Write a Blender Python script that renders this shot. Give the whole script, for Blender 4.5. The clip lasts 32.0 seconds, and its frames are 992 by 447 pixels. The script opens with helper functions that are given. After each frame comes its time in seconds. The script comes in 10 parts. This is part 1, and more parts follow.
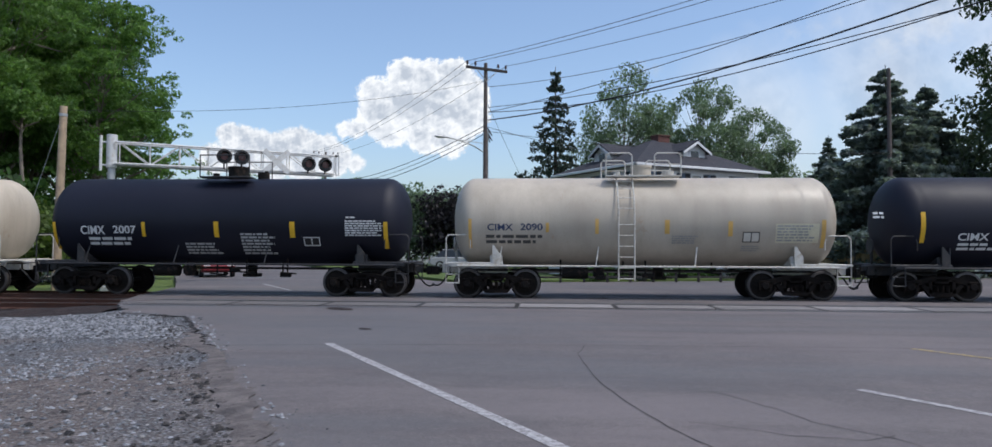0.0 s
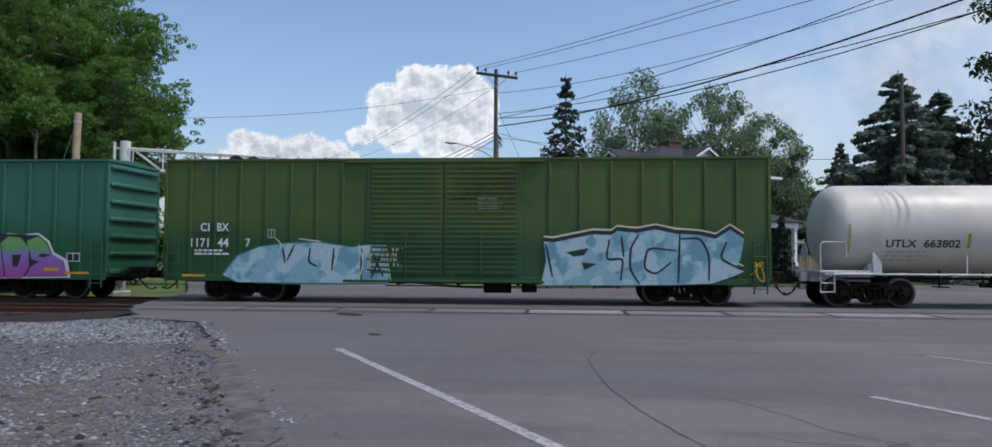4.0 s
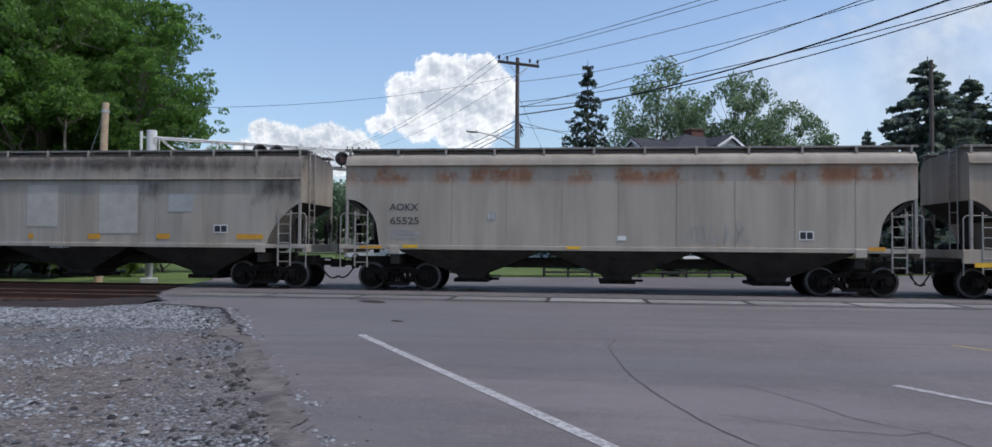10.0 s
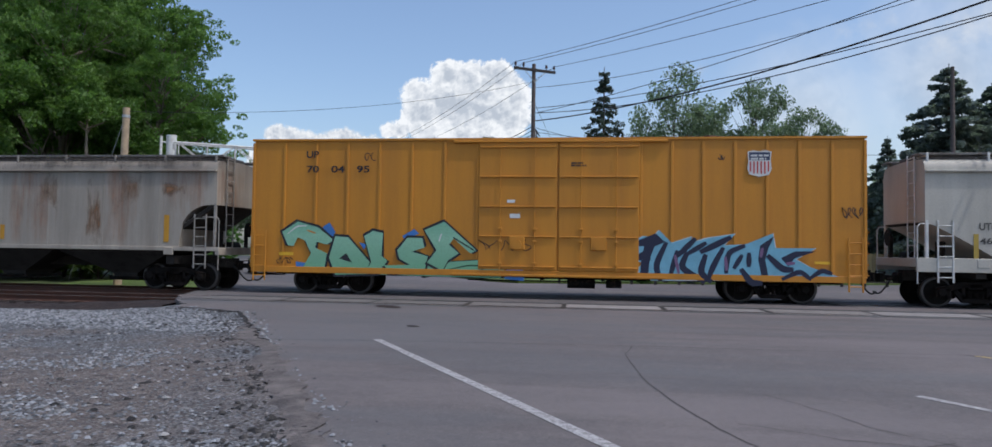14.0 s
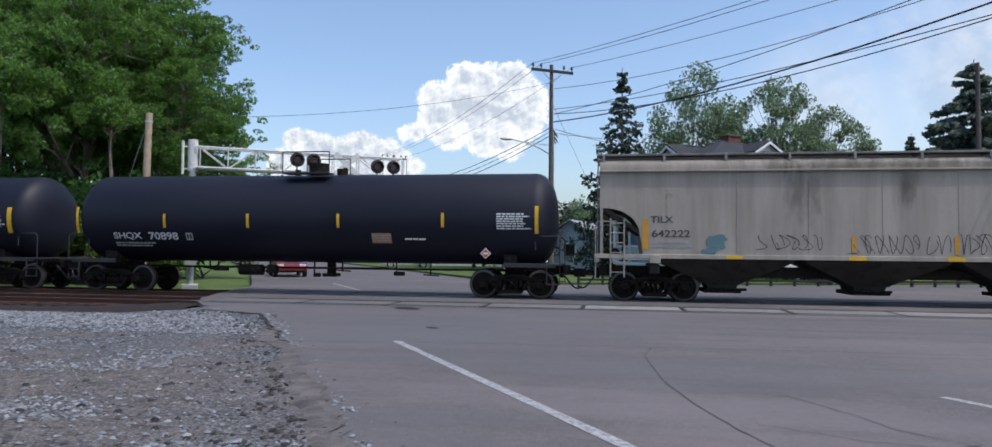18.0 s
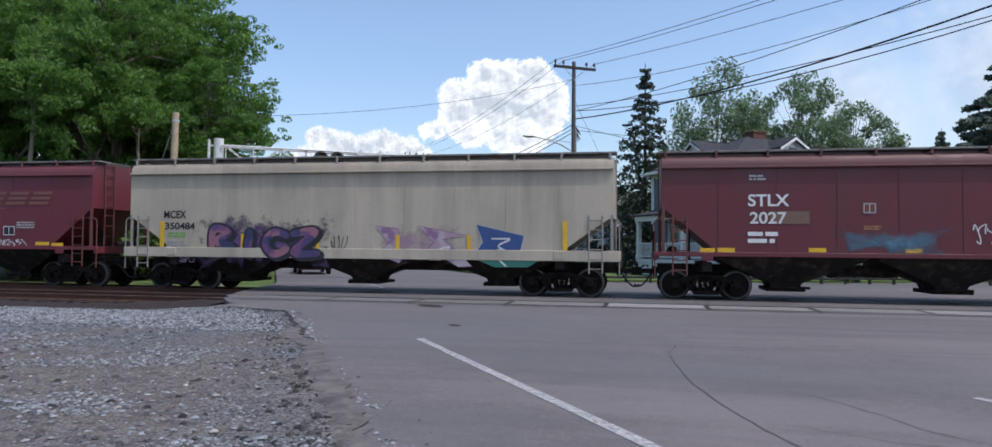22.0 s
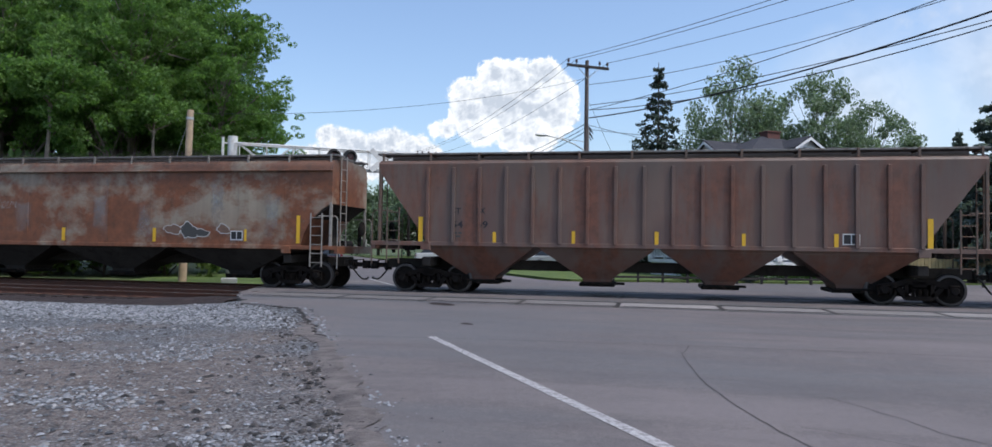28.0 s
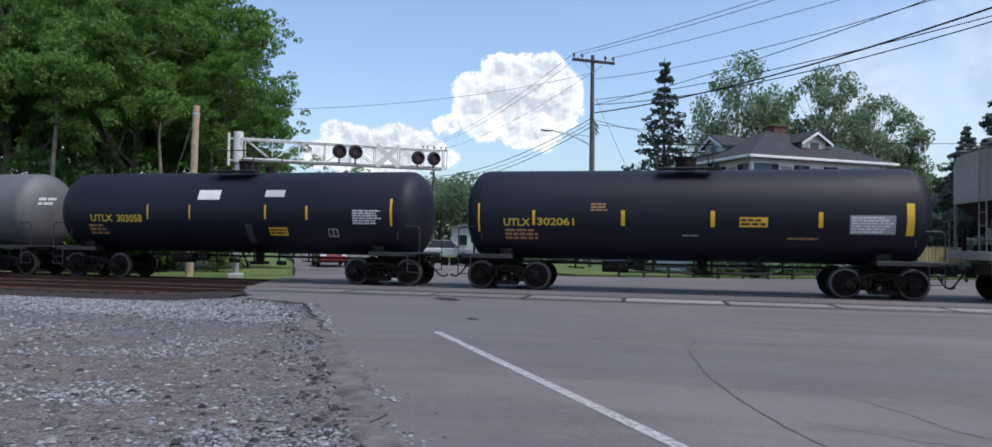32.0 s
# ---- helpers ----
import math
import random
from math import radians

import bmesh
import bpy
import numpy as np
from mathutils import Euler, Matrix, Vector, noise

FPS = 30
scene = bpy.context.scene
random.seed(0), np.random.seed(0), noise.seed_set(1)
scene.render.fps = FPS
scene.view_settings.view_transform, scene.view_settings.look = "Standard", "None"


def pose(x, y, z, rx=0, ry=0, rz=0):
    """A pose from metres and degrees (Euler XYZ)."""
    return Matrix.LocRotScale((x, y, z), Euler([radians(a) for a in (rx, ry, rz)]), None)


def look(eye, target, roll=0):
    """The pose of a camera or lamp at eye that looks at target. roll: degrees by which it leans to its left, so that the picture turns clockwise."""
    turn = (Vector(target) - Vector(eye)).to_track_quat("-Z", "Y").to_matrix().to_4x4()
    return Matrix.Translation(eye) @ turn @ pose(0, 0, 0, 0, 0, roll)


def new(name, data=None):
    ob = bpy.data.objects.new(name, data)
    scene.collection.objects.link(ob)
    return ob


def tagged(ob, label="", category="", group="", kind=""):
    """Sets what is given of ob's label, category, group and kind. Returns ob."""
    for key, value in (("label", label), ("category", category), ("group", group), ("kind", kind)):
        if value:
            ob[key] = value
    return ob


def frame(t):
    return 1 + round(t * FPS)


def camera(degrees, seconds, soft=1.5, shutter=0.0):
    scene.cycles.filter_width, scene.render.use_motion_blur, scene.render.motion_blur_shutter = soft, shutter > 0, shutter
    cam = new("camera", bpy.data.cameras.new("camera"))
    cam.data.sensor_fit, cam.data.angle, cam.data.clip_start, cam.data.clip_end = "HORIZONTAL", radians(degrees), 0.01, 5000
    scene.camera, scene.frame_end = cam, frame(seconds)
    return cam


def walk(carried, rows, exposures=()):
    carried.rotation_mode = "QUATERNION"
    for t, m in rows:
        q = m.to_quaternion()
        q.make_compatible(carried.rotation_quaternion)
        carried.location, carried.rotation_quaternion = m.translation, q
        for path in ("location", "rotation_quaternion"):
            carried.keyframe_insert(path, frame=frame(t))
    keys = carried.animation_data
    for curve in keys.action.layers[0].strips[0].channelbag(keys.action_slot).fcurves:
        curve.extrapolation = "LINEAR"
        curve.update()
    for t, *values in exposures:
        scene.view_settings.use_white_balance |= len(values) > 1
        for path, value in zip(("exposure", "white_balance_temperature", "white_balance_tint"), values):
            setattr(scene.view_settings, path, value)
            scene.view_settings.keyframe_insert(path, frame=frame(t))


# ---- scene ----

cam = camera(69.0, 32.0)

H_CAM = 1.6          # eye height above the road
TRACK = 24.54        # centre line of the train's track
TRACK2 = 20.6        # centre line of the empty track
SPEED = 14.17        # metres a second, along +x

# seconds, yaw, pitch, roll, and the sway of the hand
PATH = [
    (0.0, 3.87, 2.01, -0.26, 0.007, 0.004, 0.004), (0.5, 3.85, 2.15, -0.11, 0.029, 0.031, 0.002), (1.0, 3.96, 2.48, -0.04, 0.035, 0.045, -0.0),
    (1.5, 4.12, 2.45, -0.34, 0.028, 0.051, -0.004), (2.0, 4.14, 2.25, -0.27, 0.021, 0.053, -0.003), (2.5, 4.38, 2.32, -0.31, 0.021, 0.051, -0.002),
    (3.0, 4.67, 2.33, -0.28, 0.028, 0.036, -0.005), (3.5, 4.67, 2.5, -0.29, 0.024, 0.021, -0.004), (5.5, 5.43, 2.46, -0.4, 0.022, -0.011, -0.026),
    (6.0, 5.76, 2.46, -0.42, 0.025, -0.022, -0.031), (6.5, 5.72, 2.28, -0.39, 0.019, -0.018, -0.03), (7.0, 5.73, 2.28, -0.22, 0.02, -0.021, -0.028),
    (7.5, 5.69, 2.19, -0.38, 0.021, -0.027, -0.029), (8.0, 5.9, 2.27, -0.44, 0.02, -0.03, -0.031), (8.5, 5.92, 2.31, -0.51, 0.018, -0.031, -0.033),
    (9.0, 6.03, 1.96, -0.3, 0.022, -0.039, -0.033), (9.5, 6.3, 1.84, -0.47, 0.027, -0.04, -0.032), (10.0, 6.38, 1.62, -0.46, 0.024, -0.033, -0.031),
    (10.5, 6.67, 1.47, -0.37, 0.027, -0.033, -0.035), (11.0, 6.85, 1.53, -0.36, 0.024, -0.033, -0.035), (11.5, 6.92, 1.58, -0.46, 0.025, -0.036, -0.034),
    (12.0, 7.23, 1.67, -0.46, 0.017, -0.035, -0.034), (12.5, 7.25, 1.61, -0.67, 0.008, -0.037, -0.035), (13.0, 7.19, 1.89, -0.97, 0.002, -0.032, -0.035),
    (13.5, 7.23, 2.17, -0.84, -0.001, -0.03, -0.036), (14.0, 7.56, 2.08, -0.85, -0.003, -0.03, -0.035), (14.5, 7.81, 2.12, -0.98, -0.0, -0.036, -0.039),
    (16.5, 8.68, 2.25, -0.6, 0.002, -0.037, -0.039), (17.0, 8.83, 2.27, -0.39, 0.013, -0.037, -0.037), (17.5, 8.69, 2.29, -0.48, 0.017, -0.043, -0.036),
    (18.0, 9.06, 2.18, -0.54, 0.011, -0.042, -0.036), (18.5, 9.42, 1.97, -0.61, 0.004, -0.024, -0.029), (19.0, 9.62, 1.91, -0.6, 0.007, -0.021, -0.03),
    (19.5, 9.63, 1.77, -0.62, 0.004, -0.014, -0.03), (20.0, 9.76, 1.79, -0.53, 0.004, -0.011, -0.033), (20.5, 10.2, 1.82, -0.46, 0.001, -0.015, -0.03),
    (21.0, 10.48, 1.87, -0.51, 0.001, -0.017, -0.03), (21.5, 10.43, 1.98, -0.68, 0.007, -0.03, -0.03), (22.0, 10.83, 1.95, -0.51, 0.003, -0.034, -0.028),
    (22.5, 11.21, 1.77, -0.36, 0.009, -0.036, -0.027), (23.0, 11.22, 1.58, -0.36, 0.011, -0.034, -0.03), (23.5, 11.37, 1.6, -0.37, 0.014, -0.028, -0.032),
    (24.0, 11.3, 1.7, -0.42, 0.002, -0.015, -0.031), (24.5, 11.09, 1.95, -0.51, -0.005, -0.007, -0.034), (25.0, 11.21, 1.87, -0.47, -0.006, -0.01, -0.041),
    (25.5, 11.46, 1.95, -0.57, -0.015, -0.009, -0.038), (27.5, 11.75, 2.02, -0.78, -0.021, -0.007, -0.036), (28.0, 11.74, 1.86, -0.89, -0.022, -0.005, -0.037),
    (28.5, 11.76, 1.82, -0.89, -0.025, -0.004, -0.036), (29.0, 11.86, 1.84, -0.86, -0.028, -0.004, -0.038), (29.5, 11.76, 1.86, -1.02, -0.026, -0.002, -0.038),
    (30.0, 11.87, 1.75, -1.0, -0.025, 0.001, -0.035), (30.5, 11.94, 1.55, -1.05, -0.017, 0.011, -0.02), (31.0, 12.01, 1.44, -0.97, -0.02, 0.006, -0.03),
    (31.5, 12.12, 1.5, -0.84, -0.017, 0.004, -0.031), (32.0, 12.19, 1.46, -0.86, -0.016, 0.0, -0.033),
]
walk(cam, [(t, pose(x, y, H_CAM + z, 90 + p, r, a)) for t, a, p, r, x, y, z in PATH], exposures=[(t, e, 6270, 10) for t, e in ((0.0, 0.33), (3.0, 0.2), (6.5, 0.23), (10.5, 0.32), (13.0, 0.18), (15.0, 0.31), (18.0, 0.44), (22.0, 0.5), (32.0, 0.5))])

# ---------------------------------------------------------------- light
SUN_EL, SUN_AZ = 60.0, 109.0     # degrees up, and degrees from +y towards +x
sky_world = bpy.data.worlds.new("sky")
scene.world = sky_world
sky_world.use_nodes = True
wn = sky_world.node_tree.nodes
wl = sky_world.node_tree.links
sky_tex = wn.new("ShaderNodeTexSky")
sky_tex.sky_type = "NISHITA"
sky_tex.sun_disc = False
sky_tex.sun_elevation = radians(SUN_EL)
sky_tex.sun_rotation = radians(SUN_AZ)
sky_tex.air_density, sky_tex.dust_density, sky_tex.ozone_density = 1.0, 2.3, 2.2
wl.new(sky_tex.outputs[0], wn["Background"].inputs[0])
wn["Background"].inputs[1].default_value = 0.15
sun = new("sun", bpy.data.lights.new("sun", "SUN"))
sun.data.energy, sun.data.angle, sun.data.color = 1.75, radians(0.6), (1.0, 0.96, 0.91)
sd = Vector((math.sin(radians(SUN_AZ)) * math.cos(radians(SUN_EL)), math.cos(radians(SUN_AZ)) * math.cos(radians(SUN_EL)), math.sin(radians(SUN_EL))))
sun.matrix_world = look(sd * 100, (0, 0, 0))


# ---------------------------------------------------------------- mesh tools
class MB:
    """Collects vertices and faces of one mesh."""

    def __init__(self):
        self.v, self.f = [], []

    def add(self, vs, fs):
        n = len(self.v)
        self.v.extend(vs)
        self.f.extend(tuple(i + n for i in f) for f in fs)
        return self

    def box(self, c, s, bev=0.0, m=None):
        hx, hy, hz = s[0] / 2, s[1] / 2, s[2] / 2
        b = min(bev, hx * 0.9, hy * 0.9, hz * 0.9)
        vs, fs = [], []
        if b <= 0:
            for i in range(8):
                vs.append(Vector((hx if i & 1 else -hx, hy if i & 2 else -hy, hz if i & 4 else -hz)))
            fs = [(0, 2, 3, 1), (4, 5, 7, 6), (0, 1, 5, 4), (2, 6, 7, 3), (0, 4, 6, 2), (1, 3, 7, 5)]
        else:
            for i in range(8):
                sx, sy, sz = (1 if i & 1 else -1), (1 if i & 2 else -1), (1 if i & 4 else -1)
                vs.append(Vector((sx * hx, sy * (hy - b), sz * (hz - b))))
                vs.append(Vector((sx * (hx - b), sy * hy, sz * (hz - b))))
                vs.append(Vector((sx * (hx - b), sy * (hy - b), sz * hz)))
            q = lambda i, a: 3 * i + a
            for k, loop in ((2, (0, 2, 3, 1)), (2, (4, 5, 7, 6)), (1, (0, 1, 5, 4)), (1, (2, 6, 7, 3)), (0, (0, 4, 6, 2)), (0, (1, 3, 7, 5))):
                fs.append(tuple(q(i, k) for i in loop))
            for i in range(8):
                for axis in range(3):
                    j = i | (1 << axis)
                    if j == i:
                        continue
                    a1, a2 = [a for a in range(3) if a != axis]
                    fs.append((q(i, a1), q(i, a2), q(j, a2), q(j, a1)))
                fs.append((q(i, 0), q(i, 1), q(i, 2)))
        if m is not None:
            vs = [m @ v for v in vs]
        self.add([(v.x + c[0], v.y + c[1], v.z + c[2]) for v in vs], fs)
        return self

    def tube(self, p, q, r, n=8, r2=None, caps=True):
        p, q = Vector(p), Vector(q)
        d = (q - p).normalized()
        a = d.orthogonal().normalized()
        b = d.cross(a)
        r2 = r if r2 is None else r2
        vs = []
        for k in range(n):
            t = 2 * math.pi * k / n
            vs.append(p + (a * math.cos(t) + b * math.sin(t)) * r)
        for k in range(n):
            t = 2 * math.pi * k / n
            vs.append(q + (a * math.cos(t) + b * math.sin(t)) * r2)
        fs = [(k, (k + 1) % n, n + (k + 1) % n, n + k) for k in range(n)]
        if caps:
            fs += [tuple(range(n - 1, -1, -1)), tuple(range(n, 2 * n))]
        self.add([tuple(v) for v in vs], fs)
        return self

    def path(self, pts, r, n=6):
        for p, q in zip(pts, pts[1:]):
            self.tube(p, q, r, n)
        return self

    def pipe(self, pts, r, n=6):
        """One bent pipe through all the points."""
        pts = [Vector(p) for p in pts]
        rings, a = [], None
        for i, c in enumerate(pts):
            d = (pts[min(len(pts) - 1, i + 1)] - pts[max(0, i - 1)]).normalized()
            a = d.orthogonal().normalized() if a is None else (a - d * a.dot(d)).normalized()
            b = d.cross(a)
            rings.append([tuple(c + (a * math.cos(2 * math.pi * k / n) + b * math.sin(2 * math.pi * k / n)) * r) for k in range(n)])
        return self.loft(rings)

    def prism(self, poly, a, b, axis="y"):
        """A flat outline pushed from a to b. axis y: outline in x, z; x: in y, z; z: in x, y."""
        n = len(poly)
        at = {"y": lambda p, t: (p[0], t, p[1]), "x": lambda p, t: (t, p[0], p[1]), "z": lambda p, t: (p[0], p[1], t)}[axis]
        vs = [at(p, a) for p in poly] + [at(p, b) for p in poly]
        fs = [tuple(range(n)), tuple(range(2 * n - 1, n - 1, -1))] + [(k, n + k, n + (k + 1) % n, (k + 1) % n) for k in range(n)]
        self.add(vs, fs)
        return self

    def loft(self, rings, closed=True, caps=True):
        n = len(rings[0])
        vs = [p for r in rings for p in r]
        fs = []
        for i in range(len(rings) - 1):
            for k in range(n if closed else n - 1):
                k2 = (k + 1) % n
                fs.append((i * n + k, i * n + k2, (i + 1) * n + k2, (i + 1) * n + k))
        if caps:
            fs += [tuple(range(n - 1, -1, -1)), tuple((len(rings) - 1) * n + k for k in range(n))]
        self.add(vs, fs)
        return self

    def data(self, name, mat, smooth=False):
        me = bpy.data.meshes.new(name)
        me.from_pydata([tuple(v) for v in self.v], [], self.f)
        me.update()
        if mat is not None:
            for x in (mat if isinstance(mat, (list, tuple)) else [mat]):
                me.materials.append(x)
        bm = bmesh.new()
        bm.from_mesh(me)
        bmesh.ops.recalc_face_normals(bm, faces=bm.faces)
        if smooth:
            lim = radians(35 if smooth is True else smooth)
            for f in bm.faces:
                f.smooth = True
            for e in bm.edges:
                if len(e.link_faces) == 2 and e.calc_face_angle(0) > lim:
                    e.smooth = False
        bm.to_mesh(me)
        bm.free()
        return me


def put(name, me, parent=None, m=None, label=""):
    ob = new(name, me)
    if parent is not None:
        ob.parent = parent
    if m is not None:
        ob.matrix_basis = m
    if label:
        tagged(ob, label)
    return ob


def part(name, mb, mat, parent, label="", smooth=False):
    return put(name, mb.data(name, mat, smooth), parent, None, label)


def root(name, m=None):
    ob = new(name)
    ob.empty_display_size = 0.3
    if m is not None:
        ob.matrix_basis = m
    return ob


# ---------------------------------------------------------------- materials
def mat_new(name):
    m = bpy.data.materials.new(name)
    m.use_nodes = True
    nt = m.node_tree
    return m, nt.nodes, nt.links, nt.nodes["Principled BSDF"]


def rgb(nodes, c):
    n = nodes.new("ShaderNodeRGB")
    n.outputs[0].default_value = (*c, 1)
    return n.outputs[0]


def noise_tex(nodes, links, vec, scale, detail=4, rough=0.55, stretch=None, shift=0.0):
    mp = nodes.new("ShaderNodeMapping")
    links.new(vec, mp.inputs[0])
    mp.inputs["Location"].default_value = (shift, shift * 0.37, shift * 0.71)
    if stretch:
        mp.inputs["Scale"].default_value = stretch
    n = nodes.new("ShaderNodeTexNoise")
    links.new(mp.outputs[0], n.inputs["Vector"])
    n.inputs["Scale"].default_value, n.inputs["Detail"].default_value, n.inputs["Roughness"].default_value = scale, detail, rough
    return n.outputs[0]


def ramp(nodes, links, fac, stops):
    r = nodes.new("ShaderNodeValToRGB")
    links.new(fac, r.inputs[0])
    el = r.color_ramp.elements
    while len(el) < len(stops):
        el.new(0.5)
    for e, (p, v) in zip(el, stops):
        e.position = p
        e.color = (v, v, v, 1) if isinstance(v, (int, float)) else (*v, 1)
    return r.outputs[0]


def mix(nodes, links, fac, a, b, mode="MIX"):
    n = nodes.new("ShaderNodeMix")
    n.data_type, n.blend_type = "RGBA", mode
    for sock, val in ((n.inputs[0], fac), (n.inputs[6], a), (n.inputs[7], b)):
        if isinstance(val, (int, float)):
            sock.default_value = val
        elif isinstance(val, tuple):
            sock.default_value = (*val, 1)
        else:
            links.new(val, sock)
    return n.outputs[2]


def math_node(nodes, links, op, a, b=0.0):
    n = nodes.new("ShaderNodeMath")
    n.operation = op
    for sock, val in zip(n.inputs, (a, b)):
        if isinstance(val, (int, float)):
            sock.default_value = val
        else:
            links.new(val, sock)
    return n.outputs[0]


def bump_to(nodes, links, bsdf, height, strength, dist=0.02):
    b = nodes.new("ShaderNodeBump")
    b.inputs["Strength"].default_value, b.inputs["Distance"].default_value = strength, dist
    links.new(height, b.inputs["Height"])
    links.new(b.outputs[0], bsdf.inputs["Normal"])


def surface(name, base, rough=0.6, metal=0.0, var=0.2, scale=2.0, fine=30.0, bump=0.15, dist=0.01, stain=None, per=0.0):
    """A plain surface with large stains and fine grain. stain: a second colour in patches. per: change from piece to piece."""
    m, n, l, b = mat_new(name)
    tc = n.new("ShaderNodeTexCoord").outputs["Object"]
    big = noise_tex(n, l, tc, scale, 5)
    small = noise_tex(n, l, tc, fine, 3, 0.6, shift=3.1)
    c = mix(n, l, ramp(n, l, big, [(0.3, 0.0), (0.7, 1.0)]), tuple(x * (1 - var) for x in base), tuple(min(1, x * (1 + var)) for x in base))
    c = mix(n, l, ramp(n, l, small, [(0.3, 0.0), (0.75, 0.35)]), c, tuple(x * 0.55 for x in base))
    if stain:
        c = mix(n, l, ramp(n, l, noise_tex(n, l, tc, scale * 2.3, 6, 0.65, shift=7.7), [(0.52, 0.0), (0.66, 0.85)]), c, stain)
    if per:
        oi = n.new("ShaderNodeObjectInfo").outputs["Random"]
        c = mix(n, l, ramp(n, l, oi, [(0.0, 1 - per), (1.0, 1.0)]), (0, 0, 0), c)
    l.new(c, b.inputs["Base Color"])
    b.inputs["Metallic"].default_value = metal
    l.new(ramp(n, l, big, [(0.3, max(0.05, rough - 0.1)), (0.7, min(1, rough + 0.12))]), b.inputs["Roughness"])
    if bump:
        bump_to(n, l, b, small, bump, dist)
    return m


def car_paint(name, base, rough=0.5, grime=0.35, dirt=(0.07, 0.06, 0.05), rust=0.0, rust_col=(0.22, 0.085, 0.035), rust_size=0.5,
              band=None, seed=0.0, fade=0.15, second=None, soot=0.0, run=0.75, rust_max=1.0, low=None):
    """Weathered railcar paint: faded patches, streaks that run down, grime and rust. band: (low, high) heights that the rust keeps to."""
    m, n, l, b = mat_new(name)
    tc = n.new("ShaderNodeTexCoord").outputs["Object"]
    big = noise_tex(n, l, tc, 0.35, 4, shift=seed)
    streak = noise_tex(n, l, tc, 1.0, 5, 0.6, (1.7, 1.7, 0.16), seed + 2)
    streak2 = noise_tex(n, l, tc, 1.0, 4, 0.6, (3.2, 3.2, 0.12), seed + 5)
    fine = noise_tex(n, l, tc, 22, 3, 0.6, shift=seed + 9)
    c = mix(n, l, ramp(n, l, big, [(0.3, 0.0), (0.7, 1.0)]), tuple(x * (1 - fade) for x in base), tuple(min(1, x * (1 + fade)) for x in base))
    if second:
        c = mix(n, l, ramp(n, l, noise_tex(n, l, tc, 0.45, 3, 0.5, (1, 1, 0.8), seed + 17), [(0.45, 0.0), (0.58, 1.0)]), c, second)
    if low:
        zl = n.new("ShaderNodeSeparateXYZ")
        l.new(tc, zl.inputs[0])
        wob = math_node(n, l, "ADD", math_node(n, l, "DIVIDE", zl.outputs[2], 6.0), math_node(n, l, "MULTIPLY", math_node(n, l, "SUBTRACT", streak, 0.5), 0.25))
        c = mix(n, l, ramp(n, l, wob, [(low[0] / 6 - 0.08, 1.0), (low[0] / 6 + 0.08, 0.0)]), c, low[1])
    c = mix(n, l, ramp(n, l, streak, [(0.42, 0.0), (0.72, grime)]), c, dirt)
    c = mix(n, l, ramp(n, l, streak2, [(0.5, 0.0), (0.8, grime * 0.3)]), c, dirt)
    rg = ramp(n, l, big, [(0.3, max(0.1, rough - 0.08)), (0.7, min(1, rough + 0.15))])
    if rust > 0:
        r1 = noise_tex(n, l, tc, rust_size, 7, 0.68, (1, 1, run), seed + 13)
        k = 0.72 - 0.34 * rust
        mask = ramp(n, l, r1, [(k, 0.0), (k + 0.12, rust_max)])
        if band:
            z = n.new("ShaderNodeSeparateXYZ")
            l.new(tc, z.inputs[0])
            zz = math_node(n, l, "DIVIDE", z.outputs[2], 6.0)
            lo, hi = band[0] / 6, band[1] / 6
            mask = math_node(n, l, "MULTIPLY", mask, ramp(n, l, zz, [(lo - 0.02, 0.0), (lo + 0.03, 1.0), (hi - 0.03, 1.0), (hi + 0.015, 0.0)]))
        rc = mix(n, l, ramp(n, l, noise_tex(n, l, tc, 3.0, 6, 0.7, shift=seed + 21), [(0.3, 0.0), (0.7, 1.0)]), tuple(x * 0.55 for x in rust_col), tuple(x * 1.35 for x in rust_col))
        c = mix(n, l, mask, c, rc)
    if soot > 0:
        zs = n.new("ShaderNodeSeparateXYZ")
        l.new(tc, zs.inputs[0])
        hang = noise_tex(n, l, tc, 1.0, 5, 0.65, (0.9, 0.9, 0.05), seed + 27)
        drip = noise_tex(n, l, tc, 1.0, 5, 0.7, (2.6, 2.6, 0.15), seed + 29)
        lvl = math_node(n, l, "ADD", math_node(n, l, "DIVIDE", zs.outputs[2], 6.0), math_node(n, l, "MULTIPLY", math_node(n, l, "ADD", hang, drip), 0.18))
        c = mix(n, l, ramp(n, l, lvl, [(0.76, 0.0), (0.96, soot)]), c, (0.075, 0.063, 0.055))
    c = mix(n, l, ramp(n, l, fine, [(0.45, 0.0), (0.8, 0.18)]), c, dirt)
    l.new(c, b.inputs["Base Color"])
    l.new(rg, b.inputs["Roughness"])
    bump_to(n, l, b, mix(n, l, 0.5, big, fine), 0.12, 0.01)
    return m


def plain(name, c, rough=0.6, metal=0.0):
    return surface(name, c, rough, metal, 0.12, 3.0, 40.0, 0.05, 0.004)


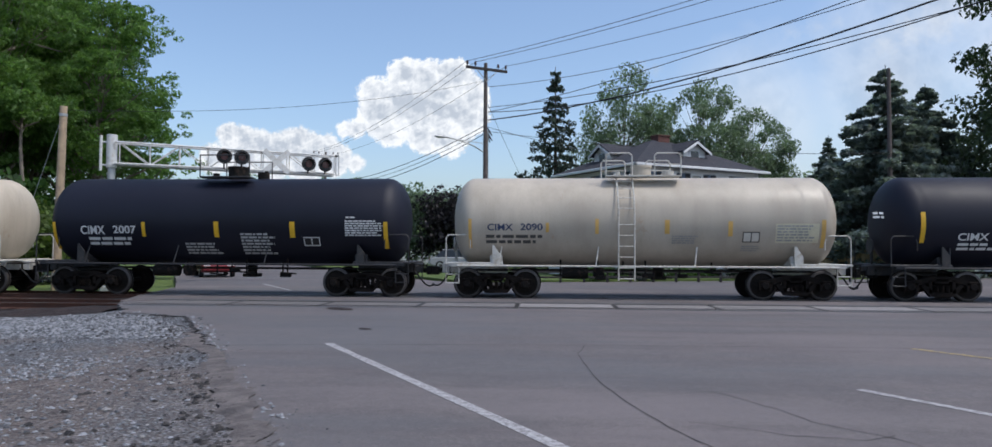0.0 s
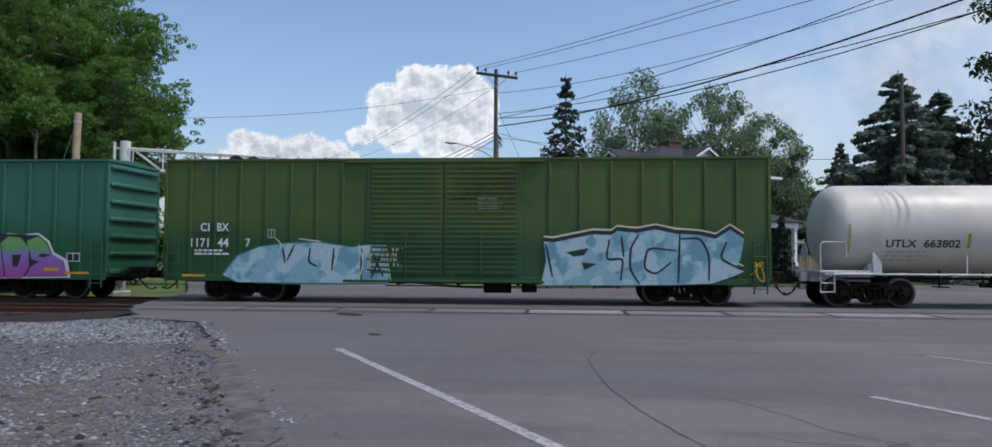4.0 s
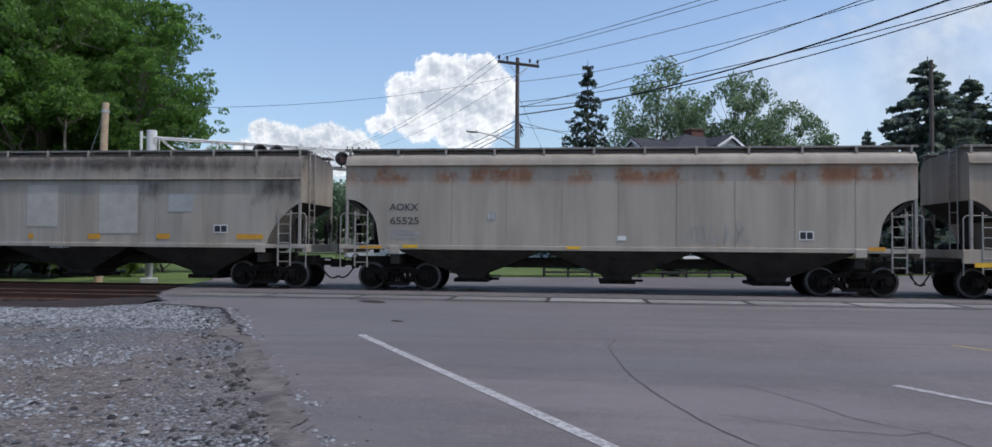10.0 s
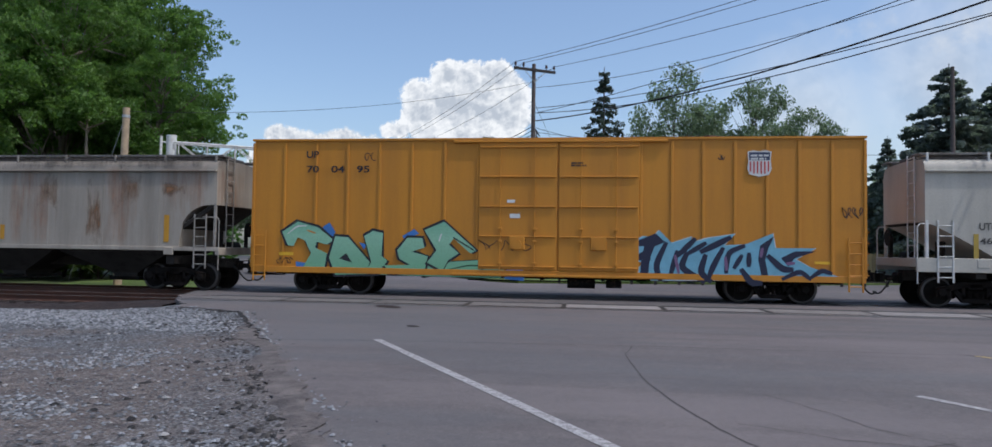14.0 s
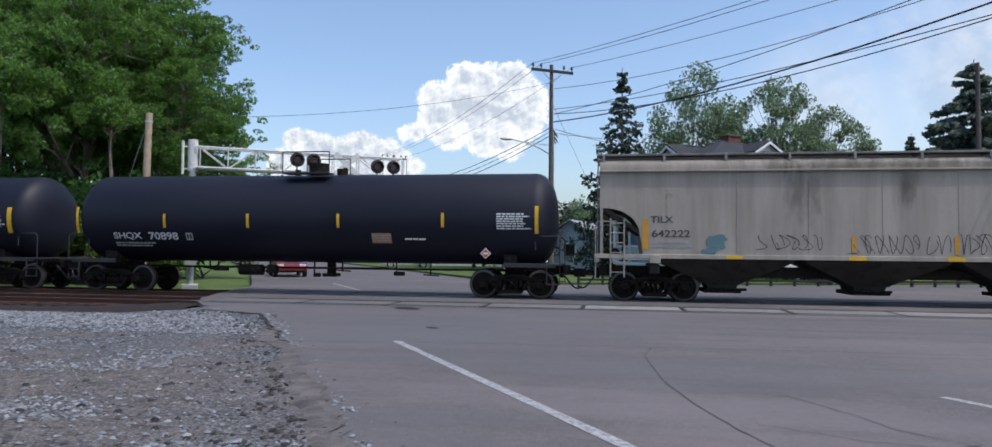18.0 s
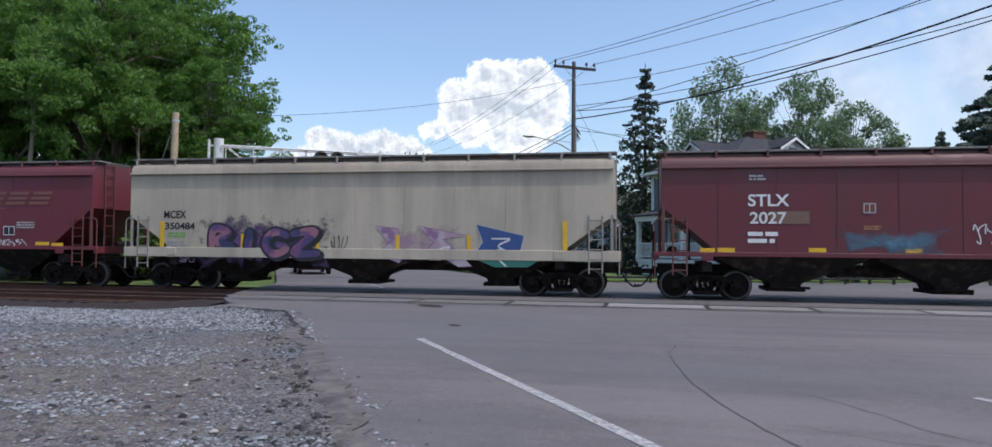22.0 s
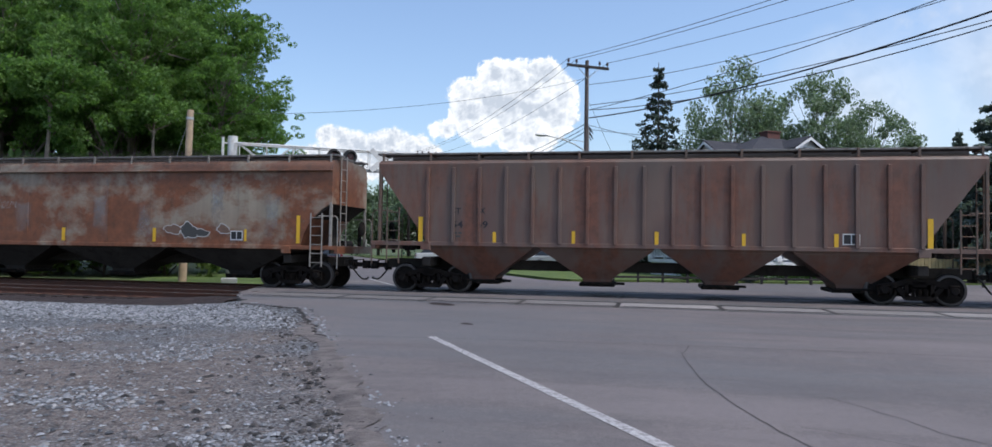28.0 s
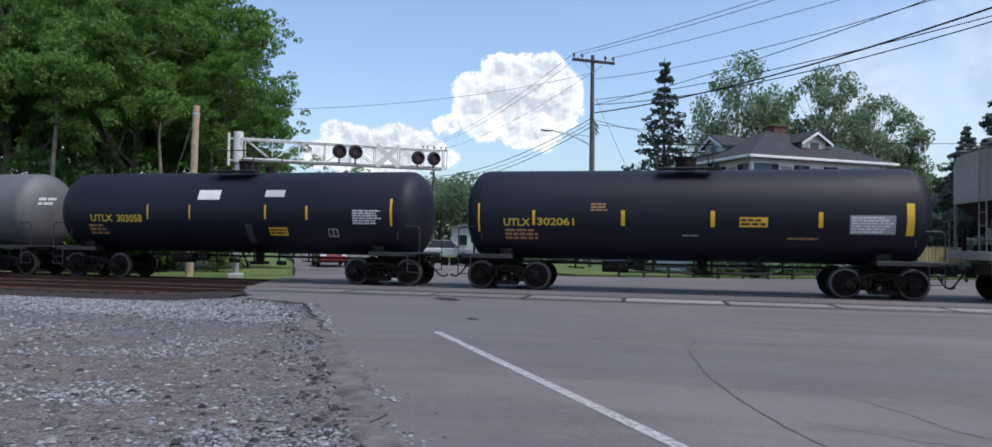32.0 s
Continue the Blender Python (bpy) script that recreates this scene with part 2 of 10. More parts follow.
M = {}
M["asphalt"] = None
M["steel_dark"] = surface("dark_greasy_steel", (0.013, 0.012, 0.011), 0.75, 0.0, 0.35, 3, 30, 0.3, 0.01, stain=(0.06, 0.04, 0.03))
M["truck"] = surface("rusty_cast_steel", (0.011, 0.009, 0.008), 0.85, 0.0, 0.35, 2.5, 24, 0.35, 0.01, stain=(0.022, 0.015, 0.011))
M["wheel"] = surface("wheel_steel", (0.013, 0.011, 0.010), 0.75, 0.0, 0.3, 4, 30, 0.25, 0.006, stain=(0.022, 0.016, 0.013))
M["tread"] = surface("bright_wheel_rim", (0.085, 0.075, 0.07), 0.5, 0.4, 0.1, 4, 40, 0.05)
M["rail_top"] = surface("worn_rail_head", (0.30, 0.29, 0.28), 0.4, 0.7, 0.15, 2, 40, 0.05)
M["rail_side"] = surface("rusty_rail", (0.085, 0.036, 0.022), 0.85, 0.0, 0.3, 3, 30, 0.3)
M["tie"] = surface("creosoted_timber", (0.022, 0.014, 0.012), 0.9, 0.0, 0.4, 3, 25, 0.5, 0.02, per=0.4)
M["white_steel"] = surface("white_painted_steel", (0.62, 0.62, 0.60), 0.5, 0.0, 0.1, 3, 30, 0.08, stain=(0.45, 0.4, 0.34))
M["galv"] = surface("galvanised_steel", (0.42, 0.43, 0.43), 0.45, 0.5, 0.15, 3, 40, 0.08)
M["black_paint"] = plain("black_paint", (0.012, 0.012, 0.014), 0.5)
M["white_paint"] = plain("white_stencil_paint", (0.68, 0.68, 0.66), 0.55)
M["yellow_tape"] = plain("yellow_reflector_tape", (0.72, 0.42, 0.02), 0.4)
M["orange_tape"] = plain("orange_reflector_tape", (0.55, 0.27, 0.02), 0.45)
M["grey_stencil"] = plain("grey_stencil_paint", (0.30, 0.30, 0.29), 0.6)
M["hose"] = plain("black_rubber_hose", (0.015, 0.015, 0.015), 0.7)
M["soot"] = plain("soot_stain", (0.10, 0.085, 0.073), 0.8)
M["board_shade"] = surface("roof_walk_shade", (0.055, 0.05, 0.048), 0.8, 0.0, 0.3, 2, 40, 0.2)
for nm, c in dict(navy=(0.03, 0.045, 0.10), grey_dark=(0.06, 0.058, 0.055), orange_faded=(0.62, 0.38, 0.10), ivory=(0.56, 0.53, 0.46), cream=(0.62, 0.57, 0.40), grey_light=(0.42, 0.42, 0.41),
                  dull_yellow=(0.42, 0.29, 0.05), pale_blue=(0.22, 0.42, 0.46), ink=(0.016, 0.016, 0.022), teal=(0.06, 0.17, 0.21), deep_green=(0.025, 0.075, 0.035), graf_orange=(0.55, 0.22, 0.05),
                  graf_yellow=(0.58, 0.55, 0.06), graf_purple=(0.17, 0.09, 0.33), graf_green=(0.17, 0.36, 0.08), graf_blue=(0.05, 0.18, 0.48), graf_white=(0.62, 0.62, 0.60), graf_mint=(0.20, 0.44, 0.27),
                  graf_sky=(0.17, 0.40, 0.52), graf_violet=(0.12, 0.065, 0.17), graf_night=(0.012, 0.016, 0.045), graf_pink=(0.40, 0.25, 0.34), graf_plum=(0.18, 0.10, 0.19), graf_forest=(0.03, 0.15, 0.12),
                  graf_magenta=(0.36, 0.09, 0.33), pale_tag=(0.50, 0.48, 0.46), faded_red=(0.33, 0.13, 0.11), faded_blue=(0.13, 0.20, 0.34), faded_purple=(0.20, 0.14, 0.22), faded_brown=(0.17, 0.10, 0.07),
                  faded_teal=(0.10, 0.19, 0.20), faded_sky=(0.10, 0.20, 0.28), patch_grey=(0.33, 0.335, 0.33), patch_pale=(0.40, 0.37, 0.33), patch_dark=(0.05, 0.052, 0.06), rust_streak=(0.26, 0.13, 0.06),
                  rust_panel=(0.38, 0.20, 0.09), red_field=(0.17, 0.045, 0.038), yellow_paint=(0.66, 0.44, 0.04), faded_logo=(0.19, 0.075, 0.062), graf_red=(0.5, 0.08, 0.08), graf_lime=(0.40, 0.44, 0.045), graf_iris=(0.075, 0.055, 0.25), graf_jade=(0.03, 0.26, 0.10), graf_deep=(0.035, 0.075, 0.22)).items():
    M[nm] = plain(nm + "_paint", c, 0.6)
GEAR0 = {}
# ---------------------------------------------------------------- ground, roads, tracks
def asphalt_mat():
    m, n, l, b = mat_new("worn_asphalt")
    tc = n.new("ShaderNodeTexCoord").outputs["Object"]
    big = noise_tex(n, l, tc, 0.22, 5, 0.6)
    lane = noise_tex(n, l, tc, 1.0, 4, 0.5, (0.55, 0.12, 1), 4)
    grit = noise_tex(n, l, tc, 90, 2, 0.7, shift=2)
    speck = noise_tex(n, l, tc, 260, 1, 0.5, shift=8)
    c = mix(n, l, ramp(n, l, big, [(0.3, 0.0), (0.7, 1.0)]), (0.099, 0.082, 0.082), (0.182, 0.154, 0.149))
    c = mix(n, l, ramp(n, l, lane, [(0.42, 0.0), (0.66, 0.5)]), c, (0.080, 0.073, 0.073))
    c = mix(n, l, ramp(n, l, grit, [(0.35, 0.0), (0.75, 0.6)]), c, (0.052, 0.047, 0.047))
    c = mix(n, l, ramp(n, l, noise_tex(n, l, tc, 28, 3, 0.7, shift=17), [(0.5, 0.0), (0.75, 0.4)]), c, (0.20, 0.175, 0.17))
    c = mix(n, l, ramp(n, l, noise_tex(n, l, tc, 1.7, 5, 0.7, shift=23), [(0.45, 0.0), (0.75, 0.4)]), c, (0.17, 0.142, 0.135))
    c = mix(n, l, ramp(n, l, speck, [(0.62, 0.0), (0.75, 0.55)]), c, (0.26, 0.25, 0.24))
    c = mix(n, l, ramp(n, l, noise_tex(n, l, tc, 0.9, 6, 0.65, shift=31), [(0.62, 0.0), (0.72, 0.45)]), c, (0.055, 0.052, 0.052))
    for k, (sc, amt, dk) in enumerate(((7.0, 0.16, 0.066), (19.0, 0.18, 0.06), (45.0, 0.26, 0.055))):
        g = noise_tex(n, l, tc, sc, 3, 0.7, shift=41.0 + 7 * k)
        c = mix(n, l, ramp(n, l, g, [(0.44, 0.0), (0.62, amt)]), c, (dk * 1.1, dk, dk))
        c = mix(n, l, ramp(n, l, g, [(0.36, amt * 0.8), (0.50, 0.0)]), c, (0.215, 0.19, 0.185))
    scuff = noise_tex(n, l, tc, 1.0, 5, 0.65, (0.16, 1.1, 1), 53)
    c = mix(n, l, ramp(n, l, scuff, [(0.48, 0.0), (0.70, 0.55)]), c, (0.070, 0.061, 0.062))
    wide = noise_tex(n, l, tc, 1.0, 4, 0.55, (0.10, 0.5, 1), 67)
    c = mix(n, l, ramp(n, l, wide, [(0.46, 0.0), (0.62, 0.5)]), c, (0.098, 0.104, 0.112))
    c = mix(n, l, ramp(n, l, wide, [(0.36, 0.45), (0.47, 0.0)]), c, (0.172, 0.150, 0.150))
    l.new(c, b.inputs["Base Color"])
    b.inputs["Roughness"].default_value = 0.82
    bump_to(n, l, b, grit, 0.35, 0.012)
    return m


def gravel_mat():
    """Crushed stone over brown dirt: stony by the tracks, trodden and muddy nearer the road."""
    m, n, l, b = mat_new("gravel_and_dirt")
    tc = n.new("ShaderNodeTexCoord").outputs["Object"]

    def cells(scale):
        v = n.new("ShaderNodeTexVoronoi")
        l.new(tc, v.inputs["Vector"])
        v.inputs["Scale"].default_value = scale
        sp = n.new("ShaderNodeSeparateXYZ")
        l.new(v.outputs["Color"], sp.inputs[0])
        return v, sp

    v, sep = cells(24)
    v2, sep2 = cells(52)
    v3, sep3 = cells(9)
    big = noise_tex(n, l, tc, 0.35, 5, 0.6, shift=3)
    mid = noise_tex(n, l, tc, 2.2, 6, 0.7, shift=9)
    clod = noise_tex(n, l, tc, 6.5, 5, 0.7, shift=15)
    stone = mix(n, l, math_node(n, l, "MULTIPLY", sep.outputs[0], sep2.outputs[0]), (0.066, 0.070, 0.079), (0.38, 0.395, 0.42))
    # Shade in the gaps between stones is painted as a dark cell edge.
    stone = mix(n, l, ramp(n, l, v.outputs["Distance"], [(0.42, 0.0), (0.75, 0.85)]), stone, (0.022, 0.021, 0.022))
    dirt = mix(n, l, ramp(n, l, mid, [(0.32, 0.0), (0.68, 1.0)]), (0.074, 0.056, 0.049), (0.185, 0.149, 0.132))
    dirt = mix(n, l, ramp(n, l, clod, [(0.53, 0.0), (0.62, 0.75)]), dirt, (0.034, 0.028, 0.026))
    dirt = mix(n, l, ramp(n, l, sep2.outputs[1], [(0.80, 0.0), (0.88, 0.55)]), dirt, (0.24, 0.23, 0.225))
    z = n.new("ShaderNodeSeparateXYZ")
    l.new(tc, z.inputs[0])
    yy = math_node(n, l, "DIVIDE", z.outputs[1], 20.0)
    wob = math_node(n, l, "ADD", yy, math_node(n, l, "MULTIPLY", math_node(n, l, "SUBTRACT", big, 0.5), 0.9))
    c = mix(n, l, ramp(n, l, wob, [(0.24, 0.55), (0.38, 0.12), (0.50, 0.30), (0.61, 0.97)]), dirt, stone)
    c = mix(n, l, ramp(n, l, sep3.outputs[1], [(0.93, 0.0), (0.97, 0.5)]), c, (0.035, 0.03, 0.029))
    l.new(c, b.inputs["Base Color"])
    b.inputs["Roughness"].default_value = 0.95
    h = math_node(n, l, "ADD", v.outputs["Distance"], math_node(n, l, "MULTIPLY", clod, -1.4))
    bump_to(n, l, b, h, 0.9, 0.04)
    return m


def grass_mat(name, a, c2):
    m, n, l, b = mat_new(name)
    tc = n.new("ShaderNodeTexCoord").outputs["Object"]
    c = mix(n, l, ramp(n, l, noise_tex(n, l, tc, 0.5, 6, 0.65), [(0.3, 0.0), (0.7, 1.0)]), a, c2)
    c = mix(n, l, ramp(n, l, noise_tex(n, l, tc, 12, 4, 0.7, shift=4), [(0.35, 0.0), (0.75, 0.5)]), c, tuple(x * 0.45 for x in a))
    l.new(c, b.inputs["Base Color"])
    b.inputs["Roughness"].default_value = 0.9
    bump_to(n, l, b, noise_tex(n, l, tc, 25, 3, 0.7), 0.8, 0.05)
    return m


M["asphalt"] = asphalt_mat()
M["gravel"] = gravel_mat()
M["grass"] = grass_mat("mown_grass", (0.075, 0.125, 0.022), (0.12, 0.165, 0.035))
M["meadow"] = grass_mat("rough_ground", (0.05, 0.085, 0.02), (0.10, 0.115, 0.04))
# The train's shadow along the track bed is put into this dark colour.
M["ballast"] = surface("shaded_ballast", (0.018, 0.010, 0.009), 0.95, 0, 0.4, 1.2, 14, 0.9, 0.05, stain=(0.040, 0.023, 0.019))
M["crossing_panel"] = surface("rubber_crossing_panel", (0.075, 0.075, 0.082), 0.7, 0, 0.25, 1.5, 40, 0.2, per=0.3)
M["pale_panel"] = surface("worn_concrete_edge", (0.255, 0.24, 0.235), 0.75, 0, 0.25, 1.5, 40, 0.2, stain=(0.17, 0.155, 0.15), per=0.5)
M["shoulder"] = surface("trodden_shoulder", (0.130, 0.112, 0.106), 0.95, 0, 0.5, 2.5, 26, 0.8, 0.03, stain=(0.065, 0.055, 0.052))
M["crumble"] = surface("crumbled_shaded_asphalt", (0.035, 0.032, 0.032), 0.95, 0, 0.5, 5, 40, 0.9, 0.03)
M["crack"] = surface("dirty_crack", (0.045, 0.040, 0.039), 0.9, 0, 0.4, 3, 40, 0.2)
M["tar"] = surface("tar_joint", (0.022, 0.021, 0.021), 0.7, 0, 0.3, 3, 40, 0.2)


def worn_line(name, c):
    m, n, l, b = mat_new(name)
    tc = n.new("ShaderNodeTexCoord").outputs["Object"]
    wear = ramp(n, l, noise_tex(n, l, tc, 14, 6, 0.75), [(0.40, 0.0), (0.60, 0.9)])
    l.new(mix(n, l, wear, c, (0.14, 0.13, 0.13)), b.inputs["Base Color"])
    b.inputs["Roughness"].default_value = 0.75
    return m


M["line_white"] = worn_line("worn_white_road_paint", (0.42, 0.41, 0.41))
M["line_yellow"] = worn_line("worn_yellow_road_paint", (0.46, 0.33, 0.10))

# the far ground: one sheet to the horizon, finer towards the middle
rings, mbg = [0, 20, 45, 80, 130, 220, 400, 800, 1600, 3200], MB()
mbg.v.append((0.0, 25.0, -0.34))
for r in rings[1:]:
    for k in range(48):
        a = 2 * math.pi * k / 48
        mbg.v.append((r * math.cos(a), 25 + r * math.sin(a), -0.34 - (0.0 if r < 200 else 0.4)))
for k in range(48):
    mbg.f.append((0, 1 + k, 1 + (k + 1) % 48))
for i in range(len(rings) - 2):
    for k in range(48):
        a, b2 = 1 + i * 48, 1 + (i + 1) * 48
        mbg.f.append((a + k, b2 + k, b2 + (k + 1) % 48, a + (k + 1) % 48))
ground = tagged(put("ground", mbg.data("ground", M["meadow"])), "rough green ground around the railway", "ground", kind="structure")

ROAD = Vector((-0.52, 0.854, 0)).normalized()      # along the road, away from the camera
CROSS = Vector((ROAD.y, -ROAD.x, 0))               # across it, to the right
EDGE = [(6.0, -9.0), (2.2, -2.2), (0.9, 0.0), (-0.6, 3.0), (-2.0, 5.45), (-2.5, 6.4), (-3.05, 7.4), (-3.8, 8.7), (-4.95, 10.7), (-6.1, 12.5), (-7.3, 14.6), (-8.2, 16.1), (-10.4, 17.3),
        (-11.5, 19.0), (-12.7, 20.9)]


def ragged(pts, step, amp, seed):
    out = []
    for (x0, y0), (x1, y1) in zip(pts, pts[1:]):
        d = math.hypot(x1 - x0, y1 - y0)
        k = max(1, int(d / step))
        nx, ny = -(y1 - y0) / d, (x1 - x0) / d
        for i in range(k):
            x, y = x0 + (x1 - x0) * i / k, y0 + (y1 - y0) * i / k
            a = amp * (noise.noise((x * 1.3, y * 1.3, seed)) + 0.6 * noise.noise((x * 5.0, y * 5.0, seed)))
            out.append((x + nx * a, y + ny * a))
    out.append(pts[-1])
    return out


left_edge = ragged(EDGE, 0.12, 0.22, 1.0)
outline = left_edge + ragged([(-12.7, 20.9), (-13.6, 23.5), (-14.9, 28.4), (-26.6, 50.5)], 0.4, 0.1, 2.0)[1:] + [(-61, 108), (-49, 110), (-14.3, 51.0), (-5.2, 35.2), (-3.6, 33.9), (12.0, 38.8), (120, 92), (120, -9)]
mbg = MB().prism(outline, -0.33, 0.0, "z")
road = put("road", mbg.data("road", M["asphalt"]))
tagged(road, "worn grey asphalt of the level crossing and its roads", "road", kind="structure")


def edge_x(y):
    for (x0, y0), (x1, y1) in zip(EDGE, EDGE[1:]):
        if y0 <= y <= y1:
            return x0 + (x1 - x0) * (y - y0) / (y1 - y0)
    return EDGE[-1][0]


# the gravel lot on which the camera stands
mbg = MB()
nx, ny = 150, 76
gz = lambda x, y: -0.035 - 0.17 * max(0.0, min(1.0, (y - 13.5) / 3.8)) * max(0.15, min(1.0, (edge_x(y) - x) / 2.5)) + 0.03 * noise.noise((x * 0.8, y * 0.8, 0)) + 0.012 * noise.noise((x * 3, y * 3, 5)) + 0.03 * max(0, min(1, (-x - 6) / 6)) * (1 if y < 14 else 0.3)
for j in range(ny + 1):
    for i in range(nx + 1):
        x, y = -62 + (70 * (1 - (1 - i / nx) ** 1.6)), -9 + 26.6 * j / ny
        z = gz(x, y)
        d = edge_x(y) - x
        if d < 0.4:
            z = 0.001 + 0.014 * noise.noise((x * 6, y * 6, 9)) if d > -0.25 else -0.3
        mbg.v.append((x, y, z))
for j in range(ny):
    for i in range(nx):
        a = j * (nx + 1) + i
        if mbg.v[a][0] < edge_x(mbg.v[a][1]) + 1.2:
            mbg.f.append((a, a + 1, a + nx + 2, a + nx + 1))
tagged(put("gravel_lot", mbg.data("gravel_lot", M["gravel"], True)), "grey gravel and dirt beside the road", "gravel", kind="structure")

# loose stones on it
STONE = [(1, 0, 0), (0.35, 0.85, 0.05), (-0.7, 0.6, 0), (-0.9, -0.35, 0.05), (0.1, -0.9, 0), (0.45, 0.15, 0.45), (-0.35, 0.25, 0.5), (-0.05, -0.35, 0.42)]
STONE_F = [(0, 1, 5), (1, 2, 6), (1, 6, 5), (2, 3, 6), (3, 7, 6), (3, 4, 7), (4, 0, 5), (4, 5, 7), (5, 6, 7)]


def pebble(mb, rnd, x, y, s):
    z = max(gz(x, y), 0.0 if x > edge_x(y) + 0.05 else -9) + s * 0.2
    a = rnd.uniform(0, 6.28)
    ca, sa = math.cos(a), math.sin(a)
    mb.add([((px * ca - py * sa) * s * rnd.uniform(0.7, 1.2) + x, (px * sa + py * ca) * s * rnd.uniform(0.7, 1.2) + y, pz * s * rnd.uniform(0.6, 1.2) + z) for px, py, pz in STONE], STONE_F)


rnd = random.Random(4)
mbs = MB()
for k in range(62000):
    y = 3.0 + 14.3 * rnd.random() ** 1.25
    x = edge_x(y) + rnd.gauss(0.0, 0.25) - abs(rnd.gauss(0, 1)) * (2.0 + y * 0.6)
    if x < -26 or x > 0.6:
        continue
    if noise.noise((x * 0.35, y * 0.7, 3.0)) > -0.06 and y < 12.4 and rnd.random() < 0.86:
        continue
    pebble(mbs, rnd, x, y, 0.011 + 0.030 * rnd.random() ** 3.0 + (0.014 if y > 12 else 0))
# lumps of broken asphalt and clods, thickest along the road's edge
mbc = MB()
for k in range(5200):
    y = 4.0 + 13.2 * rnd.random() ** 1.1
    x = edge_x(y) - abs(rnd.gauss(0, 1)) * (0.35 if k % 3 else 2.6 + y * 0.3)
    if x < -24 or (k % 3 == 0 and noise.noise((x * 0.5, y * 0.9, 8.0)) < 0.0):
        continue
    pebble(mbc, rnd, x, y, 0.014 + 0.045 * rnd.random() ** 4)
# a few pale stones
mbp = MB()
for k in range(170):
    y = 4.0 + 13.0 * rnd.random()
    x = edge_x(y) - 0.1 - abs(rnd.gauss(0, 1)) * (1.5 + y * 0.45)
    if x > -24:
        pebble(mbp, rnd, x, y, 0.022 + 0.035 * rnd.random() ** 2)


def island_mat(name, a, c2, rough=0.9):
    m, n, l, b = mat_new(name)
    r = n.new("ShaderNodeNewGeometry").outputs["Random Per Island"]
    tc = n.new("ShaderNodeTexCoord").outputs["Object"]
    c = mix(n, l, r, a, c2)
    c = mix(n, l, ramp(n, l, noise_tex(n, l, tc, 30, 3), [(0.4, 0.0), (0.7, 0.4)]), c, tuple(x * 0.5 for x in a))
    l.new(c, b.inputs["Base Color"])
    b.inputs["Roughness"].default_value = rough
    return m


M["stone"] = island_mat("crushed_stone", (0.055, 0.058, 0.065), (0.30, 0.31, 0.33))
M["clod"] = island_mat("broken_asphalt_lumps", (0.018, 0.017, 0.018), (0.060, 0.054, 0.051))
M["pale_stone"] = island_mat("pale_limestone", (0.20, 0.195, 0.19), (0.40, 0.39, 0.38))
tagged(put("loose_stones", mbs.data("loose_stones", M["stone"])), "loose crushed stones scattered on the gravel", "stones", kind="stuff")
tagged(put("asphalt_lumps", mbc.data("asphalt_lumps", M["clod"])), "dark lumps of broken asphalt and dirt", "rubble", kind="stuff")
tagged(put("pale_stones", mbp.data("pale_stones", M["pale_stone"])), "pale stones scattered on the dirt", "stones", kind="stuff")

# crumbled edge of the asphalt, its shadow put into the colour, and the trodden shoulder beside it
def lot_z(x, y):
    d = edge_x(y) - x
    return max(gz(x, y) if d > 0.4 else 0.001 + 0.014 * noise.noise((x * 6, y * 6, 9)), 0.004 if d < 0.05 else -9)


for name, width, lift, mt, lab, sd in (("road_shoulder", 0.55, 0.010, "shoulder", "dark trodden shoulder beside the road", 3.0), ("crumbled_edge", 0.14, 0.022, "crumble", "crumbled edge of the asphalt with its shadow in the dark colour", 7.0)):
    mb = MB()
    pts = [p for p in left_edge if (3.5 if lift < 0.02 else 11.2) < p[1] < 16.6]
    for i, (x, y) in enumerate(pts):
        w = width * (0.75 + 0.9 * noise.noise((x * 0.7, y * 0.7, sd)))
        if name == "crumbled_edge":
            w = width * (0.1 + 0.6 * abs(noise.noise((x * 3, y * 3, sd)))) * (0.35 + 2.6 * max(0.0, min(1.0, (y - 11.5) / 2.0)))
        else:
            w *= max(0.08, min(1.0, (14.5 - y) / 2.5))
        for u in (0.0, 0.33, 0.66, 1.0):
            px = x + 0.04 - max(0.03, w) * u + 0.03 * noise.noise((x * 9, y * 9, sd + u))
            mb.v.append((px, y, lot_z(px, y) + lift * (1 - 1.6 * u * u)))
    for i in range(len(pts) - 1):
        for u in range(3):
            mb.f.append((4 * i + u, 4 * i + u + 1, 4 * i + u + 5, 4 * i + u + 4))
    tagged(put(name, mb.data(name, M[mt], True)), lab, "road edge", kind="structure")

# lawn beyond the crossing, with its kerb
mbg = MB().prism([(-4.7, 35.3), (-3.5, 34.2), (12.0, 39.1), (90, 78), (90, 130), (-13, 130), (-40, 95)], -0.33, 0.09, "z")
tagged(put("lawn", mbg.data("lawn", M["grass"])), "mown green lawn in front of the house", "lawn", kind="structure")
mbg = MB().prism([(-14.9, 28.7), (-27.0, 51.2), (-62, 110), (-76, 110), (-31, 50), (-25.5, 34), (-23.5, 28.6)], -0.33, -0.27, "z")
tagged(put("verge", mbg.data("verge", M["grass"])), "bright green grass verge beside the tracks", "grass", kind="structure")

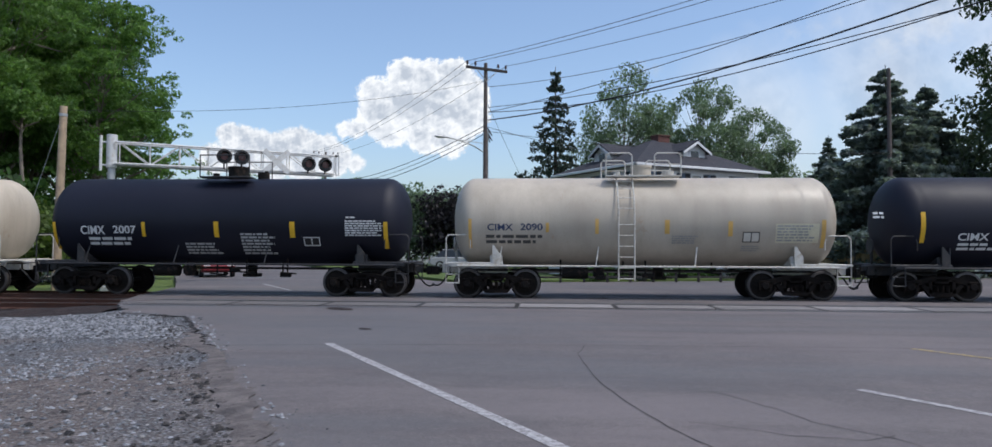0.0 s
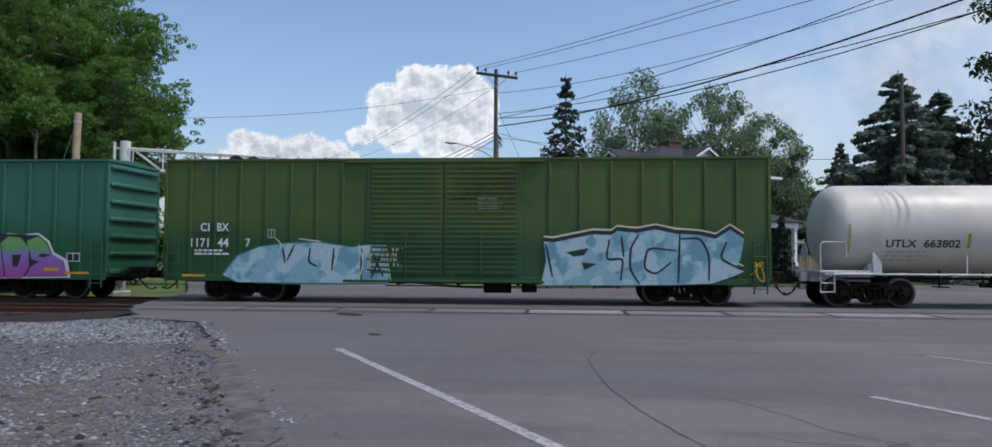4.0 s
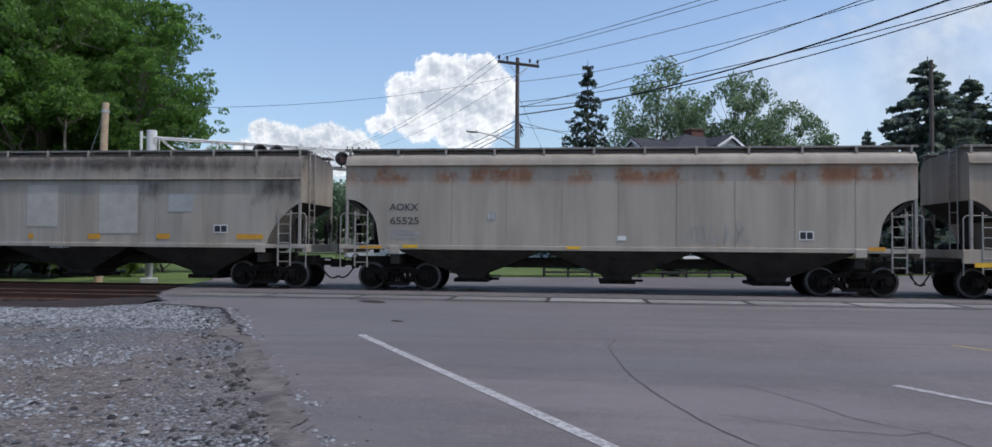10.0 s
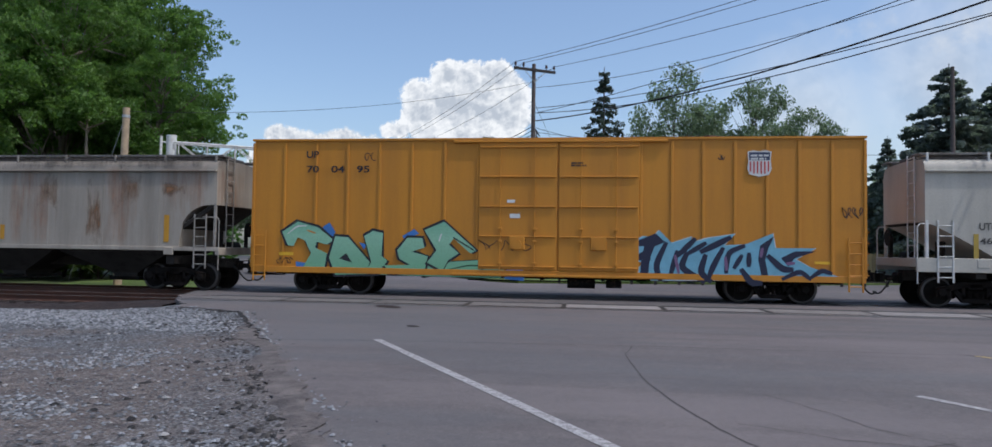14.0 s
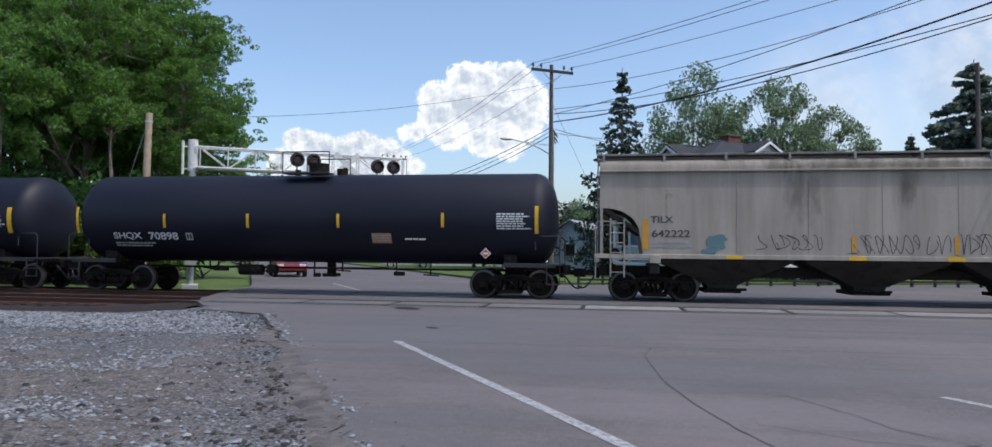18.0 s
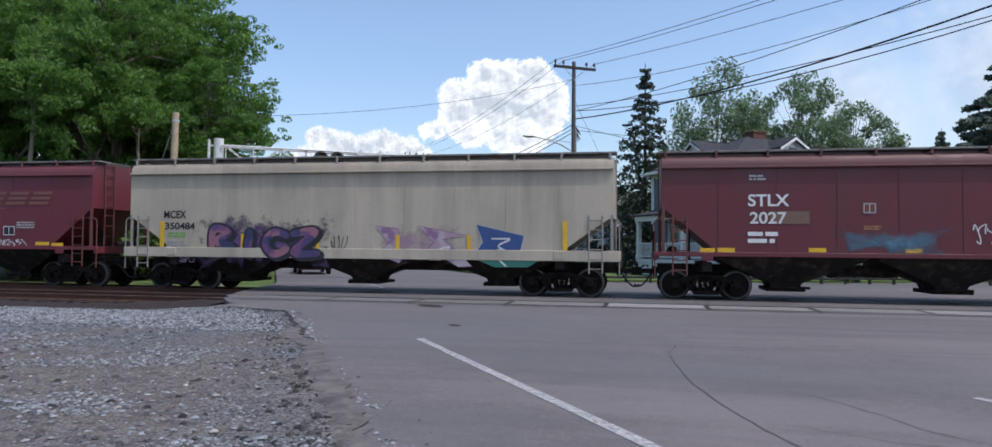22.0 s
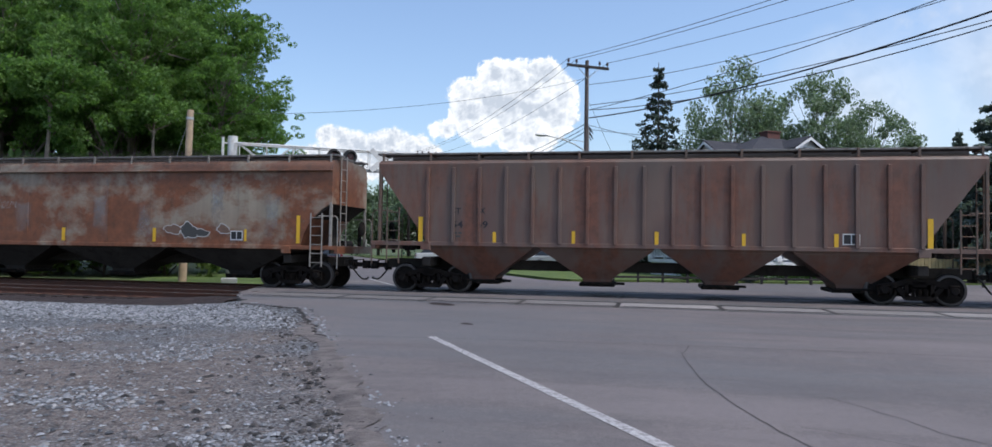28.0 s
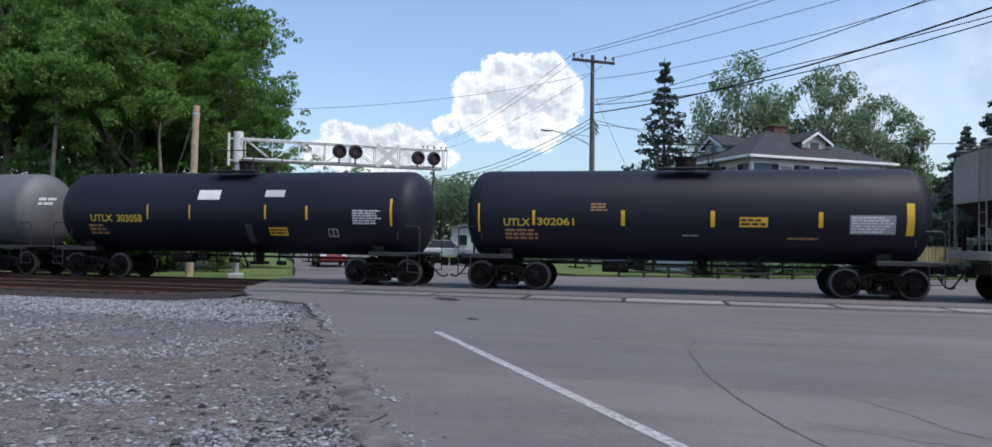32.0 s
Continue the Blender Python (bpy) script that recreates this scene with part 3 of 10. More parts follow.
# ballast beds to the left and right of the crossing
for name, x0, x1, k in (("ballast_1", -75.0, -11.6, 210), ("ballast_2", 42.0, 75.0, 60)):
    mbg = MB()
    for j in range(41):
        for i in range(k + 1):
            x, y = x0 + (x1 - x0) * i / k, 16.9 + 10.6 * j / 40
            z = -0.20 + 0.03 * noise.noise((x * 2, y * 2, 1)) + 0.03 * noise.noise((x * 7, y * 7, 2)) - 0.12 * max(0, (y - 26.4)) - 0.03 * (1 if abs(y - 22.1) < 0.7 else 0) + 0.15 * max(0.0, min(1.0, (x + 15.5) / 3.0)) * max(0.0, min(1.0, (y - 17.6) / 1.2)) * (1 if x < 0 else 0)
            mbg.v.append((x, y, z))
    for j in range(40):
        for i in range(k):
            a = j * (k + 1) + i
            mbg.f.append((a, a + 1, a + k + 2, a + k + 1))
    tagged(put(name, mbg.data(name, M["ballast"], True)), "dark ballast under the tracks with the train's shadow in its colour", "ballast", kind="structure")

# rails and ties
RAIL = [(-0.035, 0.0), (-0.035, -0.04), (-0.009, -0.055), (-0.009, -0.145), (-0.07, -0.16), (-0.07, -0.178), (0.07, -0.178), (0.07, -0.16), (0.009, -0.145), (0.009, -0.055), (0.035, -0.04), (0.035, 0.0)]
tie_me = MB().box((0, 0, -0.255), (0.23, 2.6, 0.18), 0.02).data("tie", M["tie"])
plate_me = MB().box((0, 0, -0.172), (0.19, 0.36, 0.02), 0.004).data("tie_plate", M["rail_side"])
for n_track, yc in (("track_1", TRACK), ("track_2", TRACK2)):
    trk = root(n_track, pose(0, yc, 0.005))
    tagged(trk, "railway track with worn steel rails", "railway track", kind="structure")
    for s in (-1, 1):
        me = MB().prism([(s * 0.7525 + y, z) for y, z in RAIL], -540, 540, "x").data("rail", [M["rail_side"], M["rail_top"]])
        for p in me.polygons:
            if p.normal.z > 0.9 and p.center.z > -0.01:
                p.material_index = 1
        put("rail", me, trk)
    rnd = random.Random(int(yc * 10))
    for k in range(112):
        x = -12.3 - 0.52 * k + rnd.uniform(-0.03, 0.03)
        put("tie", tie_me, trk, pose(x, rnd.uniform(-0.05, 0.05), rnd.uniform(-0.012, 0.0), 0, 0, rnd.uniform(-1.2, 1.2)))
    for k in range(60):
        for s in (-1, 1):
            put("tie_plate", plate_me, trk, pose(-12.3 - 0.52 * k, s * 0.7525, -0.001))
    # crossing surface: panels between and beside the rails
    for k in range(22):
        x = -10.4 + 2.75 * k
        for y, w, mt, nm in ((0.0, 1.26, "crossing_panel" if yc == TRACK else "pale_panel", "crossing_panel"), (-1.02, 0.36, "crossing_panel", "edge_panel"), (1.02, 0.36, "crossing_panel", "edge_panel")):
            key = nm + mt
            if key not in GEAR0:
                GEAR0[key] = MB().box((0, 0, -0.02), (2.62, w, 0.05), 0.012).data(nm, M[mt])
            if x > -11.5 + 0.0 and (y != 0 or True):
                put(nm, GEAR0[key], trk, pose(x, y, -0.001 + rnd.uniform(-0.006, 0.0), rnd.uniform(-0.3, 0.3), 0, 0))
        for s in (-1, 1):
            if "seal" not in GEAR0:
                GEAR0["seal"] = MB().box((0, 0, -0.02), (2.75, 0.085, 0.05), 0.006).data("flange_seal", M["tar"])
            put("flange_seal", GEAR0["seal"], trk, pose(x, s * 0.675, 0.001))
        if "joint" not in GEAR0:
            GEAR0["joint"] = MB().box((0, 0, -0.02), (0.13, 1.9, 0.046), 0.006).data("panel_joint", M["tar"])
        put("panel_joint", GEAR0["joint"], trk, pose(x + 1.375, -0.12, 0.0))


def ribbon(name, pts, w, mat, z, label, cat, jitter=0.0, seed=0):
    mb = MB()
    pp = [Vector((x, y, 0)) for x, y in pts]
    n = len(pp)
    for i, p in enumerate(pp):
        d = (pp[min(n - 1, i + 1)] - pp[max(0, i - 1)]).normalized()
        q = Vector((-d.y, d.x, 0))
        ww = w * (1 + jitter * noise.noise((p.x * 4, p.y * 4, seed)))
        mb.v += [tuple(p + q * ww / 2 + Vector((0, 0, z))), tuple(p - q * ww / 2 + Vector((0, 0, z)))]
    for i in range(n - 1):
        mb.f.append((2 * i, 2 * i + 1, 2 * i + 3, 2 * i + 2))
    ob = put(name, mb.data(name, mat))
    return tagged(ob, label, cat, kind="structure")


def along(p, q, k):
    return [(p[0] + (q[0] - p[0]) * i / k, p[1] + (q[1] - p[1]) * i / k) for i in range(k + 1)]


ribbon("edge_line", along((-3.63, 12.0), (4.2, -0.62), 30), 0.14, M["line_white"], 0.005, "worn white edge line painted on the road", "road marking", 0.25, 1)
ribbon("lane_line", along((3.62, 8.64), (5.45, 5.7), 12), 0.12, M["line_white"], 0.005, "worn white lane line painted on the road", "road marking", 0.25, 2)
ribbon("centre_line", along((6.0, 12.3), (9.2, 7.4), 12), 0.11, M["line_yellow"], 0.005, "faded yellow centre line painted on the road", "road marking", 0.3, 3)
ribbon("lane_line_far", along((-9.5, 26.6), (-12.6, 31.6), 8), 0.12, M["line_white"], 0.005, "worn white lane line beyond the tracks", "road marking", 0.25, 4)
crack = ragged([(0.68, 12.2), (0.54, 11.2), (0.56, 10.4), (0.68, 8.8), (0.91, 7.55), (1.14, 6.65), (1.6, 5.4), (2.4, 3.6)], 0.08, 0.035, 5.0)
ribbon("road_crack", crack, 0.014, M["crack"], 0.004, "dark crack across the asphalt", "crack", 0.8, 5)
crack = ragged([(1.9, 8.4), (2.35, 7.5), (2.5, 7.0), (3.0, 6.4), (3.2, 5.9)], 0.07, 0.05, 6.0)
ribbon("road_crack", crack, 0.010, M["crack"], 0.004, "fine dark crack in the asphalt", "crack", 0.8, 6)
crack = ragged([(1.35, 6.9), (2.1, 6.5), (2.7, 6.35), (3.05, 6.55)], 0.07, 0.05, 7.0)
ribbon("road_crack", crack, 0.010, M["crack"], 0.004, "fine dark crack in the asphalt", "crack", 0.9, 7)
seam = ragged([(-5.4, 11.55), (-3.7, 11.85), (0.7, 12.22), (4.6, 12.3), (12.0, 12.5)], 0.15, 0.03, 8.0)
ribbon("paving_seam", seam, 0.022, M["crack"], 0.004, "seam between two layers of asphalt", "paving seam", 0.7, 8)
# broken patches: flat dark polygons hold the shade of the hollows
for cx, cy, rx, ry, sd2 in ((-2.45, 6.22, 0.17, 0.055, 1.0), (-5.4, 18.8, 0.55, 0.28, 2.0), (-3.55, 14.2, 0.2, 0.1, 3.0)):
    pts = []
    for k in range(28):
        a = 2 * math.pi * k / 28
        r = 1 + 0.2 * noise.noise((math.cos(a) * 1.5 + sd2, math.sin(a) * 1.5, sd2)) + 0.2 * noise.noise((math.cos(a) * 5, math.sin(a) * 5, sd2))
        x, y = rx * r * math.cos(a), ry * r * math.sin(a)
        ca, sa = math.cos(-0.8), math.sin(-0.8)
        pts.append((cx + x * ca - y * sa, cy + x * sa + y * ca))
    mb = MB()
    mb.v = [(x, y, 0.006) for x, y in pts]
    mb.f = [tuple(range(len(pts)))]
    tagged(put("pothole", mb.data("pothole", M["ballast"])), "shallow pothole in the road edge, its shade a flat dark patch", "pothole", kind="structure")
# ---------------------------------------------------------------- the train: shared running gear
WHEEL_R, AXLE = 0.47, 0.945


def lathe(mb, prof, n=28, y0=0.0, s=1.0):
    """Turns (radius, y) points about the y axis."""
    rings = [[(r * math.cos(2 * math.pi * k / n), y0 + s * y, r * math.sin(2 * math.pi * k / n)) for k in range(n)] for r, y in prof]
    mb.loft(rings)


def wheelset_mesh():
    mb = MB()
    for s in (-1, 1):
        lathe(mb, [(0.07, 0.10), (0.125, 0.10), (0.14, 0.02), (0.35, 0.035), (0.39, 0.07), (0.45, 0.07), (0.465, 0.06), (WHEEL_R, -0.03), (0.50, -0.045), (0.50, -0.07),
                   (0.40, -0.07), (0.36, -0.03), (0.14, -0.05), (0.09, -0.09)], 28, s * 0.72, s)
        lathe(mb, [(0.02, 0.46), (0.10, 0.46), (0.125, 0.43), (0.125, 0.30), (0.07, 0.29)], 14, s * 0.72, s)
        for k in range(3):
            a = 2 * math.pi * k / 3
            mb.tube((0.065 * math.cos(a), s * 1.16, 0.065 * math.sin(a)), (0.065 * math.cos(a), s * 1.20, 0.065 * math.sin(a)), 0.02, 6)
    mb.tube((0, -1.02, 0), (0, 1.02, 0), 0.08, 12)
    me = mb.data("wheelset", [M["wheel"], M["tread"]], True)
    for p in me.polygons:
        c = p.center
        if math.hypot(c.x, c.z) > 0.40 and abs(p.normal.y) > 0.6 and 0.75 < abs(c.y) < 0.80:
            p.material_index = 1
        if math.hypot(c.x, c.z) > 0.455 and abs(p.normal.y) < 0.5:
            p.material_index = 1
    return me


def side_frame_mesh():
    mb = MB()
    for y in (-1.07,):
        a, b = y - 0.08, y + 0.08
        mb.prism([(-1.12, 0.54), (-1.12, 0.62), (-0.75, 0.68), (-0.36, 0.80), (0.36, 0.80), (0.75, 0.68), (1.12, 0.62), (1.12, 0.54), (0.72, 0.53), (0.34, 0.64), (-0.34, 0.64), (-0.72, 0.53)], a, b)
        mb.prism([(-0.64, 0.50), (-0.52, 0.56), (-0.26, 0.30), (0.26, 0.30), (0.52, 0.56), (0.64, 0.50), (0.36, 0.17), (-0.36, 0.17)], a, b)
        for s in (-1, 1):
            mb.prism([(s * 0.30, 0.28), (s * 0.40, 0.28), (s * 0.40, 0.68), (s * 0.30, 0.68)], a, b)
            mb.prism([(s * 1.14, 0.32), (s * 1.08, 0.32), (s * 1.08, 0.60), (s * 1.14, 0.60)], a, b)
            mb.prism([(s * 0.81, 0.32), (s * 0.74, 0.32), (s * 0.74, 0.60), (s * 0.81, 0.60)], a, b)
            mb.box((s * 0.945, y, 0.60), (0.26, 0.2, 0.07), 0.02)
    return mb.data("side_frame", M["truck"])


def spring_mesh():
    mb = MB()
    for x in (-0.17, 0.0, 0.17):
        for dy in (-0.06, 0.06):
            pts = [(x + 0.062 * math.cos(k * 1.05), -1.07 + dy + 0.062 * math.sin(k * 1.05), 0.30 + 0.0068 * k) for k in range(34)]
            mb.path(pts, 0.014, 4)
    return mb.data("spring_nest", M["truck"])


def bolster_mesh():
    mb = MB()
    mb.box((0, 0, 0.66), (0.42, 2.3, 0.20), 0.03)
    mb.box((0, 0, 0.80), (0.36, 0.36, 0.12), 0.02)
    for s in (-1, 1):
        mb.box((s * 0.42, 0, 0.47), (0.10, 1.5, 0.13), 0.02)
        for e in (-1, 1):
            mb.box((s * 0.42, e * 0.72, 0.47), (0.06, 0.12, 0.34), 0.02)
    return mb.data("truck", M["truck"])


def coupler_mesh():
    mb = MB()
    mb.box((-0.42, 0, 0.86), (0.5, 0.14, 0.16), 0.02)
    mb.prism([(-0.22, -0.12), (-0.20, 0.13), (-0.02, 0.17), (0.0, 0.10), (-0.07, 0.04), (0.0, -0.02), (0.03, -0.09), (-0.05, -0.15)], 0.72, 1.0, "z")
    mb.box((-0.62, 0, 0.86), (0.14, 0.5, 0.34), 0.03)
    mb.tube((-0.24, 0.0, 0.98), (-0.24, 0.0, 1.06), 0.03, 8)
    mb.path([(-0.24, 0, 1.04), (-0.42, -0.5, 1.03), (-0.42, -1.25, 1.03), (-0.42, -1.32, 0.86)], 0.016, 6)
    return mb.data("coupler", M["steel_dark"])


def hose_mesh():
    mb = MB()
    pts = []
    for k in range(11):
        u = k / 10
        pts.append((-0.55 + 0.56 * u, -0.34 + 0.16 * u, 0.78 - 0.44 * math.sin(u * math.pi * 0.62) ** 1.3))
    mb.pipe(pts, 0.028, 7)
    mb.tube((-0.62, -0.34, 0.84), (-0.54, -0.34, 0.77), 0.035, 8)
    mb.tube(pts[-1], (0.05, -0.18, pts[-1][2] + 0.02), 0.042, 8)
    return mb.data("air_hose", M["hose"])


GEAR = {"wheelset": wheelset_mesh(), "side_frame": side_frame_mesh(), "springs": spring_mesh(), "truck": bolster_mesh(), "coupler": coupler_mesh(), "hose": hose_mesh()}
FLIP = Matrix.Rotation(math.pi, 4, "Z")
WHEELS = []      # (wheelset, its x in the truck, car, x of the truck)
CARS = []        # (car, x at the start)


def running_gear(car, half, tx):
    """Two trucks, couplers and hoses. half: half the length over the pulling faces; tx: the trucks' centres."""
    for s in (-1, 1):
        tr = put("truck", GEAR["truck"], car, pose(s * tx, 0, 0))
        for e in (-1, 1):
            put("side_frame", GEAR["side_frame"], tr, pose(0, 0, 0) if e < 0 else FLIP)
            put("spring_nest", GEAR["springs"], tr, pose(0, 0, 0) if e < 0 else FLIP)
            ws = put("wheelset", GEAR["wheelset"], tr, pose(e * AXLE, 0, WHEEL_R))
            WHEELS.append((ws, e * AXLE, car, s * tx))
        put("coupler", GEAR["coupler"], car, pose(half, 0, 0) if s > 0 else pose(-half, 0, 0) @ FLIP)
        put("air_hose", GEAR["hose"], car, pose(half, 0, 0) if s > 0 else pose(-half, 0, 0) @ FLIP)


# ---------------------------------------------------------------- paint and writing on the cars
def flat_text(txt, x0, z0, x1, z1, grow=0.0, shear=0.0):
    cu = bpy.data.curves.new("writing", "FONT")
    cu.body = txt
    cu.offset = grow
    cu.shear = shear
    ob = bpy.data.objects.new("writing", cu)
    me = bpy.data.meshes.new_from_object(ob)
    vs = [(v.co.x, v.co.y) for v in me.vertices]
    fs = [tuple(p.vertices) for p in me.polygons]
    bpy.data.objects.remove(ob)
    bpy.data.curves.remove(cu)
    bpy.data.meshes.remove(me)
    if not vs:
        return [], []
    ax, bx = min(v[0] for v in vs), max(v[0] for v in vs)
    az, bz = min(v[1] for v in vs), max(v[1] for v in vs)
    return [(x0 + (v[0] - ax) / (bx - ax) * (x1 - x0), z0 + (v[1] - az) / (bz - az) * (z1 - z0)) for v in vs], fs


def flat_rect(x0, z0, x1, z1, nx=1, nz=6):
    vs = [(x0 + (x1 - x0) * i / nx, z0 + (z1 - z0) * k / nz) for k in range(nz + 1) for i in range(nx + 1)]
    fs = [(k * (nx + 1) + i, k * (nx + 1) + i + 1, (k + 1) * (nx + 1) + i + 1, (k + 1) * (nx + 1) + i) for k in range(nz) for i in range(nx)]
    return vs, fs


def flat_lines(x0, z0, x1, z1, rows, seed=0):
    """Small writing that cannot be read: rows of short bars."""
    rnd = random.Random(int(abs(x0 * 100) + abs(z0 * 77)) + seed)
    vs, fs = [], []
    h = (z1 - z0) / (rows * 1.7)
    for r in range(rows):
        z = z1 - (z1 - z0) * (r + 0.8) / rows
        x = x0
        end = x1 - rnd.random() * 0.25 * (x1 - x0)
        while x < end:
            w = min(h * rnd.uniform(1.2, 4.5), end - x)
            if w > 0.01:
                a, b = flat_rect(x, z, x + w, z + h, 1, 1)
                fs += [tuple(i + len(vs) for i in f) for f in b]
                vs += a
            x += w + h * 0.6
    return vs, fs


def flat_poly(pts):
    return list(pts), [tuple(range(len(pts)))]


def flat_scrawl(x0, z0, x1, z1, seed, n=5, w=0.03):
    """A loose marker tag: loops and slashes drawn with a broad pen."""
    rnd = random.Random(seed)
    vs, fs = [], []
    cw = (x1 - x0) / n
    for i in range(n):
        cx, cz = x0 + cw * (i + 0.5), (z0 + z1) / 2
        ph, k1, k2 = rnd.uniform(0, 6), rnd.choice((1, 2, 3)), rnd.choice((1, 2, 3))
        a0, span = rnd.uniform(0, 6), rnd.uniform(3.0, 6.0)
        line = []
        for j in range(16):
            a = a0 + span * j / 15
            line.append((cx + cw * 0.62 * math.cos(k1 * a * 0.7 + ph) * (0.6 + 0.4 * math.sin(a)), cz + (z1 - z0) * 0.5 * math.sin(k2 * a * 0.6 + ph * 2)))
        for j, p in enumerate(line):
            q0, q1 = line[max(j - 1, 0)], line[min(j + 1, 15)]
            dx, dz = q1[0] - q0[0], q1[1] - q0[1]
            d = math.hypot(dx, dz) or 1
            nx, nz = -dz / d * w / 2, dx / d * w / 2
            b = len(vs)
            vs += [(p[0] + nx, p[1] + nz), (p[0] - nx, p[1] - nz)]
            if j:
                fs.append((b - 2, b - 1, b + 1, b))
    return vs, fs


def flat_brush(pts, w):
    """One stroke of a spray can through a few points, narrower towards its ends."""
    line = []
    n = len(pts)
    for i in range(n - 1):
        for j in range(5):
            line.append((pts[i][0] + (pts[i + 1][0] - pts[i][0]) * j / 5, pts[i][1] + (pts[i + 1][1] - pts[i][1]) * j / 5))
    line.append(pts[-1])
    for r in range(2):
        line = [line[0]] + [tuple((a[k] + 2 * b[k] + c[k]) / 4 for k in (0, 1)) for a, b, c in zip(line, line[1:], line[2:])] + [line[-1]]
    vs, fs = [], []
    for i, p in enumerate(line):
        a, b = line[max(0, i - 1)], line[min(len(line) - 1, i + 1)]
        dx, dz = b[0] - a[0], b[1] - a[1]
        d = math.hypot(dx, dz) or 1
        h = w / 2 * (0.65 + 0.35 * math.sin(math.pi * i / (len(line) - 1)))
        vs += [(p[0] - dz / d * h, p[1] + dx / d * h), (p[0] + dz / d * h, p[1] - dx / d * h)]
        if i:
            fs.append((2 * i - 2, 2 * i - 1, 2 * i + 1, 2 * i))
    return vs, fs


def decal(name, flat, mat, car, surf, off, label=""):
    """Lays flat shapes (x, z) on the side of a car. surf gives the side's y."""
    vs, fs = flat
    if not vs:
        return None
    mb = MB()
    mb.add([(v[0], surf(v[0], v[1]) - off - (v[2] if len(v) > 2 else 0.0), v[1]) for v in vs], fs)
    me = bpy.data.meshes.new(name)
    me.from_pydata(mb.v, [], mb.f)
    me.materials.append(mat)
    me.update()
    return put(name, me, car, None, label)


def blob_poly(cx, cz, rx, rz, rnd, n=22, rough=0.35):
    ph = [rnd.uniform(0, 6.28) for _ in range(4)]
    out = []
    for k in range(n):
        a = 2 * math.pi * k / n
        r = 1 + rough * (0.5 * math.sin(2 * a + ph[0]) + 0.35 * math.sin(3 * a + ph[1]) + 0.3 * math.sin(5 * a + ph[2]) + 0.2 * math.sin(8 * a + ph[3]))
        out.append((cx + rx * r * math.cos(a), cz + rz * r * math.sin(a)))
    return out


def grown(poly, g):
    cx, cz = sum(p[0] for p in poly) / len(poly), sum(p[1] for p in poly) / len(poly)
    out = []
    for x, z in poly:
        d = math.hypot(x - cx, z - cz) or 1
        out.append((x + (x - cx) / d * g, z + (z - cz) / d * g))
    return out


def g_splash(car, surf, o, x0, z0, x1, z1, seed, mat, n):
    """Loose sprayed patches."""
    rnd = random.Random(seed)
    for i in range(n):
        cx, cz = rnd.uniform(x0, x1), rnd.uniform(z0, z1)
        w = rnd.uniform(0.10, 0.22) * min(1.0, (x1 - x0) / 2 + 0.3)
        decal("graffiti_patch", flat_poly(blob_poly(cx, cz, w * 1.4, w, rnd)), M[mat], car, surf, o + 0.00005 * i)


def g_blot(car, surf, o, x0, z0, x1, z1, seed):
    rnd = random.Random(seed)
    p = blob_poly((x0 + x1) / 2, (z0 + z1) / 2, (x1 - x0) / 2, (z1 - z0) / 2, rnd, 26, 0.3)
    decal("graffiti_outline", flat_poly(grown(p, 0.035)), M["pale_tag"], car, surf, o)
    decal("graffiti_fill", flat_poly(p), M["faded_brown" if seed % 2 else "grey_dark"], car, surf, o + 0.001)


def g_slabs(car, surf, o, x0, z0, x1, z1, mat):
    """A faded emblem of slanted bars."""
    h, n = z1 - z0, 4
    cw = (x1 - x0) / n
    for i in range(n):
        a = x0 + cw * i
        for f0, f1 in ((0.0, 0.24), (0.38, 0.62), (0.76, 1.0)):
            s0, s1 = h * f0 * 0.5, h * f1 * 0.5
            decal("emblem_bar", flat_poly([(a + s0, z0 + h * f0), (a + cw * 0.8 + s0, z0 + h * f0), (a + cw * 0.8 + s1, z0 + h * f1), (a + s1, z0 + h * f1)]), M[mat], car, surf, o)
    decal("emblem_bar", flat_rect(x0 - 0.3, z0 - 0.16, x0 + (x1 - x0) * 0.5, z0 - 0.12, 1, 1), M[mat], car, surf, o)


def g_shield(car, surf, o, x0, z0, x1, z1):
    """A shield-shaped emblem: blue head, red and white stripes."""
    w, h = x1 - x0, z1 - z0
    u = lambda a, b: (x0 + w * a, z0 + h * b)
    decal("emblem", flat_poly([u(0.0, 0.95), u(0.25, 1.0), u(0.5, 0.96), u(0.75, 1.0), u(1.0, 0.95), u(0.96, 0.6), u(1.0, 0.3), u(0.9, 0.08), u(0.5, 0.0), u(0.1, 0.08), u(0.0, 0.3), u(0.04, 0.6)]), M["graf_white"], car, surf, o)
    decal("emblem_field", flat_poly([u(0.06, 0.92), u(0.5, 0.93), u(0.94, 0.92), u(0.92, 0.62), u(0.08, 0.62)]), M["navy"], car, surf, o + 0.002)
    for b in (0.80, 0.68):
        decal("emblem_bar", flat_lines(x0 + w * 0.14, z0 + h * (b - 0.06), x1 - w * 0.1, z0 + h * (b + 0.06), 1), M["graf_white"], car, surf, o + 0.004)
    for k in range(6):
        a = 0.09 + 0.148 * k
        decal("emblem_stripe", flat_rect(x0 + w * a, z0 + h * (0.12 if 0 < k < 5 else 0.2), x0 + w * (a + 0.07), z0 + h * 0.58, 1, 1), M["graf_red"], car, surf, o + 0.002)


SPRAYED = {}


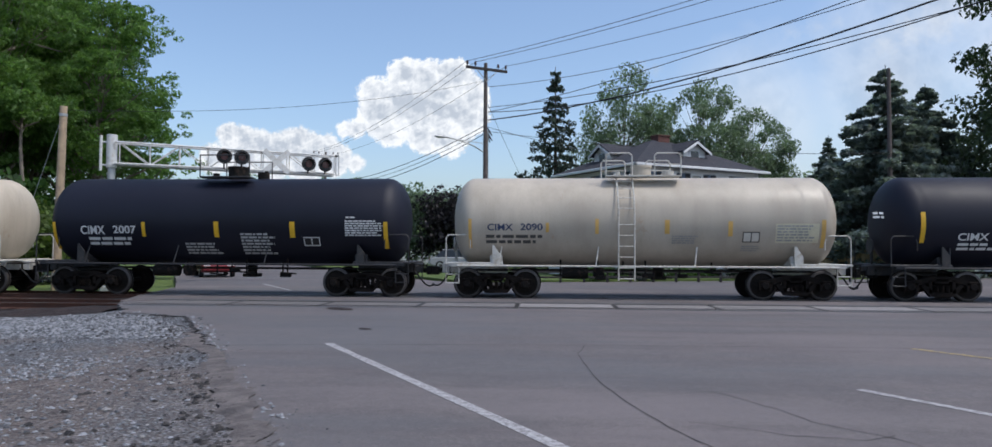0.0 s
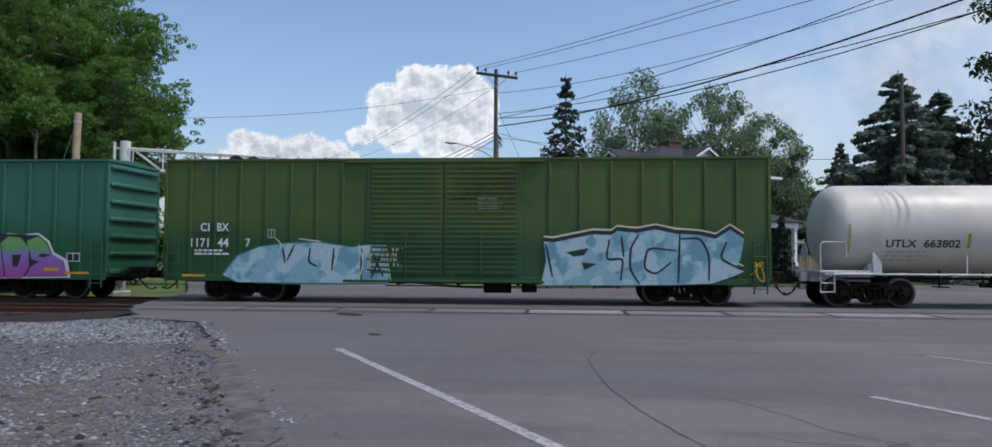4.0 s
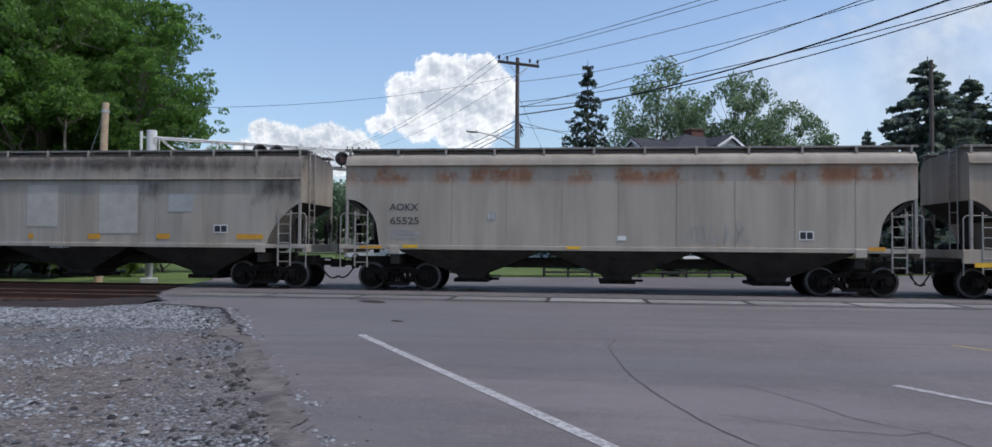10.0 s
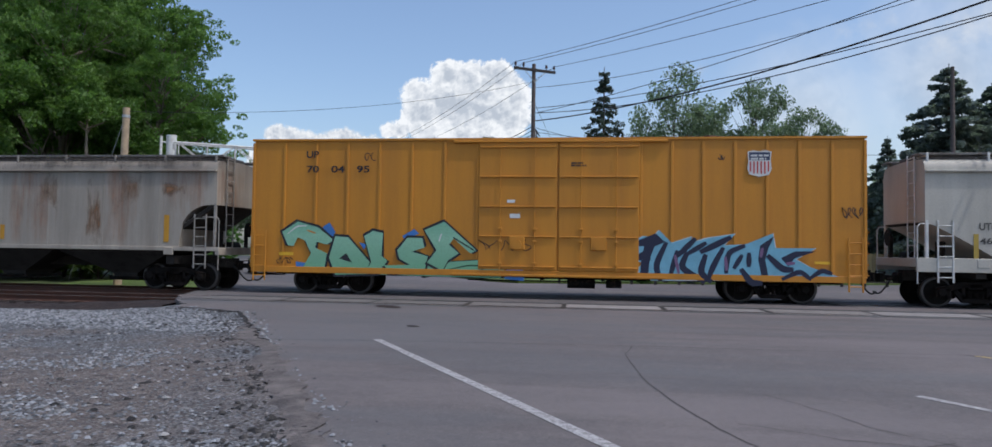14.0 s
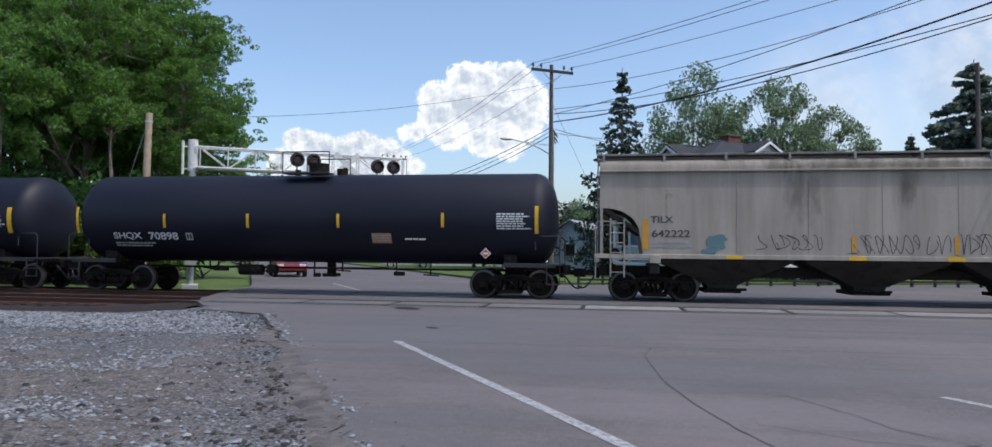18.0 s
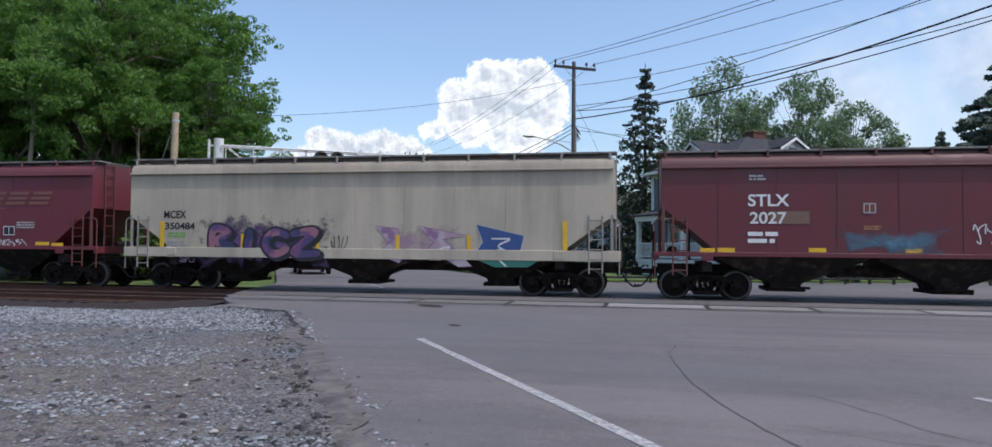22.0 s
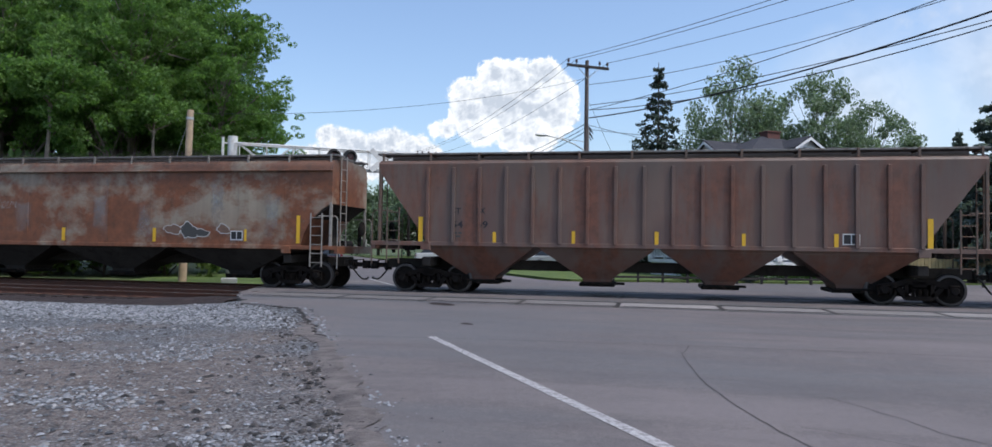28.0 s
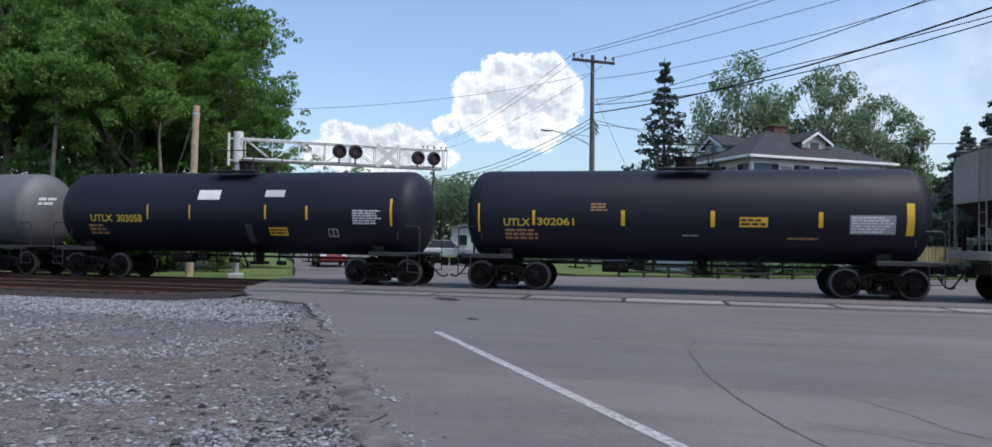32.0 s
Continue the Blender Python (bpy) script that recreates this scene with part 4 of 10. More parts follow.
def spray_fade(key, stops):
    """Sprayed paint that fades from colour to colour with the height; stops: (height, colour)."""
    m, n, l, b = mat_new("sprayed_" + key)
    tc = n.new("ShaderNodeTexCoord").outputs["Object"]
    z = n.new("ShaderNodeSeparateXYZ")
    l.new(tc, z.inputs[0])
    w = math_node(n, l, "ADD", math_node(n, l, "DIVIDE", z.outputs[2], 4.0), math_node(n, l, "MULTIPLY", math_node(n, l, "SUBTRACT", noise_tex(n, l, tc, 2.2, 4), 0.5), 0.10))
    c = ramp(n, l, w, [(h / 4.0, col) for h, col in stops])
    c = mix(n, l, ramp(n, l, noise_tex(n, l, tc, 18, 4, 0.6), [(0.45, 0.0), (0.8, 0.3)]), c, (0.05, 0.05, 0.05))
    l.new(c, b.inputs["Base Color"])
    b.inputs["Roughness"].default_value = 0.6
    return m


def spray_patches(key, cols, size):
    """Sprayed paint in soft patches of several colours."""
    m, n, l, b = mat_new("sprayed_" + key)
    tc = n.new("ShaderNodeTexCoord").outputs["Object"]
    c = cols[0]
    for k, col in enumerate(cols[1:]):
        c = mix(n, l, ramp(n, l, noise_tex(n, l, tc, size, 2, 0.5, shift=11.0 * k + 3), [(0.50, 0.0), (0.56, 1.0)]), c, col)
    c = mix(n, l, ramp(n, l, noise_tex(n, l, tc, 18, 4, 0.6), [(0.45, 0.0), (0.8, 0.3)]), c, (0.05, 0.05, 0.05))
    l.new(c, b.inputs["Base Color"])
    b.inputs["Roughness"].default_value = 0.6
    return m


M["fade_bubble"] = spray_fade("bubble", [(0.75, (0.30, 0.06, 0.25)), (1.15, (0.27, 0.09, 0.33)), (1.5, (0.22, 0.16, 0.42)), (1.75, (0.13, 0.30, 0.10)), (2.15, (0.17, 0.36, 0.07)), (2.35, (0.05, 0.12, 0.04))])
M["fade_mint"] = spray_fade("mint", [(0.7, (0.16, 0.40, 0.22)), (1.3, (0.20, 0.42, 0.27)), (1.9, (0.26, 0.50, 0.34)), (2.4, (0.18, 0.42, 0.28))])
M["spray_violet"] = spray_patches("violet", [(0.06, 0.045, 0.13), (0.15, 0.06, 0.16), (0.03, 0.035, 0.10), (0.28, 0.12, 0.16)], 1.6)
M["spray_pink"] = spray_patches("pink", [(0.36, 0.25, 0.30), (0.24, 0.13, 0.23), (0.42, 0.34, 0.37)], 1.4)
M["spray_ice"] = spray_patches("ice", [(0.22, 0.40, 0.46), (0.14, 0.30, 0.38), (0.36, 0.50, 0.54)], 1.6)
M["rust_dark"] = plain("dark_rust_paint", (0.085, 0.05, 0.03), 0.8)


def haze_mat(mat, strength):
    """The same paint, thinned out towards the rim of the patch."""
    key = (mat, strength)
    if key in SPRAYED:
        return SPRAYED[key]
    m = M[mat].copy()
    m.name = "thin_" + mat
    n, l = m.node_tree.nodes, m.node_tree.links
    out = n["Material Output"]
    tc = n.new("ShaderNodeTexCoord")
    s = n.new("ShaderNodeSeparateXYZ")
    l.new(tc.outputs["Generated"], s.inputs[0])
    e = None
    for k, gain in ((0, 3.0), (2, 2.0)):
        a = math_node(n, l, "MINIMUM", s.outputs[k], math_node(n, l, "SUBTRACT", 1.0, s.outputs[k]))
        a = math_node(n, l, "MULTIPLY", a, gain)
        e = a if e is None else math_node(n, l, "MINIMUM", e, a)
    f = math_node(n, l, "ADD", e, math_node(n, l, "MULTIPLY", math_node(n, l, "SUBTRACT", noise_tex(n, l, tc.outputs["Object"], 2.2, 6, 0.65, (1.3, 1.0, 0.45) if mat in ("soot", "rust_streak") else None), 0.55), 2.4))
    ms = n.new("ShaderNodeMixShader")
    l.new(ramp(n, l, f, [(0.12, 0.0), (1.0, strength)]), ms.inputs[0])
    tr = n.new("ShaderNodeBsdfTransparent")
    l.new(tr.outputs[0], ms.inputs[1])
    l.new(n["Principled BSDF"].outputs[0], ms.inputs[2])
    l.new(ms.outputs[0], out.inputs[0])
    SPRAYED[key] = m
    return m


def g_haze(car, surf, o, x0, z0, x1, z1, mat, strength):
    decal("graffiti_haze" if "rust" not in mat else "rust_stain", flat_rect(x0, z0, x1, z1), haze_mat(mat, strength), car, surf, o)


def letter(ch, x0, z0, x1, z1, grow, lean, g):
    vs, fs = flat_text(ch, x0 - g, z0 - g, x1 + g, z1 + g, grow)
    zm = (z0 + z1) / 2
    return [(x + lean * (z - zm), z) for x, z in vs], fs


SWOOPS = {
    "F": [[(-0.1, 0.72), (0.0, 0.95), (0.3, 0.98), (0.95, 0.7)], [(0.42, 0.9), (0.5, 0.5), (0.3, 0.0), (0.65, 0.04)], [(0.48, 0.5), (0.9, 0.45)]],
    "A": [[(0.0, 0.0), (0.3, 0.85), (0.55, 0.9), (1.0, 0.02)], [(0.25, 0.36), (0.72, 0.36)]],
    "L": [[(0.15, 0.85), (0.5, 1.0), (0.62, 0.85), (0.4, 0.15), (0.95, 0.25), (1.1, 0.5)]],
    "S": [[(1.0, 0.85), (0.55, 0.98), (0.2, 0.7), (0.8, 0.45), (0.85, 0.15), (0.4, 0.02), (-0.3, 0.22)]],
    "E": [[(0.0, 0.55), (0.3, 0.95), (0.6, 1.0), (1.3, 0.45)], [(0.5, 0.85), (0.6, 0.5), (0.35, 0.08), (1.2, 0.12)], [(0.55, 0.45), (0.95, 0.45)]],
    "N": [[(0.0, 0.0), (0.12, 1.0), (0.75, 0.1), (0.95, 1.05)]],
    "O": [[(0.5, 0.98), (0.1, 0.7), (0.12, 0.25), (0.5, 0.02), (0.9, 0.3), (0.88, 0.75), (0.5, 0.98)]],
    "X": [[(0.0, 1.0), (0.55, 0.5), (1.05, 0.0)], [(0.95, 1.05), (0.45, 0.5), (-0.05, 0.0)]],
    "B": [[(0.1, 0.0), (0.15, 1.0), (0.8, 0.85), (0.3, 0.52), (0.95, 0.3), (0.1, 0.02)]],
    "I": [[(0.45, 0.0), (0.55, 1.0)]],
    "G": [[(0.95, 0.85), (0.4, 1.0), (0.05, 0.5), (0.4, 0.0), (0.95, 0.25), (0.55, 0.45)]],
    "Z": [[(0.05, 0.9), (0.95, 0.98), (0.1, 0.1), (1.05, 0.05)]],
}


def swoop(ch, x0, z0, x1, z1, r, dx=0.0, inset=0.15):
    """A letter drawn with a broad spray stroke of half width r."""
    vs, fs = [], []
    q = lambda p: (x0 + inset + (x1 - x0 - 2 * inset) * p[0] + dx, z0 + inset + (z1 - z0 - 2 * inset) * p[1] - dx * 0.6)
    for line in SWOOPS[ch]:
        pts = [q(p) for p in line]
        fine = []
        for k in range(len(pts) - 1):
            p0, p1, p2, p3 = pts[max(0, k - 1)], pts[k], pts[k + 1], pts[min(len(pts) - 1, k + 2)]
            for j in range(5):
                t = j / 5
                fine.append(tuple(0.5 * (2 * b + (c - a) * t + (2 * a - 5 * b + 4 * c - d) * t * t + (3 * b - a - 3 * c + d) * t ** 3) for a, b, c, d in zip(p0, p1, p2, p3)))
        fine.append(pts[-1])
        for k, (x, z) in enumerate(fine):
            w = r * (0.8 + 0.35 * math.sin(2.6 * k / len(fine) + 0.4))
            b = len(vs)
            lift = 0.00004 * len(fs)
            vs += [(x + w * math.cos(2 * math.pi * j / 10), z + w * math.sin(2 * math.pi * j / 10), lift) for j in range(10)]
            fs.append(tuple(range(b, b + 10)))
            if k:
                px, pz = fine[k - 1]
                d = math.hypot(x - px, z - pz) or 1
                nx, nz = -(z - pz) / d * w, (x - px) / d * w
                b = len(vs)
                lift = 0.00004 * len(fs)
                vs += [(px + nx, pz + nz, lift), (px - nx, pz - nz, lift), (x - nx, z - nz, lift), (x + nx, z + nz, lift)]
                fs.append((b, b + 1, b + 2, b + 3))
    return vs, fs


def g_wild(car, surf, o, x0, z0, x1, z1, word, fill, line, seed, fat):
    """Sprayed letters that lean over one another, each with a dark outline and a shadow."""
    rnd = random.Random(seed)
    cw = (x1 - x0) / len(word)
    h = z1 - z0
    if fat > 0.2:
        for i, ch in enumerate(word):
            drop = rnd.uniform(0.0, 0.16) * h
            box = (x0 + cw * (i - 0.04), z0 + drop * 0.4, x0 + cw * (i + 1.04), z1 - drop)
            for nm, mt, g, dx, e in (("graffiti_shadow", line, 0.06, 0.11, 0.0), ("graffiti_outline", line, 0.07, 0.0, 0.003), ("graffiti_fill", fill, 0.0, 0.0, 0.006)):
                decal(nm, swoop(ch, *box, fat / 2 + g, dx, fat / 2), M[mt], car, surf, o + 0.009 * i + e, "" if g else "sprayed letter " + ch)
        return
    for i, ch in enumerate(word):
        a, b2 = x0 + cw * (i - 0.06), x0 + cw * (i + 1.06)
        lo, hi = z0 + h * rnd.uniform(0.0, 0.08), z1 - h * rnd.uniform(0.0, 0.22)
        lean = rnd.uniform(-0.28, 0.28)
        e = 0.0009 * i
        vs, fs = letter(ch, a, lo, b2, hi, fat + 0.05, lean, 0.06)
        decal("graffiti_shadow", ([(x + 0.07, z - 0.05) for x, z in vs], fs), M[line], car, surf, o + e)
        decal("graffiti_outline", (vs, fs), M[line], car, surf, o + e + 0.0002)
        decal("graffiti_fill", letter(ch, a, lo, b2, hi, fat, lean, 0.0), M[fill], car, surf, o + e + 0.0005, "sprayed letter " + ch)


GRAFFITI = {"haze": g_haze, "wild": g_wild, "splash": g_splash, "blot": g_blot, "slabs": g_slabs, "shield": g_shield}


def write(car, surf, items, off=0.006):
    """items: what is painted on the near side of a car."""
    for n, it in enumerate(items):
        k = it[0]
        o = off + 0.0004 * n
        if k == "text":
            decal("reporting_mark", flat_text(it[1], *it[2:6], 0.02), M[it[6]], car, surf, o, "stencilled letters and figures " + it[1])
        elif k == "rect":
            decal("reflector" if "tape" in it[5] or "yellow" in it[5] or "orange" in it[5] else "paint_patch", flat_rect(it[1], it[2], it[3], it[4]), M[it[5]], car, surf, o)
        elif k == "sill":
            decal("reflector", flat_rect(it[1], it[2], it[3], it[4], 1, 1), M[it[5]], car, lambda x, z: surf(x, z) - 0.03, o)
        elif k == "lines":
            decal("small_lettering", flat_lines(*it[1:6]), M[it[6]], car, surf, o)
        elif k == "panel":
            decal("data_panel", flat_rect(*it[1:5]), M[it[5]], car, surf, o)
            decal("small_lettering", flat_lines(it[1] + 0.04, it[2] + 0.03, it[3] - 0.03, it[4] - 0.03, it[7]), M[it[6]], car, surf, o + 0.003)
        elif k == "frame":
            x0, z0, x1, z1 = it[1:5]
            decal("data_panel", flat_rect(x0, z0, x1, z1), M[it[5]], car, surf, o)
            xm = (x0 + x1) / 2
            g = 0.03
            decal("panel_field", flat_rect(x0 + g, z0 + g, xm - g / 2, z1 - g), M[it[6]], car, surf, o + 0.003)
            decal("panel_field", flat_rect(xm + g / 2, z0 + g, x1 - g, z1 - g), M[it[6]], car, surf, o + 0.003)
        elif k == "scrawl":
            cw = (it[3] - it[1]) / it[7]
            for j in range(it[7]):
                decal("graffiti_tag", flat_scrawl(it[1] + cw * j, it[2], it[1] + cw * (j + 1.15), it[4], it[6] * 7 + j, 1, it[8] * 0.7), M[it[5]], car, surf, o + 0.0006 * j)
        elif k in GRAFFITI:
            GRAFFITI[k](car, surf, o, *it[1:])
        elif k == "slab":
            if it[3]:
                decal("graffiti_outline", flat_poly(grown(it[2], it[4])), M[it[3]], car, surf, o)
            decal("graffiti_fill", flat_poly(it[2]), M[it[1]], car, surf, o + (0.0002 if it[3] else 0.0))
        elif k == "brush":
            decal("graffiti_stroke", flat_brush(it[3], it[2]), M[it[1]], car, surf, o)
        elif k == "diamond":
            x, z, r = it[1:4]
            surf = lambda px, pz: -1.46
            decal("placard", flat_poly([(x - r, z), (x, z - r), (x + r, z), (x, z + r)]), M["white_paint"], car, surf, o)
            r *= 0.82
            decal("placard_field", flat_poly([(x - r, z), (x, z - r), (x + r, z), (x, z + r)]), M["placard_red"], car, surf, o + 0.003)
            decal("placard_field", flat_rect(x - r * 0.6, z - r * 0.2, x + r * 0.6, z + r * 0.2, 1, 1), M["white_paint"], car, surf, o + 0.006)


# ---------------------------------------------------------------- small parts that several kinds of car share
def ladder(car, x, y, z0, z1, w, mat, rungs, d=0.0, name="ladder"):
    mb = MB()
    for s in (-1, 1):
        mb.box((x + s * w / 2, y, (z0 + z1) / 2), (0.05, 0.03, z1 - z0), 0.008)
    rails = part(name, mb, mat, car)
    rung = MB().tube((x - w / 2, y, 0), (x + w / 2, y, 0), 0.016, 6).data("rung", mat)
    for k in range(rungs):
        put("rung", rung, rails, Matrix.Translation((0, 0, z0 + (z1 - z0) * (k + 0.5) / rungs)))
    return rails


def car_root(name, label, x_start, group):
    ob = root(name, pose(x_start, TRACK, 0))
    tagged(ob, label, {"tank_car": "tank car", "covered_hopper_car": "hopper car", "box_car": "boxcar"}[name], group)
    CARS.append((ob, x_start))
    return ob


# ---------------------------------------------------------------- tank cars
def tank_car(label, c, half, b, tx, R, zc, paint, trim, items, top="rail", walk_rail=True, rung_x=0.0, head=0.72, wide_ladder=0.5, base=None, lad=0.0, rungs=True):
    """c: the car's middle at the start; half: to the coupler line; b: to the shell's end; tx: to the truck's centre."""
    shell_l, shell_r = -b, b
    car = car_root("tank_car", label, c, "tank cars of the train")
    running_gear(car, half, tx)
    n = 48
    st = [(shell_l + head - head * math.cos(math.pi / 2 * k / 9), R * max(0.02, math.sin(math.pi / 2 * k / 9)) ** 0.78) for k in range(10)]
    right = [(shell_r - head + head * math.cos(math.pi / 2 * k / 9), R * max(0.02, math.sin(math.pi / 2 * k / 9)) ** 0.78) for k in range(9, -1, -1)]
    mid = [(shell_l + head + (shell_r - shell_l - 2 * head) * k / 6, R) for k in range(1, 6)]
    rings = [[(x, r * math.sin(2 * math.pi * j / n), zc + r * math.cos(2 * math.pi * j / n)) for j in range(n)] for x, r in st + mid + right]
    part("tank_shell", MB().loft(rings), paint, car, smooth=True)
    # weld bands
    for k in range(1, 6):
        x = shell_l + (shell_r - shell_l) * k / 6
        mb = MB()
        rings = [[(x + dx, (R + 0.004) * math.sin(2 * math.pi * j / n), zc + (R + 0.004) * math.cos(2 * math.pi * j / n)) for j in range(n)] for dx in (-0.014, 0.014)]
        mb.loft(rings, caps=False)
        part("weld_seam", mb, paint, car, smooth=True)
    base = base or trim
    zb = zc - R
    for s in (-1, 1):
        mb = MB()
        x = s * tx
        mb.prism([(-1.25, 1.02), (1.25, 1.02), (1.25, zb + 0.35), (0.95, zb + 0.22), (0.5, zb + 0.02), (-0.5, zb + 0.02), (-0.95, zb + 0.22), (-1.25, zb + 0.35)], x - 0.2, x + 0.2, "x")
        mb.box((s * (half - 1.45), 0, 0.95), (2.2, 0.5, 0.32), 0.02)
        part("bolster_saddle", mb, M["steel_dark"] if not walk_rail else base, car)
        mb = MB()
        mb.box((s * (half - 0.85), 0, 1.13), (0.55, 2.7, 0.06), 0.01)
        mb.box((s * (half - 1.6), -1.28, 1.1), (1.7, 0.12, 0.14), 0.01)
        mb.box((s * (half - 1.6), 1.28, 1.1), (1.7, 0.12, 0.14), 0.01)
        part("end_platform", mb, base, car)
        # end handrails and steps
        for e in (-1, 1):
            mb = MB()
            x0, x1, y = s * (half - 0.62), s * (half - 1.35), e * 1.32
            mb.path([(x0, y, 0.62), (x0, y, 1.95), (x0 - s * 0.08, y, 2.05), (x1, y, 2.05), (x1 - s * 0.06, y, 1.85), (x1 - s * 0.06, y, 1.6)], 0.02, 6)
            part("end_handrail", mb, trim, car)
            mb = MB()
            for z in (0.5, 0.78):
                mb.tube((x0, y, z), (x0 - s * 0.42, y, z), 0.018, 6)
            mb.path([(x0, y, 1.12), (x0, y, 0.48)], 0.02, 6)
            mb.path([(x0 - s * 0.42, y, 1.12), (x0 - s * 0.42, y, 0.48)], 0.02, 6)
            part("step", mb, trim, car)
        mb = MB()
        mb.tube((s * (half - 0.72), 0.35, 1.75), (s * (half - 0.68), 0.35, 1.75), 0.26, 20)
        mb.box((s * (half - 0.75), 0.35, 1.4), (0.07, 0.1, 0.62), 0.01)
        if s < 0:
            part("brake_wheel", mb, trim, car)
    if walk_rail:
        for e in (-1, 1):
            mb = MB()
            mb.tube((-half + 1.0, e * 1.38, 1.06), (half - 1.0, e * 1.38, 1.06), 0.032, 8)
            part("side_rail", mb, trim, car)
            k = int((shell_r - shell_l) / 2.6)
            for i in range(k):
                x = shell_l + (shell_r - shell_l) * (i + 0.5) / k
                mb = MB().path([(x, e * 1.38, 1.06), (x + 0.1, e * 1.22, zb + 0.62)], 0.022, 6)
                part("rail_bracket", mb, trim, car)
        for s in (-1, 1):
            mb = MB()
            x = s * tx
            mb.prism([(x - 0.11, 1.1), (x + 0.13, 1.1), (x + 0.13, 1.45), (x - 0.07, 1.72), (x - 0.11, 1.72)], -1.37, -1.31)
            part("jacking_bracket", mb, trim, car)
    # ladder over the shoulder
    x = rung_x + lad
    mb = MB()
    w = wide_ladder
    for s in (-1, 1):
        pts = [(x + s * w / 2, -R - 0.13, 0.62), (x + s * w / 2, -R - 0.13, zc - 0.1)]
        for k in range(1, 8):
            a = math.pi / 2 * 0.93 * k / 7
            pts.append((x + s * w / 2, -(R + 0.13) * math.cos(a), zc + (R + 0.13) * math.sin(a)))
        mb.pipe(pts, 0.024, 6)
    if rungs:
        rails = part("ladder", mb, trim, car)
        rung = MB().tube((x - w / 2, 0, 0), (x + w / 2, 0, 0), 0.017, 6).data("rung", trim)
        steps = [(-R - 0.13, 0.68 + 0.34 * k) for k in range(int((zc - 0.68) / 0.34) + 1)]
        steps += [(-(R + 0.13) * math.cos(0.23 * k), zc + (R + 0.13) * math.sin(0.23 * k)) for k in range(1, 6)]
        for y, z in steps:
            put("rung", rung, rails, Matrix.Translation((0, y, z)))
    # fittings on top
    x = rung_x
    zt = zc + R
    mb = MB()
    mb.tube((x + 0.05, 0, zt - 0.1), (x + 0.05, 0, zt + 0.34), 0.34, 24)
    mb.tube((x + 0.05, 0, zt + 0.34), (x + 0.05, 0, zt + 0.42), 0.37, 24)
    part("manway", mb, paint if top != "dark" else M["steel_dark"], car, smooth=True)
    for vx, vy, vh, vr in ((0.95, 0.0, 0.22, 0.2), (0.95, 0.25, 0.3, 0.07), (-0.75, 0.0, 0.2, 0.11)):
        part("valve", MB().tube((x + vx, vy, zt - 0.1), (x + vx, vy, zt + vh), vr, 14), M["steel_dark"] if top == "dark" else trim, car, smooth=True)
    pw = 1.2 if top == "rail" else 0.85
    for e in (-1, 1):
        part("top_platform", MB().box((x, e * 0.82, zt - 0.02), (2 * pw, 0.5, 0.05), 0.008), trim, car)
    for e in (-1, 1):
        mb = MB()
        hgt = 0.72
        yy = e * 1.02
        if top == "rail":
            for a, b in ((x - pw, x - 0.36), (x + 0.36, x + pw)):
                mb.path([(a, yy, zt - 0.02), (a, yy, zt + hgt - 0.08), (a + 0.08, yy, zt + hgt), (b - 0.08, yy, zt + hgt), (b, yy, zt + hgt - 0.08), (b, yy, zt - 0.02)], 0.022, 6)
                mb.tube((a, yy, zt + hgt * 0.5), (b, yy, zt + hgt * 0.5), 0.016, 6)
                if a < x:
                    part("platform_railing", mb, trim, car)
                    mb = MB()
        else:
            mb.path([(x - pw, yy, zt - 0.02), (x - pw, yy, zt + hgt), (x + pw, yy, zt + hgt), (x + pw, yy, zt - 0.02)], 0.02, 6)
        part("platform_railing", mb, trim, car)
    # outlet and pipes under the belly
    mb = MB()
    mb.tube((x + 0.6, 0, zb + 0.1), (x + 0.6, 0, 0.62), 0.16, 14)
    mb.box((x + 0.6, 0, 0.66), (0.5, 0.5, 0.12), 0.02)
    part("bottom_outlet", mb, M["steel_dark"], car)
    mb = MB()
    mb.tube((-half + 1.4, -0.35, 0.9), (half - 1.4, -0.35, 0.9), 0.03, 8)
    mb.tube((-half + 1.4, 0.35, 0.9), (half - 1.4, 0.35, 0.9), 0.03, 8)
    part("brake_pipe", mb, M["steel_dark"], car)
    mb = MB()
    mb.tube((x - 2.6, -0.55, 0.82), (x - 1.75, -0.55, 0.82), 0.19, 14)
    mb.box((x - 1.4, -0.5, 0.85), (0.35, 0.3, 0.3), 0.03)
    part("air_reservoir", mb, M["steel_dark"], car, smooth=True)
    # levers, brackets and valves that hang below the belly
    rnd = random.Random(int(abs(c) * 10))
    for i in range(7):
        px = -tx + 2.0 + (2 * tx - 4.0) * (i + rnd.uniform(0.1, 0.9)) / 7
        py, low = rnd.uniform(-0.75, -0.3), rnd.uniform(0.62, 0.82)
        mb = MB().tube((px, py, zb + 0.3), (px, py, low), 0.03, 6)
        if i % 2:
            mb.box((px + 0.1, py, low + 0.03), (rnd.uniform(0.25, 0.6), 0.14, 0.14), 0.02)
        else:
            mb.tube((px - 0.25, py, low + 0.05), (px + 0.3, py, low + 0.02), 0.025, 6)
        part("hanger", mb, M["steel_dark"], car)
    surf = lambda px, pz: -math.sqrt(max(0.02, R * R - (pz - zc) ** 2))
    write(car, surf, items, 0.008)
    return car


